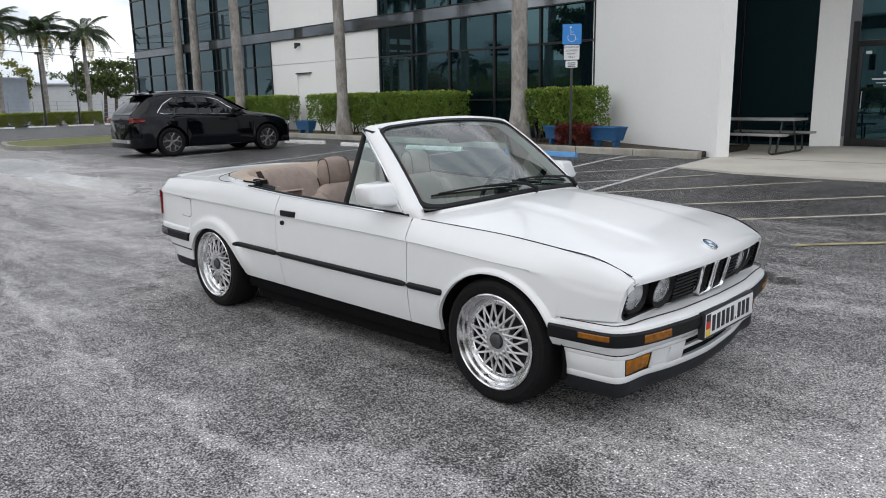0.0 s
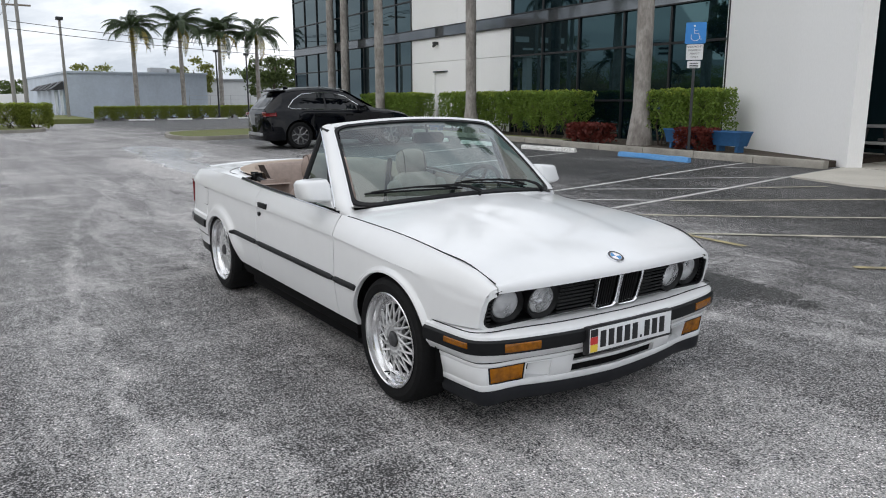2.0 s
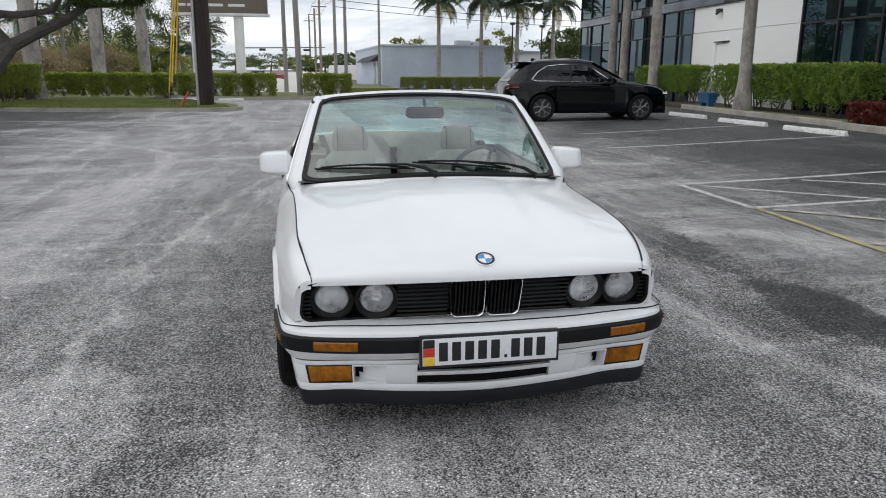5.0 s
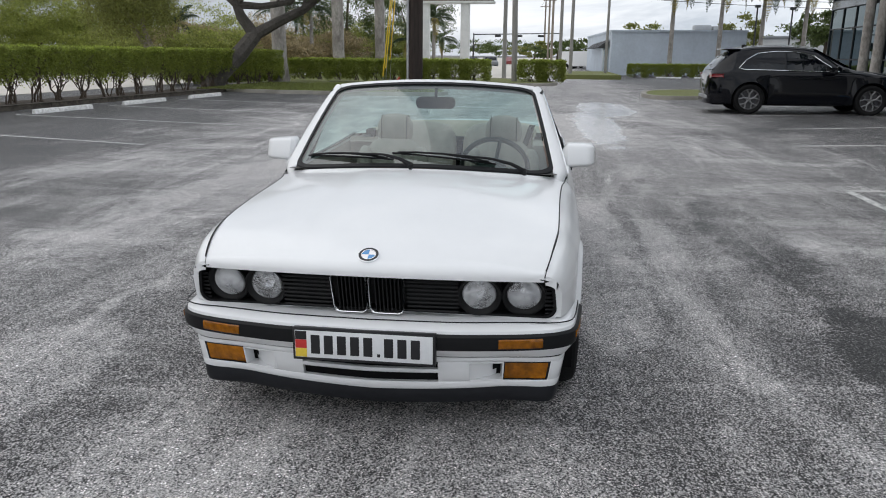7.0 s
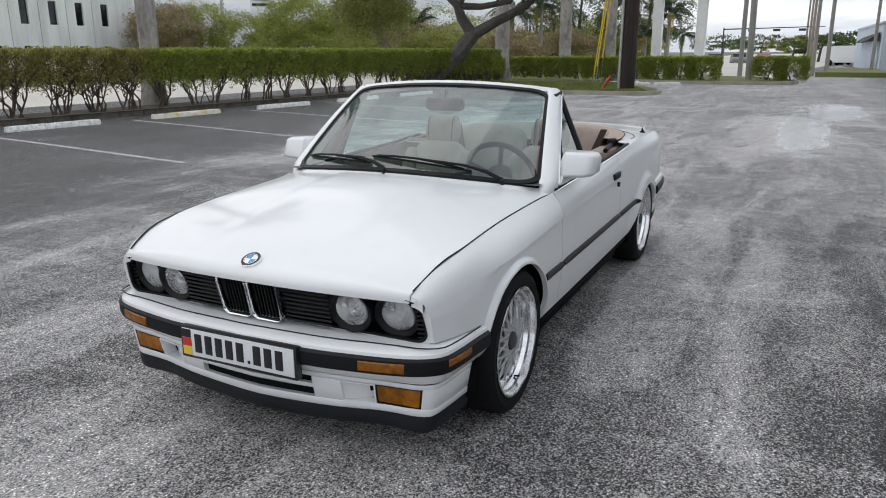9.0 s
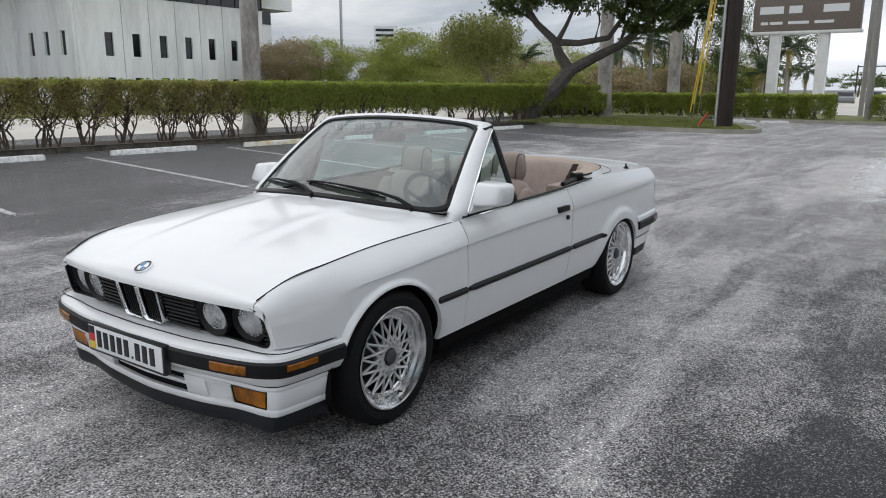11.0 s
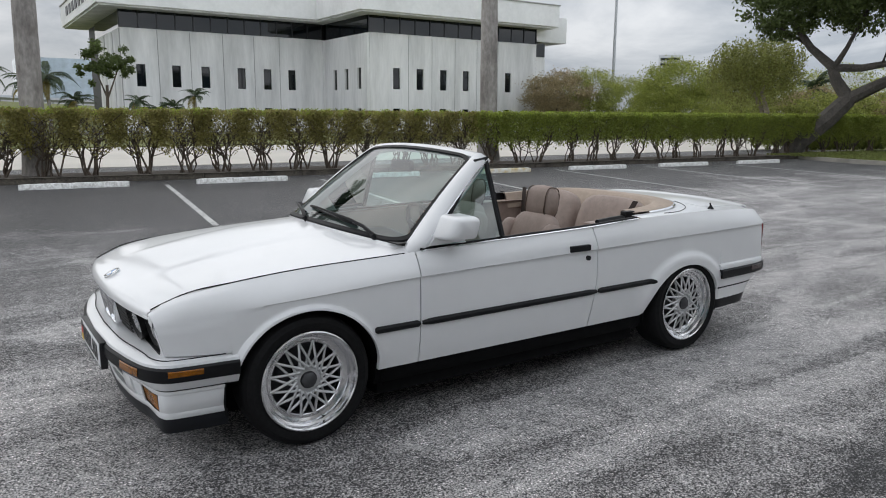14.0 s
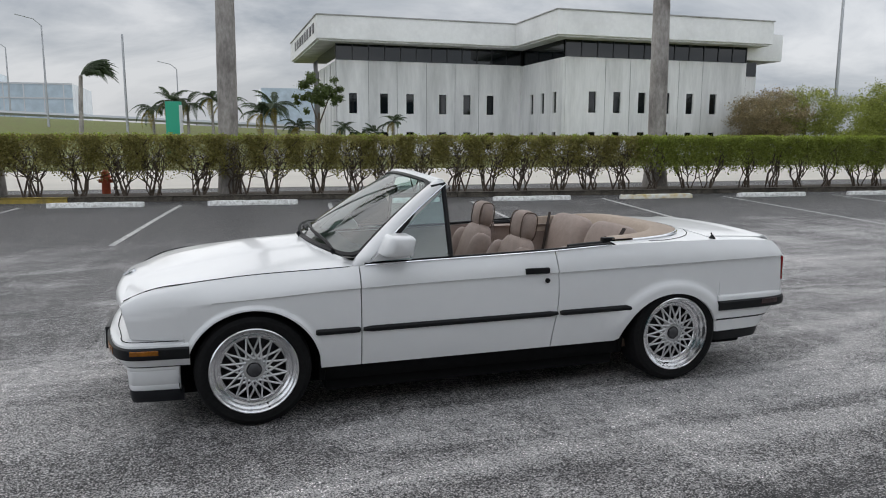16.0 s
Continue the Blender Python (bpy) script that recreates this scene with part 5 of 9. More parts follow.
for s in (1, -1):
    # kidney: chrome surround and upright slats
    cy = s * 0.0705
    m = Matrix.Translation((nose_x(0) - 0.030, cy, 0.586)) @ pose(0, 0, 0, 0, 12, 0) @ Euler((radians(90), 0, radians(90))).to_matrix().to_4x4()
    bm = BM()
    o1 = rounded(0.136, 0.164, 0.024, 5)
    o1 = [(x * (1 + 0.8 * z) if x * s > 0 else x, z) for x, z in o1]
    loops = []
    for sc, d in ((1.0, -0.020), (1.0, 0.001), (0.965, 0.008), (0.905, 0.003), (0.905, -0.012)):
        loops.append([bm.verts.new(m @ Vector((x * sc, z * (1 - (1 - sc) * 0.75), d))) for x, z in o1])
    for a, b in zip(loops, loops[1:]):
        for j in range(len(a)):
            bm.faces.new((a[j], a[(j + 1) % len(a)], b[(j + 1) % len(b)], b[j]))
    kd = part("kidney_surround", bm, "chrome", gp, "chrome kidney grille surround", sharp=60)
    for j in range(7):
        y = cy - 0.045 + 0.015 * j
        bm = BM()
        box(bm, -0.016, 0.016, y - 0.0022, y + 0.0022, -0.070, 0.070)
        bmesh.ops.transform(bm, matrix=Matrix.Translation((nose_x(0) - 0.058, 0, 0.585)) @ pose(0, 0, 0, 0, 12, 0), verts=bm.verts)
        part("upright_slat", bm, "grille", kd)
    # lamps
    for ly, lx, lz, r in ((s * 0.411, 0.632, 0.584, 0.064), (s * 0.577, 0.596, 0.580, 0.065)):
        m = Matrix.Translation((lx, ly, lz)) @ pose(0, 0, 0, 0, 12, s * 4)
        bm = BM()
        lathe(bm, [(r + 0.018, -0.05), (r + 0.018, 0.012), (r + 0.013, 0.012), (r + 0.004, -0.002), (r, -0.004), (r, -0.03)], 36, "x", m)
        hl = part("headlamp", bm, "grille", car, "round headlamp in a black bezel", sharp=50)
        bm = BM()
        lathe(bm, [(r, -0.010), (r * 0.86, -0.022), (r * 0.66, -0.033), (r * 0.42, -0.041), (0.017, -0.045), (0.016, -0.028), (0.001, -0.026)], 36, "x", m)
        part("reflector", bm, "lamp_bowl", hl, "silver reflector bowl")
        bm = BM()
        lathe(bm, [(r + 0.001, -0.010), (r * 0.93, 0.000), (r * 0.6, 0.008), (r * 0.3, 0.011), (0.001, 0.012)], 36, "x", m)
        part("lens", bm, "lens_glass", hl, "clear glass lens").visible_shadow = False

bm = BM()
inner = slanted(rounded(1.405, 0.162, 0.046, 6))
outer = slanted(rounded(1.420, 0.192, 0.050, 6))
la = [bm.verts.new(grille_pt(y, 0.588 + z, -0.003)) for y, z in inner]
lb = [bm.verts.new(grille_pt(y, 0.589 + min(z, 0.080), -0.002 + 0.012 * smooth(0.66, 0.715, abs(y)))) for y, z in outer]
lc = [bm.verts.new(grille_pt(y, 0.589 + min(z, 0.076), 0.035)) for y, z in outer]
for a, b in ((la, lb), (lb, lc)):
    for j in range(len(a)):
        bm.faces.new((a[j], a[(j + 1) % len(a)], b[(j + 1) % len(a)], b[j]))
part("nose_panel", bm, "paint", car)

# badge on the hood
ub = min((abs(hood_point(k / 400, 0.5).x - 0.652), k / 400) for k in range(401))[1]
p0, p1 = hood_point(ub - 0.01, 0.5), hood_point(ub + 0.01, 0.5)
up = Vector((0.44, 0, 0.90)).normalized()
bm = BM()
m = Matrix.Translation(hood_point(ub, 0.5) + up * 0.003) @ Matrix.Scale(0.92, 4) @ up.to_track_quat("Z", "Y").to_matrix().to_4x4()
lathe(bm, [(0.0415, -0.012), (0.0415, 0.003), (0.040, 0.006), (0.034, 0.006), (0.001, 0.005)], 32, "z", m)
bd = part("hood_badge", bm, "plate_black", car, "round black, blue and white badge")
for q in range(4):
    bm = BM()
    a0 = q * 90
    c = bm.verts.new(m @ Vector((0, 0, 0.0075)))
    arc = [bm.verts.new(m @ Vector((0.027 * math.cos(radians(a0 + 15 * j)), 0.027 * math.sin(radians(a0 + 15 * j)), 0.0075))) for j in range(7)]
    for a, b in zip(arc, arc[1:]):
        bm.faces.new((c, a, b))
    part("badge_quarter", bm, "badge_blue" if q % 2 else "badge_white", bd)
bm = BM()
lathe(bm, [(0.0275, 0.0065), (0.028, 0.009), (0.030, 0.009), (0.0305, 0.006)], 32, "z", m)
lathe(bm, [(0.040, 0.004), (0.0405, 0.008), (0.0425, 0.007), (0.043, -0.006)], 32, "z", m)
part("badge_ring", bm, "chrome", bd)


# front bumper: one outline in plan, several profiles swept along it
def bumper_plan(t, out=0.0, end=0.315):
    """t from -1 (right side) to 1 (left side)."""
    s, a = (1 if t >= 0 else -1), abs(t)
    pts = [(0.0, (0.752, 0.0)), (0.35, (0.740, 0.30)), (0.55, (0.710, 0.51)), (0.68, (0.678, 0.648)), (0.76, (0.645, 0.718)), (0.83, (0.590, 0.764)), (1.0, (end, 0.796))]
    x = curve_at([(p, q[0]) for p, q in pts], a)
    y = curve_at([(p, q[1]) for p, q in pts], a)
    nx, ny = (1.0, 0.0) if a < 0.5 else (math.cos((a - 0.5) / 0.33 * math.pi / 2), math.sin((a - 0.5) / 0.33 * math.pi / 2)) if a < 0.83 else (0.0, 1.0)
    return Vector((x + nx * out, s * (y + ny * out), 0))


def sag(t, z):
    """The foot of the front apron hangs lower towards the middle."""
    return 0.014 * (1 + math.cos(math.pi * min(1.0, abs(t) / 0.80))) * max(0.0, min(1.0, (0.36 - z) / 0.13))


def sweep(prof, t0=-1.0, t1=1.0, n=72, plan=bumper_plan):
    """prof: closed loop of (out, z)."""
    bm = BM()
    rows = []
    for i in range(n + 1):
        t = t0 + (t1 - t0) * i / n
        rows.append([bm.verts.new(plan(t, o) + Vector((0, 0, z - sag(t, z)))) for o, z in prof])
    k = len(prof)
    for a, b in zip(rows, rows[1:]):
        for j in range(k):
            bm.faces.new((a[j], a[(j + 1) % k], b[(j + 1) % k], b[j]))
    bm.faces.new(rows[0])
    bm.faces.new(rows[-1])
    return bm


fb = part("front_bumper", sweep([(-0.19, 0.496), (-0.055, 0.493), (-0.022, 0.486), (-0.003, 0.474), (0.0, 0.462), (-0.19, 0.462)]), "paint", car, "white bumper cover")
seam = [(-0.97 + 1.94 * i / 80, 0.043 * smooth(0.66, 0.84, abs(-0.97 + 1.94 * i / 80))) for i in range(81)]
seam = [bumper_plan(t, o - 0.046) + Vector((0, 0, 0.4935 + 0.02 * o)) for t, o in seam]
part("bumper_seam", tube(BM(), seam, 0.0026, 5), "black_trim", fb)
part("bumper_band", sweep([(-0.06, 0.463), (0.004, 0.463), (0.013, 0.455), (0.014, 0.420), (0.008, 0.402), (-0.06, 0.402)]), "black_trim", fb, "black rubber band")


def apron_plan(t, out=0.0):
    """The apron falls back far more at the front than along the flanks."""
    p, q = bumper_plan(t, 0.0), bumper_plan(t, out)
    return Vector((q.x, p.y + (q.y - p.y) * 0.65, 0))


part("bumper_cover", sweep([(-0.08, 0.403), (-0.003, 0.402), (-0.008, 0.389), (-0.030, 0.369), (-0.040, 0.360), (-0.09, 0.360)], plan=apron_plan), "paint", fb)
part("shut_line", sweep([(-0.12, 0.363), (-0.052, 0.363), (-0.060, 0.350), (-0.12, 0.350)], plan=apron_plan), "black_trim", fb)


def t_at(y):
    return 0.0 if y == 0 else y / abs(y) * curve_at([(0.0, 0.0), (0.30, 0.35), (0.51, 0.55), (0.648, 0.68), (0.718, 0.76), (0.764, 0.83)], abs(y))


def v_out(z):
    return -0.050 - 0.24 * (0.355 - z)


def valance(z0, z1, t0, t1):
    """A length of the front apron between two heights; the openings are left between the lengths."""
    n = max(6, int(60 * (t1 - t0)))
    part("valance", sweep([(-0.16, z0), (v_out(z0) - 0.004, z0), (v_out(z0 + 0.004), z0 + 0.004), (v_out(z1 - 0.004), z1 - 0.004), (v_out(z1) - 0.004, z1), (-0.16, z1)], t0, t1, n, apron_plan), "paint", fb, sharp=50)


DUCT = (0.255, 0.333)
valance(DUCT[1], 0.3515, -0.97, 0.97)
valance(0.226, DUCT[0], -0.97, 0.97)
valance(0.289, 0.304, t_at(-0.264), t_at(0.264))
part("slot_insert", sweep([(-0.15, DUCT[0]), (v_out(DUCT[0]) - 0.022, DUCT[0]), (v_out(DUCT[1]) - 0.022, DUCT[1]), (-0.15, DUCT[1])], t_at(-0.265), t_at(0.265), 20, apron_plan), "underbody", fb, "black intake slots")
for s in (1, -1):
    for y0, y1 in ((0.264, 0.376), (0.722, None)):
        a, b = sorted((s * abs(t_at(y0)), s * (abs(t_at(y1)) if y1 else 0.97)))
        valance(*DUCT, a, b)
part("apron_backing", sweep([(-0.20, 0.22), (-0.135, 0.22), (-0.105, 0.355), (-0.20, 0.355)], -0.9, 0.9, plan=apron_plan), "underbody", fb)
lip_plan = lambda t, o: Vector((bumper_plan(t, o, 0.30).x, apron_plan(t, o).y, 0))
part("lip_spoiler", sweep([(-0.17, 0.2285), (-0.088, 0.2285), (-0.084, 0.205), (-0.092, 0.172), (-0.104, 0.160), (-0.17, 0.166)], t0=-0.97, t1=0.97, plan=lip_plan), "lip", fb, "matt charcoal lip spoiler")


def on_bumper(name, t0, t1, z0, z1, out0, out1, mat, label, parent=None, n=8, plan=bumper_plan):
    return part(name, sweep([(out0, z0), (out1 - 0.003, z0), (out1, z0 + 0.004), (out1, z1 - 0.004), (out1 - 0.003, z1), (out0, z1)], t0, t1, n, plan), mat, parent or fb, label)


def on_apron(name, y0, y1, z0, z1, sunk, mat, label, parent=None, n=8, back=-0.17):
    """A piece of the apron between two sides and heights, its raked face sunk below the white one."""
    a_, b_ = sorted((t_at(y0), t_at(y1)))
    prof = [(back, z0), (v_out(z0) - sunk - 0.002, z0), (v_out(z0 + 0.003) - sunk, z0 + 0.003), (v_out(z1 - 0.003) - sunk, z1 - 0.003), (v_out(z1) - sunk - 0.002, z1), (back, z1)]
    return part(name, sweep(prof, a_, b_, n, apron_plan), mat, parent or fb, label)


for s in (1, -1):
    a, b = sorted((t_at(s * 0.490), t_at(s * 0.640)))
    on_bumper("indicator", a, b, 0.412, 0.448, -0.01, 0.017, "amber", "amber indicator lens")
    a, b = sorted((s * 0.822, s * 0.916))
    on_bumper("side_marker", a, b, 0.426, 0.452, 0.0, 0.0165, "amber", "amber side marker")
    # fog lamp: black housing, amber glass, black rim
    fl = on_apron("fog_lamp", s * 0.522, s * 0.721, DUCT[0] + 0.001, DUCT[1] - 0.001, 0.040, "grille", "amber fog lamp in a black housing")
    on_apron("lens", s * 0.528, s * 0.715, DUCT[0] + 0.006, DUCT[1] - 0.006, 0.006, "amber_glass", "ribbed amber glass", fl)
    for y0, y1, z0, z1 in ((0.522, 0.527, *DUCT), (0.716, 0.722, *DUCT), (0.527, 0.716, DUCT[0], DUCT[0] + 0.005), (0.527, 0.716, DUCT[1] - 0.005, DUCT[1])):
        on_apron("fog_lamp_bezel", s * y0, s * y1, z0 + 0.0005, z1 - 0.0005, 0.003, "black_trim", "black bezel", fl, 3)

    def duct_floor(u, v, lift=0.0):
        """The funnel's floor sinks from the middle of the car towards the lamp."""
        t = t_at(s * (0.383 + 0.133 * u))
        z = DUCT[0] + 0.006 + (DUCT[1] - DUCT[0] - 0.012) * v
        return apron_plan(t, v_out(z) - 0.006 - 0.060 * u**1.2 + lift) + Vector((0, 0, z - sag(t, z)))

    bm = BM()
    sheet(bm, duct_floor, 8, 3)
    du = part("brake_duct", bm, "paint", fb, "white recessed duct")
    # black sheet on the closed floor: the mouth's shade put into colour
    bm = BM()
    sheet(bm, lambda u, v: duct_floor(0.66 + 0.32 * u, 0.36 + 0.60 * v, 0.003), 4, 2)
    part("duct_opening", bm, "underbody", du, "black patch for the shade of the duct mouth")
    for y0, y1, z0, z1 in ((0.376, 0.383, *DUCT), (0.516, 0.522, *DUCT), (0.383, 0.516, DUCT[0], DUCT[0] + 0.006), (0.383, 0.516, DUCT[1] - 0.006, DUCT[1])):
        on_apron("duct_lip", s * y0, s * y1, z0 + 0.0005, z1 - 0.0005, -0.002, "paint", "", du, 4)

# the registration plate: dark frame, white field, bars for its characters
bm = BM()
px = 0.770
box(bm, px - 0.030, px, -0.268, 0.268, 0.344, 0.468, 0.004)
pl = part("licence_plate", bm, "plate_black", car, "white plate in a black frame")
bm = BM()
box(bm, px - 0.002, px + 0.003, -0.258, 0.258, 0.356, 0.461, 0.002)
part("plate_field", bm, "plate", pl)
for z0, z1, mt in ((0.426, 0.459, "plate_black"), (0.392, 0.425, "plate_red"), (0.358, 0.391, "plate_gold")):
    bm = BM()
    box(bm, px, px + 0.0045, -0.256, -0.213, z0, z1, 0.001)
    part("plate_stripe", bm, mt, pl)
for i in range(8):
    y = -0.180 + i * 0.0495 + (0.028 if i > 4 else 0)
    bm = BM()
    box(bm, px, px + 0.0048, y - 0.017, y + 0.017, 0.372, 0.446, 0.002)
    part("plate_bar", bm, "plate_black", pl)

bm = BM()
box(bm, px, px + 0.0048, 0.052, 0.064, 0.372, 0.384, 0.002)
part("plate_bar", bm, "plate_black", pl)

# rear bumper and tail
def rear_plan(t, out=0.0):
    s, a = (1 if t >= 0 else -1), abs(t)
    pts = [(0.0, (-3.475, 0.0)), (0.45, (-3.465, 0.46)), (0.62, (-3.440, 0.66)), (0.70, (-3.405, 0.735)), (0.76, (-3.34, 0.775)), (0.82, (-3.22, 0.798)), (1.0, (-2.848, 0.822))]
    x, y = curve_at([(p, q[0]) for p, q in pts], a), curve_at([(p, q[1]) for p, q in pts], a)
    nx, ny = (-1.0, 0.0) if a < 0.45 else (-math.cos((a - 0.45) / 0.35 * math.pi / 2), math.sin((a - 0.45) / 0.35 * math.pi / 2)) if a < 0.8 else (0.0, 1.0)
    return Vector((x + nx * out, s * (y + ny * out), 0))


def rear_low(t, z):
    """The valance under the rear bumper: it tucks in towards its lower edge."""
    p = rear_plan(t, -0.006 - 0.10 * max(0.0, 0.40 - z))
    k = curve_at([(0.20, 0.66), (0.30, 0.72), (0.385, 0.82), (0.44, 0.93)], z)
    return Vector((-2.848 + (p.x + 2.848) * k, p.y, z))


def rear_band(zs, parent, name, mat, back=0.03, tilt=0.0):
    bm_ = BM()
    pts = lambda t: [rear_low(t, z + tilt * (1 - abs(t))) for z in zs]
    rows = []
    for i in range(61):
        o = pts(-1 + 2 * i / 60)
        c = [Vector((p.x + back, p.y * 0.95, p.z)) for p in (o[-1], o[0])]
        rows.append([bm_.verts.new(p) for p in o + c])
    for r_, q_ in zip(rows, rows[1:]):
        for j in range(len(r_)):
            k = (j + 1) % len(r_)
            bm_.faces.new((r_[j], r_[k], q_[k], q_[j]))
    bm_.faces.new(rows[0])
    bm_.faces.new(rows[-1])
    return part(name, bm_, mat, parent, sharp=40)


rb = part("rear_bumper", sweep([(-0.10, 0.534), (-0.03, 0.532), (-0.006, 0.522), (0.0, 0.512), (0.0, 0.494), (-0.10, 0.494)], plan=rear_plan), "paint", car, "white rear bumper cover")
part("bumper_band", sweep([(-0.06, 0.495), (0.004, 0.495), (0.013, 0.486), (0.014, 0.450), (0.008, 0.435), (-0.06, 0.435)], plan=rear_plan), "black_trim", rb, "black rubber band")
rear_band((0.378, 0.40, 0.42, 0.437), rb, "rear_valance", "paint")
rear_band((0.368, 0.379), rb, "valance_groove", "black_trim", 0.05)
rear_band((0.296, 0.33, 0.369), rb, "rear_valance", "paint")
rear_band((0.236, 0.27, 0.297), rb, "rear_lower_trim", "black_trim", 0.06)
for s in (1, -1):
    a, b = sorted((s * 0.775, s * 0.84))
    part("rear_side_marker", sweep([(0.0, 0.455), (0.0165, 0.457), (0.0165, 0.488), (0.0, 0.490)], a, b, 6, rear_plan), "marker_red", rb, "dark red side marker")
    bm = BM()
    box(bm, -3.403, -3.33, s * 0.33, s * 0.738, 0.588, 0.750, 0.012)
    part("tail_lamp", bm, "red_lens", car, "red tail lamp")
bm = BM()
sheet(bm, lambda u, v: Vector((-3.376 - 0.012 * math.sin(math.pi * u), (2 * v - 1) * (0.755 - 0.05 * u), 0.51 + 0.292 * u)), 6, 20)
part("tail_panel", bm, "paint", car)

# rear deck and boot lid
def deck_z(x, y):
    zt = curve_at(TOP, x)
    ye = curve_at(TOP_Y, x)
    q = min(1.0, abs(y) / ye)
    return zt + 0.034 * (1 - q**2.4)


bm = BM()
def deck_pt(u, v):
    s = 2 * v - 1
    ya = abs(s) * 0.757
    q = min(1.0, ya / 0.672) ** (1 / 0.62)
    x0 = -2.14 - 0.67 * max(0.0, 1 - q * q) ** 0.36
    x = x0 + (-3.385 - x0) * u
    y = s * curve_at(TOP_Y, x) * 0.999
    return Vector((x, y, deck_z(x, y)))


sheet(bm, deck_pt, 22, 110)
part("rear_deck", bm, "paint", car, sharp=50)
bm = BM()
def lid_pt(u, v):
    s = 2 * v - 1
    x = -2.865 - 0.512 * u
    y = s * (0.64 - 0.02 * u)
    return Vector((x - 0.02 * (1 - s * s) * (u - 0.5), y, deck_z(x, y) + 0.004 + 0.014 * smooth(0.80, 0.90, u) * smooth(1.04, 0.95, u)))
sheet(bm, lid_pt, 18, 24)
r = bmesh.ops.extrude_edge_only(bm, edges=[e for e in bm.edges if e.is_boundary])
for v in [g for g in r["geom"] if isinstance(g, bmesh.types.BMVert)]:
    v.co.z -= 0.012
part("boot_lid", bm, "paint", car, sharp=40)
for s in (1,):
    bm = BM()
    az = deck_z(-2.87, 0.69) - 0.003
    lathe(bm, [(0.022, 0.0), (0.020, 0.007), (0.012, 0.016), (0.006, 0.026)], 16, "z", Matrix.Translation((-2.87, s * 0.690, az)))
    rod(bm, (-2.87, s * 0.690, az + 0.018), (-2.862, s * 0.690, az + 0.040), 0.005)
    part("aerial_base", bm, "black_trim", car)
# fuel flap on the right flank, with its dark joint
def flap(grow, out, name, mat, label=""):
    o = rounded(0.135 + grow, 0.125 + grow, 0.022, 5)
    bm_ = BM()
    vs = [bm_.verts.new((-2.90 + x, -(side_y(-2.90 + x, 0.675 + z) + out), 0.675 + z)) for x, z in o]
    bm_.faces.new(vs)
    r_ = bmesh.ops.extrude_face_region(bm_, geom=bm_.faces[:])
    for v in [g for g in r_["geom"] if isinstance(g, bmesh.types.BMVert)]:
        v.co.y += 0.012
    return part(name, bm_, mat, car, label)


flap(0.007, 0.0012, "flap_joint", "black_trim")
flap(0.0, 0.0030, "fuel_flap", "paint")

# folded soft top under its tan cover
bm = BM()
def cover_pt(u, v):
    """u across the padded roll, v round the horseshoe from right to left."""
    a = radians(-90 + 180 * v)
    rx, ry = 0.67, 0.672
    cx = -2.16
    c, s_ = math.cos(a), math.sin(a)
    q = 1 - 0.42 * u * (0.35 + 0.65 * max(0.0, c))
    x = cx - rx * (abs(c) ** 0.72) * q
    y = ry * (1 if s_ > 0 else -1) * abs(s_) ** 0.62 * (1 - 0.20 * u)
    z = 0.893 + 0.016 * c + 0.034 * math.sin(math.pi * min(1, 0.10 + 0.72 * u)) * (0.35 + 0.65 * c) - 0.10 * max(0, u - 0.72) / 0.28
    return Vector((x, y, z))
sheet(bm, cover_pt, 14, 64)
part("soft_top_cover", bm, "softtop", car, "tan folded soft top cover", sharp=60)
bm = BM()
tube(bm, [cover_pt(0.0, i / 60) + Vector((-0.006, 0, -0.008)) for i in range(2, 59)], 0.009, 6)
part("deck_chrome", bm, "chrome", car)
pts = []
for i in range(4, 57):
    p = cover_pt(0.0, i / 60)
    q = Vector((p.x + 2.16, p.y, 0))
    p = p + q.normalized() * 0.075 * smooth(0.0, 0.35, abs(q.x))
    p.y = max(-0.735, min(0.735, p.y))
    pts.append(Vector((p.x, p.y, deck_z(p.x, p.y) + 0.0005)))
part("lid_seam", tube(BM(), pts, 0.0028, 5), "black_trim", car)

# cabin tub
bm = BM()
box(bm, -2.28, -0.42, -0.70, 0.70, 0.22, 0.27)
part("cabin_floor", bm, "carpet", car)
for s in (1, -1):
    bm = BM()
    def door_card(u, v):
        x = -0.60 - 1.62 * u
        z = 0.27 + (curve_at(TOP, x) - 0.275) * v
        return Vector((x, s * (0.690 + 0.035 * v - 0.035 * math.exp(-((v - 0.55) / 0.12) ** 2) * smooth(0.02, 0.1, u) * smooth(0.70, 0.6, u)), z))
    sheet(bm, door_card, 24, 14)
    part("door_trim_panel", bm, "leather", car)
bm = BM()
sheet(bm, lambda u, v: Vector((-0.50 - 0.20 * u - 0.06 * math.sin(math.pi * u), (2 * v - 1) * 0.70, 0.862 - 0.06 * u * u + (0.035 * math.exp(-((2 * v - 1.5) / 0.25) ** 2) if u > 0.3 else 0))), 8, 20)
sheet(bm, lambda u, v: Vector((-0.72 + 0.12 * u, (2 * v - 1) * 0.70, 0.80 - 0.36 * u)), 4, 20)
part("dashboard", bm, "dash", car)
sw = BM()
m = Matrix.Translation((-0.90, 0.36, 0.835)) @ Euler((0, radians(-64), 0)).to_matrix().to_4x4()
tube(sw, [m @ Vector((0.185 * math.cos(radians(a)), 0.185 * math.sin(radians(a)), 0)) for a in range(0, 360, 10)], 0.014, 8, closed=True)
for a in (10, 170, 250, 290):
    tube(sw, [m @ Vector((0.05 * math.cos(radians(a)), 0.05 * math.sin(radians(a)), -0.02)), m @ Vector((0.18 * math.cos(radians(a)), 0.18 * math.sin(radians(a)), 0))], 0.012, 6)
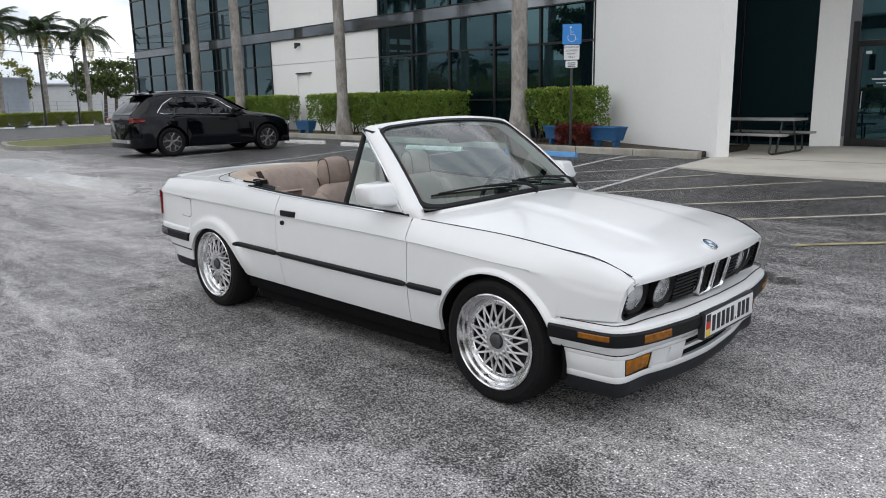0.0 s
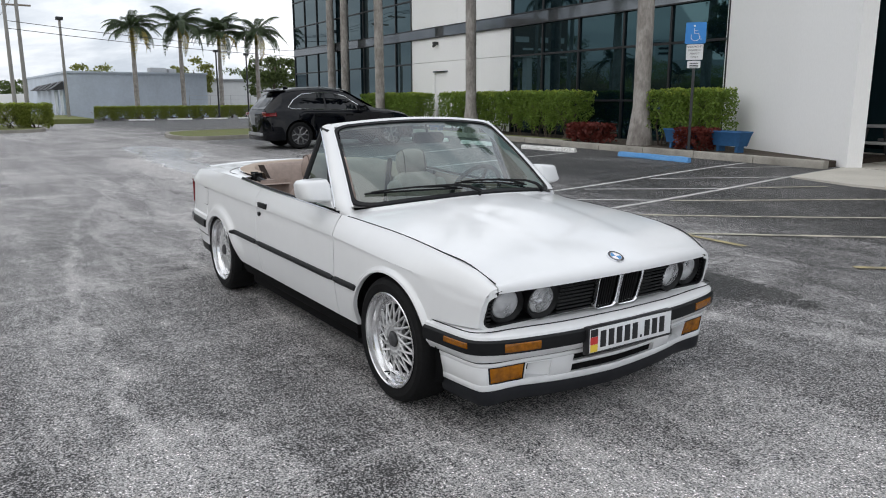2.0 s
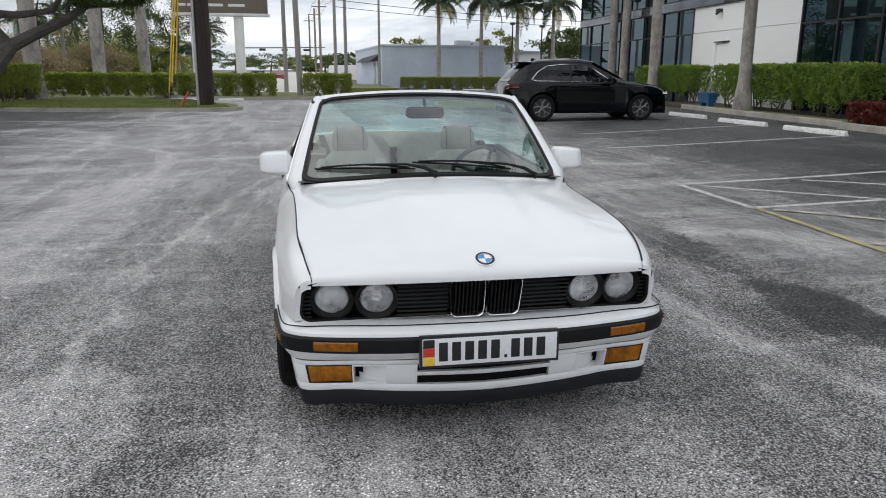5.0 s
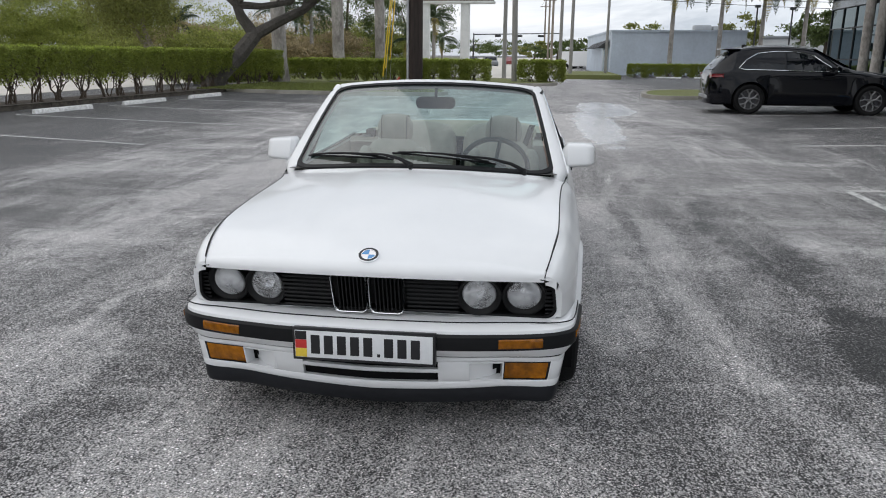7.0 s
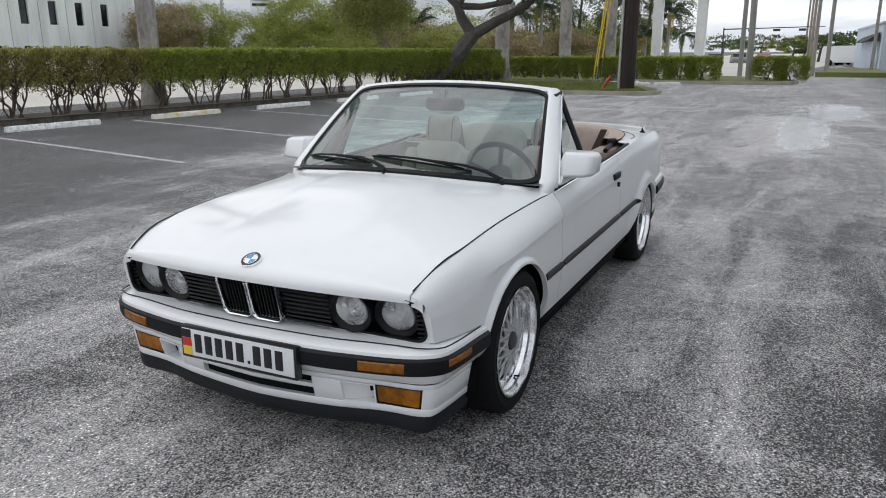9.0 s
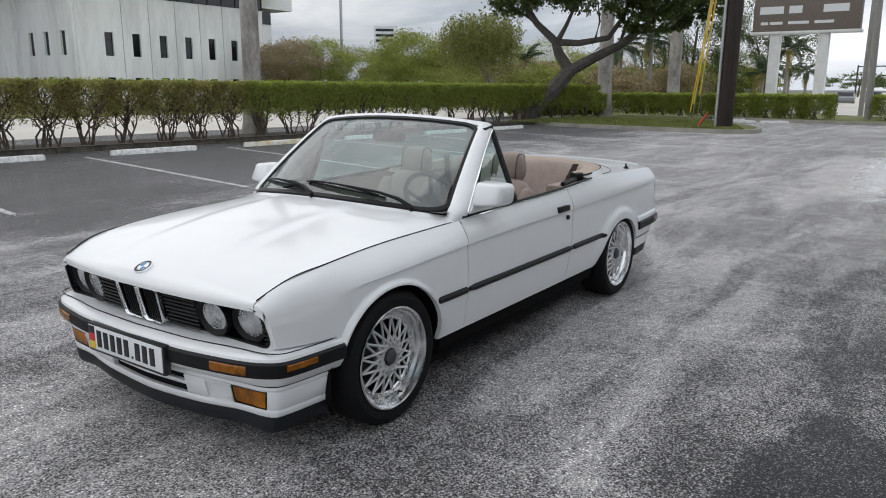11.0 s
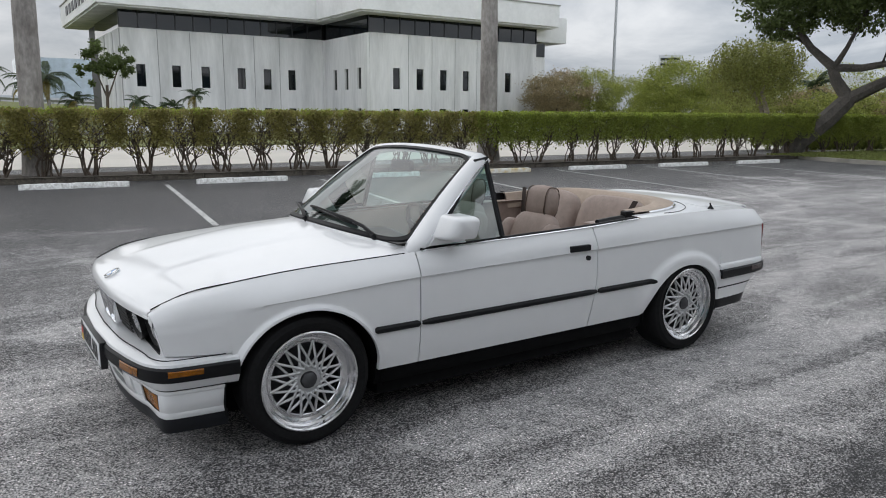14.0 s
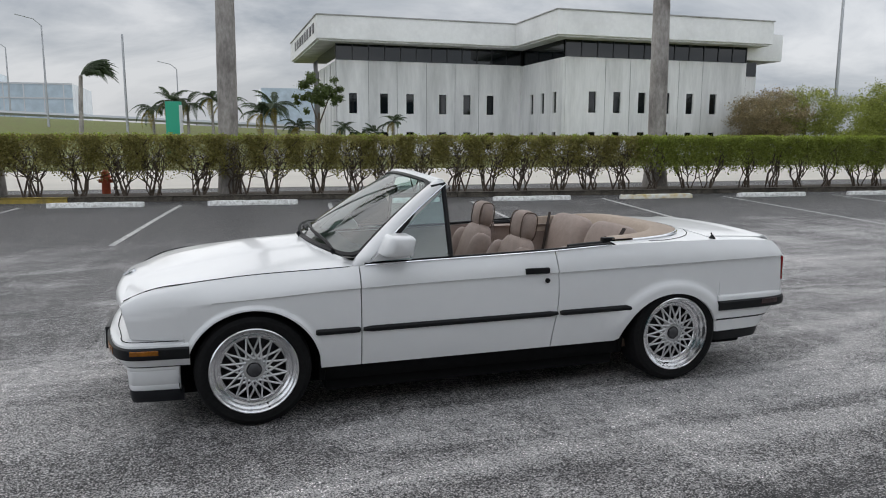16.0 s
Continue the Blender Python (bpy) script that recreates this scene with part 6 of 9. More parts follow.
lathe(sw, [(0.001, 0.02), (0.06, 0.012), (0.07, -0.02), (0.03, -0.06)], 20, "z", m)
rod(sw, m @ Vector((0, 0, -0.03)), m @ Vector((0.02, 0, -0.22)), 0.03)
part("steering_wheel", sw, "dash", car)


def cushion(bm, pts_front, thick, width, y0, roll=0.05, n=10, ribs=0):
    """A padded slab: a profile of (x, z) swept across the width, rounded at its sides."""
    k = len(pts_front)
    rows = []
    for i in range(n + 1):
        t = -1 + 2 * i / n
        sc = math.sqrt(max(0.0, 1 - max(0.0, (abs(t) - 0.72) / 0.28) ** 2)) if abs(t) > 0.72 else 1.0
        sc = max(sc, 0.12)
        ring_ = []
        cx, cz = sum(p[0] for p in pts_front) / k, sum(p[1] for p in pts_front) / k
        for x, z in pts_front:
            ring_.append(bm.verts.new((cx + (x - cx) * (0.72 + 0.28 * sc) , y0 + t * width / 2, cz + (z - cz) * (0.90 + 0.10 * sc))))
        rows.append(ring_)
    for a, b in zip(rows, rows[1:]):
        for j in range(k):
            bm.faces.new((a[j], a[(j + 1) % k], b[(j + 1) % k], b[j]))
    bm.faces.new(rows[0])
    bm.faces.new(rows[-1])
    return bm


def pad(cx, cz, lx, lz, lean, r=0.4, n=20):
    """Rounded outline in the x-z plane, leaning back by some degrees."""
    o = rounded(lx, lz, min(lx, lz) * r, 4)
    c, s = math.cos(radians(lean)), math.sin(radians(lean))
    return [(cx + x * c - z * s, cz + x * s + z * c) for x, z in o]


def pillow(cx, cy, cz, lx, ly, lz, lean, e1=0.55, e2=0.6, taper=0.0, n=22):
    """A stuffed form: half sizes lx, ly, lz, leaning back, narrower towards its top by taper."""
    bm = BM()
    c, s = math.cos(radians(lean)), math.sin(radians(lean))
    pw = lambda v, e: math.copysign(abs(v) ** e, v)
    rows = []
    for i in range(n // 2 + 1):
        a = -math.pi / 2 + math.pi * i / (n // 2)
        row = []
        for j in range(n):
            b = 2 * math.pi * j / n
            z = lz * pw(math.sin(a), e1)
            k = 1 - taper * (z / lz + 1) / 2
            x = lx * pw(math.cos(a), e1) * pw(math.cos(b), e2)
            y = ly * k * pw(math.cos(a), e1) * pw(math.sin(b), e2)
            row.append(bm.verts.new((cx + x * c - z * s, cy + y, cz + x * s + z * c)))
        rows.append(row)
    for r, q in zip(rows, rows[1:]):
        for j in range(n):
            bm.faces.new((r[j], r[(j + 1) % n], q[(j + 1) % n], q[j]))
    bmesh.ops.remove_doubles(bm, verts=bm.verts, dist=0.0005)
    return bm


for y in (0.365, -0.365):
    seat = part("front_seat", pillow(-1.27, y, 0.415, 0.27, 0.25, 0.085, -8), "leather", car, "tan leather front seat", sharp=60)
    part("backrest", pillow(-1.590, y, 0.630, 0.070, 0.225, 0.285, 20, 0.5, 0.6, 0.16), "leather", seat, sharp=60)
    for dy in (-0.19, 0.19):
        part("bolster", pillow(-1.563, y + dy * 0.98, 0.625, 0.085, 0.055, 0.235, 20, 0.6, 0.8), "leather", seat, sharp=60)
    for dy in (-0.10, -0.035, 0.035, 0.10):
        bm = tube(BM(), [(-1.520 - 0.16 * t, y + dy * (1 - 0.1 * t), 0.52 + 0.34 * t) for t in (0, 0.25, 0.5, 0.75, 1.0)], [0.006, 0.016, 0.018, 0.016, 0.006], 6)
        part("seat_rib", bm, "leather", seat, sharp=60)
    part("headrest", pillow(-1.700, y, 0.962, 0.056, 0.125, 0.100, 10, 0.72, 0.66, 0.08), "leather", seat, sharp=60)
    for dy in (0.085, -0.085):
        o = [(0.0565 * math.cos(radians(a)), 0.0925 * math.sin(radians(a))) for a in range(0, 360, 15)]
        c, s_ = math.cos(radians(10)), math.sin(radians(10))
        pts = [(-1.700 + 0.95 * math.copysign(abs(px_ / 0.0565) ** 0.62, px_) * 0.0565 * c - 0.96 * math.copysign(abs(pz_ / 0.0925) ** 0.62, pz_) * 0.0925 * s_,
                y + dy, 0.962 + 0.95 * math.copysign(abs(px_ / 0.0565) ** 0.62, px_) * 0.0565 * s_ + 0.96 * math.copysign(abs(pz_ / 0.0925) ** 0.62, pz_) * 0.0925 * c) for px_, pz_ in o]
        part("headrest_piping", tube(BM(), pts, 0.004, 5, closed=True), "leather_dark", seat)
    for dy in (-0.06, 0.06):
        bm = rod(BM(), (-1.680, y + dy, 0.84), (-1.695, y + dy, 0.90), 0.007)
        part("headrest_post", bm, "chrome", seat)
# rear bench
bm = cushion(BM(), pad(-2.02, 0.46, 0.46, 0.16, -6), 0.1, 1.06, 0.0)
rs = part("rear_seat", bm, "leather", car, "tan leather rear bench", sharp=50)
for y in (-0.30, 0.30):
    part("backrest", pillow(-2.335, y, 0.712, 0.085, 0.275, 0.245, 18, 0.5, 0.55), "leather", rs, sharp=60)
    for i in range(5):
        yy = y - 0.16 + 0.08 * i
        bm = tube(BM(), [(-2.200 - 0.155 * t, yy, 0.537 + 0.36 * t) for t in (0, 0.3, 0.6, 0.9)], [0.006, 0.018, 0.018, 0.006], 6)
        part("seat_rib", bm, "leather", rs)
for s in (1, -1):
    bm = BM()
    box(bm, -2.36, -1.85, s * 0.55, s * 0.69, 0.30, 0.855, 0.03)
    part("side_trim", bm, "leather", car)
    bm = BM()
    box(bm, -2.185, -2.105, s * 0.618, s * 0.662, 0.85, 0.906, 0.006)
    tube(bm, [(-2.13, s * 0.64, 0.870), (-2.0, s * 0.655, 0.868), (-1.86, s * 0.67, 0.862)], 0.016, 6)
    part("belt_guide", bm, "black_trim", car)
    bm = BM()
    sheet(bm, lambda u, v, s=s: Vector((-2.195 - 0.125 * u, s * (0.40 + 0.12 * u + 0.045 * v), 0.60 + 0.345 * u)), 6, 2)
    part("seat_belt", bm, "belt", rs, "dark brown seat belt")

# underbody and wheel housings
for name, x0, x1, w, z0, z1 in (("underbody", -3.25, 0.46, 0.55, 0.13, 0.50), ("floor_pan", -2.17, -0.38, 0.70, 0.118, 0.30), ("boot_floor", -3.26, -2.92, 0.66, 0.27, 0.72), ("engine_bay", -0.40, 0.56, 0.60, 0.30, 0.66)):
    part(name, box(BM(), x0, x1, -w, w, z0, z1, 0.03), "underbody", car)
for s in (1, -1):
    for cx, hw in ((0.0, 0.375), (AXLE2 + 0.03, 0.355)):
        bm = BM()
        def housing(u, v):
            a = radians(-12 + 204 * u)
            return Vector((cx + hw * math.cos(a), s * (0.775 - 0.28 * v), 0.28 + (hw + (0.0 if cx > -1 else -0.03)) * math.sin(a)))
        sheet(bm, housing, 20, 2)
        part("wheel_housing", bm, "underbody", car)

# wheels: deep polished lip, woven spokes, low tyre
def wheel_parts(face_y, s, at):
    R, RIM = 0.303, 0.2275
    w = new("wheel")
    w.parent = car
    w.matrix_basis = Matrix.Translation((at, 0, 0.303)) @ pose(0, 0, 0, 0, 12 * at, 0)
    f = lambda y: s * y
    bm = BM()
    lathe(bm, [(RIM - 0.004, f(face_y - 0.012)), (RIM + 0.012, f(face_y + 0.002)), (RIM + 0.040, f(face_y + 0.006)), (R - 0.014, f(face_y - 0.006)), (R - 0.003, f(face_y - 0.028)), (R, f(face_y - 0.06)),
               (R, f(face_y - 0.15)), (R - 0.004, f(face_y - 0.185)), (R - 0.02, f(face_y - 0.205)), (RIM, f(face_y - 0.205))], 64)
    part("tyre", bm, "tyre", w, "low black tyre", sharp=30)
    bm = BM()
    lathe(bm, [(RIM + 0.001, f(face_y - 0.014)), (RIM + 0.002, f(face_y + 0.002)), (RIM - 0.004, f(face_y + 0.005)), (RIM - 0.010, f(face_y + 0.001)), (RIM - 0.014, f(face_y - 0.020)), (RIM - 0.024, f(face_y - 0.026)),
               (RIM - 0.030, f(face_y - 0.044)), (0.186, f(face_y - 0.050)), (0.184, f(face_y - 0.046)), (0.170, f(face_y - 0.046)), (0.166, f(face_y - 0.050)), (0.164, f(face_y - 0.075))], 72)
    part("rim", bm, "rim", w, "polished deep-dish rim lip", sharp=40)
    bm = BM()
    lathe(bm, [(0.164, f(face_y - 0.060)), (0.185, f(face_y - 0.12)), (0.185, f(face_y - 0.19)), (0.02, f(face_y - 0.19))], 40)
    part("barrel", bm, "barrel", w)
    bm = BM()
    N = 16
    for i in range(N):
        for sg in (1, -1):
            a0, a1 = 2 * math.pi * i / N, 2 * math.pi * (i + sg * 1.5) / N
            p0, p1 = Vector((0.058 * math.cos(a0), 0, 0.058 * math.sin(a0))), Vector((0.173 * math.cos(a1), 0, 0.173 * math.sin(a1)))
            pts = []
            for t in (0.0, 0.3, 0.6, 0.85, 1.0):
                q = p0 + (p1 - p0) * t
                pts.append(q + Vector((0, f(face_y - 0.026 - 0.022 * t**1.6 - (0.0015 if sg > 0 else 0)), 0)))
            tube(bm, pts, [0.0082, 0.0068, 0.0060, 0.0060, 0.0074], 6)
    lathe(bm, [(0.072, f(face_y - 0.060)), (0.070, f(face_y - 0.034)), (0.060, f(face_y - 0.027)), (0.040, f(face_y - 0.027))], 32)
    part("spokes", bm, "spoke", w, "silver woven mesh spokes", sharp=50)
    bm = BM()
    lathe(bm, [(0.040, f(face_y - 0.045)), (0.038, f(face_y - 0.018)), (0.030, f(face_y - 0.013)), (0.001, f(face_y - 0.012))], 6)
    part("centre_cap", bm, "barrel", w, "dark hub cap")
    for i in range(30):
        a = 2 * math.pi * i / 30
        c = Vector((0.178 * math.cos(a), f(face_y - 0.046), 0.178 * math.sin(a)))
        part("rim_bolt", rod(BM(), c - Vector((0, f(0.004), 0)), c + Vector((0, f(0.004), 0)), 0.0036, n=6), "rim", w)
    bm = rod(BM(), (0.195 * math.cos(-1.9), f(face_y - 0.036), 0.195 * math.sin(-1.9)), (0.19 * math.cos(-1.9), f(face_y - 0.010), 0.19 * math.sin(-1.9)), 0.004, n=6)
    part("valve", bm, "black_trim", w)


for s in (1, -1):
    wheel_parts(0.800, s, 0.0)
    wheel_parts(0.800, s, AXLE2)


# ---- the parked black SUV: x forward from its rear axle ----
def road_wheel(parent, x, y, r, rim_r, w, side, spokes=5, mat="suv_spoke"):
    wh = new("wheel")
    wh.parent = parent
    wh.matrix_basis = Matrix.Translation((x, y, r))
    f = lambda v: side * v
    bm = BM()
    lathe(bm, [(rim_r - 0.01, f(-0.01)), (rim_r + 0.01, f(0.0)), (r - 0.05, f(0.012)), (r - 0.012, f(-0.004)), (r, f(-0.04)), (r, f(-w + 0.04)), (r - 0.02, f(-w)), (rim_r, f(-w))], 48)
    part("tyre", bm, "tyre", wh, "black tyre")
    bm = BM()
    lathe(bm, [(rim_r, f(-0.005)), (rim_r - 0.015, f(-0.008)), (rim_r - 0.022, f(-0.04)), (rim_r - 0.03, f(-0.12)), (0.02, f(-0.12))], 40)
    part("rim", bm, "barrel", wh)
    bm = BM()
    for i in range(spokes):
        a = 2 * math.pi * i / spokes + 0.3
        p = lambda rr, da, dy: Vector((rr * math.cos(a + da), f(dy), rr * math.sin(a + da)))
        tube(bm, [p(0.03, 0, -0.03), p(rim_r * 0.5, 0, -0.022)], [0.026, 0.02], 6)
        for sg in (1, -1):
            tube(bm, [p(rim_r * 0.48, 0, -0.022), p(rim_r * 0.78, sg * 0.26, -0.018), p(rim_r - 0.008, sg * 0.30, -0.014)], [0.018, 0.015, 0.016], 6)
    lathe(bm, [(0.055, f(-0.05)), (0.055, f(-0.02)), (0.001, f(-0.016))], 20)
    part("spokes", bm, mat, wh, "silver forked spokes")


def interp_body(stations, x):
    return [curve_at([(s[0], s[1][i]) for s in stations], x) for i in range(len(stations[0][1]))]


def suv(at, turn):
    c = thing("suv_car", "black SUV with chrome window trim parked facing the office", "car", at, turn)
    # x: half width, belt height, roof height, half width at roof
    st = [(-0.97, (0.62, 0.88, 0.92, 0.58)), (-0.93, (0.74, 0.95, 1.00, 0.62)), (-0.84, (0.84, 1.02, 1.14, 0.62)), (-0.62, (0.90, 1.04, 1.38, 0.60)), (-0.35, (0.93, 1.05, 1.57, 0.60)), (0.1, (0.95, 1.05, 1.645, 0.62)),
          (0.7, (0.95, 1.04, 1.665, 0.63)), (1.3, (0.95, 1.03, 1.625, 0.62)), (1.75, (0.95, 1.03, 1.49, 0.61)), (2.15, (0.95, 1.03, 1.24, 0.66)), (2.42, (0.945, 1.02, 1.10, 0.76)), (2.8, (0.94, 0.99, 1.06, 0.72)), (3.25, (0.90, 0.92, 0.99, 0.64)), (3.52, (0.82, 0.82, 0.90, 0.54)), (3.66, (0.70, 0.70, 0.76, 0.45)), (3.73, (0.55, 0.60, 0.64, 0.35))]
    base = lambda x: max([0.24] + [0.345 + math.sqrt(max(0.0, 0.425**2 - (x - cx) ** 2)) if abs(x - cx) < 0.425 else 0.24 for cx in (0.0, 2.82)])
    xs_ = sorted(set([round(-0.97 + 4.70 * i / 70, 3) for i in range(71)] + [round(cx + 0.425 * math.cos(radians(a)), 3) for cx in (0, 2.82) for a in range(0, 181, 9)]))
    for side in (1, -1):
        bm = BM()
        rows = []
        for x in xs_:
            w, zb, zr, wr = interp_body(st, x)
            z0 = base(x)
            ar = 0.018 * max(math.exp(-((math.hypot(x - cx, z0 - 0.345) - 0.425) / 0.05) ** 2) if abs(x - cx) < 0.45 else 0 for cx in (0.0, 2.82))
            prof = [(w - 0.05 + ar, z0), (w - 0.01 + ar, z0 + 0.03), (w + 0.0, z0 + (zb - z0) * 0.35), (w - 0.015, z0 + (zb - z0) * 0.7), (w - 0.02, zb - 0.08), (w - 0.045, zb - 0.01), (w - 0.06, zb),
                    (w - 0.06 + (wr - w + 0.06) * 0.5, zb + (zr - zb) * 0.5), (wr, zb + (zr - zb) * 0.86), (wr - 0.06, zb + (zr - zb) * 0.96), (wr * 0.6, zr), (0.0, zr + 0.012)]
            rows.append([bm.verts.new((x, side * y, z)) for y, z in prof])
        for a, b in zip(rows, rows[1:]):
            for j in range(len(a) - 1):
                bm.faces.new((a[j], b[j], b[j + 1], a[j + 1]))
        bm.faces.new(rows[0] + [bm.verts.new((-0.97, 0, 0.24))])
        part("body_side", bm, "suv_paint", c, sharp=40)

        def on_glass(x, f, out=0.006):
            w, zb, zr, wr = interp_body(st, x)
            y = (w - 0.06) + (wr - w + 0.06) * f * 1.0
            return Vector((x, side * (y + out), zb + (zr - zb) * f * 0.93))
        outline = [(-0.30, 0.15), (-0.12, 0.52), (0.15, 0.78), (0.6, 0.84), (1.1, 0.84), (1.45, 0.76), (1.80, 0.42), (2.02, 0.10), (1.6, 0.06), (1.0, 0.06), (0.3, 0.06), (-0.15, 0.07)]
        dense = []
        for i in range(len(outline)):
            a, b = outline[i], outline[(i + 1) % len(outline)]
            dense += [(a[0] + (b[0] - a[0]) * t, a[1] + (b[1] - a[1]) * t) for t in (0, 0.33, 0.66)]
        bm = BM()
        vs = [bm.verts.new(on_glass(x, f)) for x, f in dense]
        bm.faces.new(vs)
        bmesh.ops.triangulate(bm, faces=bm.faces)
        part("side_window", bm, "window_dark", c, "dark tinted side glass", sharp=0)
        bm = tube(BM(), [on_glass(x, f, 0.010) for x, f in dense], 0.011, 6, closed=True)
        part("window_trim", bm, "chrome", c, "chrome window surround")
        bm = tube(BM(), [on_glass(0.80, f, 0.012) for f in (0.07, 0.4, 0.82)], 0.028, 6, flat=0.5)
        part("door_pillar", bm, "suv_paint", c)
        bm = BM()
        box(bm, 1.72, 1.92, side * 0.96, side * 1.10, 1.03, 1.16, 0.03)
        part("door_mirror", bm, "suv_paint", c)
        bm = BM()
        box(bm, -0.95, -0.66, side * 0.60, side * 0.895, 0.90, 0.985, 0.02)
        part("tail_lamp", bm, "red_lens", c, "red tail lamp")
        bm = BM()
        box(bm, 3.36, 3.62, side * 0.60, side * 0.80, 0.74, 0.82, 0.02)
        part("headlamp", bm, "lamp_bowl", c, "slim headlamp")
        for x in (0.55, 1.50):
            bm = BM()
            box(bm, x - 0.10, x + 0.10, side * 0.930, side * 0.955, 0.90, 0.93, 0.006)
            part("door_handle", bm, "suv_paint", c)
        bm = tube(BM(), [(-0.2 + 0.13 * i, side * (0.605 - 0.0 * i), curve_at([(s[0], s[1][2]) for s in st], -0.2 + 0.13 * i) + 0.012) for i in range(14)], 0.014, 6)
        part("roof_rail", bm, "metal", c, "silver roof rail")
        for x in (0.0, 2.82):
            road_wheel(c, x, side * 0.925, 0.370, 0.255, 0.25, side)
            bm = BM()
            sheet(bm, lambda u, v: Vector((x + 0.43 * math.cos(math.pi * u), side * (0.90 - 0.3 * v), 0.345 + 0.43 * math.sin(math.pi * u))), 16, 1)
            part("wheel_housing", bm, "underbody", c)
        bm = rod(BM(), (-0.99, side * 0.52, 0.40), (-0.85, side * 0.52, 0.40), 0.05, n=16)
        part("exhaust_tip", bm, "chrome", c)
    bm = BM()
    box(bm, -0.85, 3.60, -0.80, 0.80, 0.22, 0.62)
    part("underbody", bm, "underbody", c)
    bm = BM()
    sheet(bm, lambda u, v: Vector((-0.885 + 0.32 * u - 0.012, (2 * v - 1) * (0.60 - 0.02 * u), 1.08 + 0.34 * u)), 3, 4)
    part("rear_window", bm, "window_dark", c, "dark rear window", sharp=0)
    bm = BM()
    box(bm, -0.62, -0.25, -0.58, 0.58, 1.555, 1.595, 0.015)
    part("roof_spoiler", bm, "suv_paint", c)
    bm = BM()
    box(bm, -0.985, -0.90, -0.62, 0.62, 0.36, 0.45, 0.02)
    part("rear_diffuser", bm, "metal", c, "grey rear diffuser")
    bm = BM()
    box(bm, -0.965, -0.945, -0.15, 0.15, 0.70, 0.82, 0.004)
    part("licence_plate", bm, "plate", c, "pale licence plate")
    bm = BM()
    sheet(bm, lambda u, v: Vector((1.50 + 0.86 * u, (2 * v - 1) * (0.585 + 0.10 * u), 1.585 - 0.46 * u + 0.012)), 4, 6)
    part("windscreen", bm, "window_dark", c, "dark windscreen", sharp=0)
    bm = BM()
    prism(bm, [(0.0, 0.0), (0.20, 0.0), (0.06, 0.075), (0.0, 0.06)], -0.012, 0.012, Matrix(((1, 0, 0, -0.12), (0, 0, 1, 0), (0, 1, 0, 1.63), (0, 0, 0, 1))))
    part("roof_aerial", bm, "suv_paint", c)
    return c


suv((-19.33, 9.00, ground_z(-19.3, 10)), 88.0)


def far_car(kind, at, turn, mat, label):
    """A small distant vehicle: body, glass band, wheels."""
    c = thing(kind, label, "van" if kind == "van" else "car", at, turn)
    if kind == "van":
        pr = [(0.0, 0.35), (0.0, 1.9), (0.15, 2.25), (3.9, 2.3), (4.35, 2.15), (5.0, 1.35), (5.75, 1.1), (5.9, 0.8), (5.9, 0.35)]
        hw, gl, ax = 1.0, [(4.15, 1.35), (4.45, 2.0), (4.95, 1.40)], (1.1, 4.8)
    else:
        pr = [(0.0, 0.35), (0.0, 0.85), (0.7, 0.98), (1.35, 1.42), (2.7, 1.45), (3.3, 1.0), (4.3, 0.85), (4.5, 0.6), (4.5, 0.35)]
        hw, gl, ax = 0.9, [(0.95, 1.0), (1.45, 1.36), (2.6, 1.38), (3.1, 1.0)], (0.85, 3.55)
    bm = prism(BM(), pr, -hw, hw, Matrix(((1, 0, 0, 0), (0, 0, 1, 0), (0, 1, 0, 0), (0, 0, 0, 1))))
    bmesh.ops.bevel(bm, geom=bm.edges[:], offset=0.05, segments=2, affect="EDGES")
    part("body", bm, mat, c)
    for s in (1, -1):
        bm = prism(BM(), gl, hw - 0.02, hw + 0.012, Matrix(((1, 0, 0, 0), (0, 0, s, 0), (0, 1, 0, 0), (0, 0, 0, 1))))
        part("side_window", bm, "window_dark", c)
        for x in ax:
            bm = rod(BM(), (x, s * (hw - 0.2), 0.34), (x, s * (hw + 0.01), 0.34), 0.34, n=20)
            part("wheel", bm, "tyre", c)
    if kind == "van":
        bm = BM()
        sheet(bm, lambda u, v: Vector((4.42 + 0.56 * u, (2 * v - 1) * 0.85, 2.11 - 0.70 * u)), 1, 1)
    else:
        bm = BM()
        sheet(bm, lambda u, v: Vector((2.76 + 0.54 * u, (2 * v - 1) * 0.75, 1.43 - 0.38 * u)), 1, 1)
    part("windscreen", bm, "window_dark", c)
    return c


far_car("van", (-103.0, 6.2, ground_z(-103, 3) + 0.02), 62, "van_white", "white panel van parked by the street")
far_car("van", (-109.0, 7.6, ground_z(-109, 3) + 0.02), 62, "van_white", "white van parked behind another van")
far_car("sedan_car", (-118.0, -1.5, ground_z(-118, 3) + 0.02), 185, "car_red", "dark red car out on the street")
far_car("sedan_car", (-95.0, -5.5, ground_z(-95, 3) + 0.02), 5, "car_grey", "grey car out on the street")
far_car("sedan_car", (-105.0, -4.0, ground_z(-105, 3) + 0.02), 10, "car_grey", "grey car driving away on the street")


# ---- plants ----
def raw_mesh(name, verts, faces, mat, smooth_=False):
    me = bpy.data.meshes.new(name)
    me.from_pydata([tuple(v) for v in verts], [], [tuple(f) for f in faces])
    me.materials.append(M[mat])
    if smooth_:
        for p in me.polygons:
            p.use_smooth = True
    return me


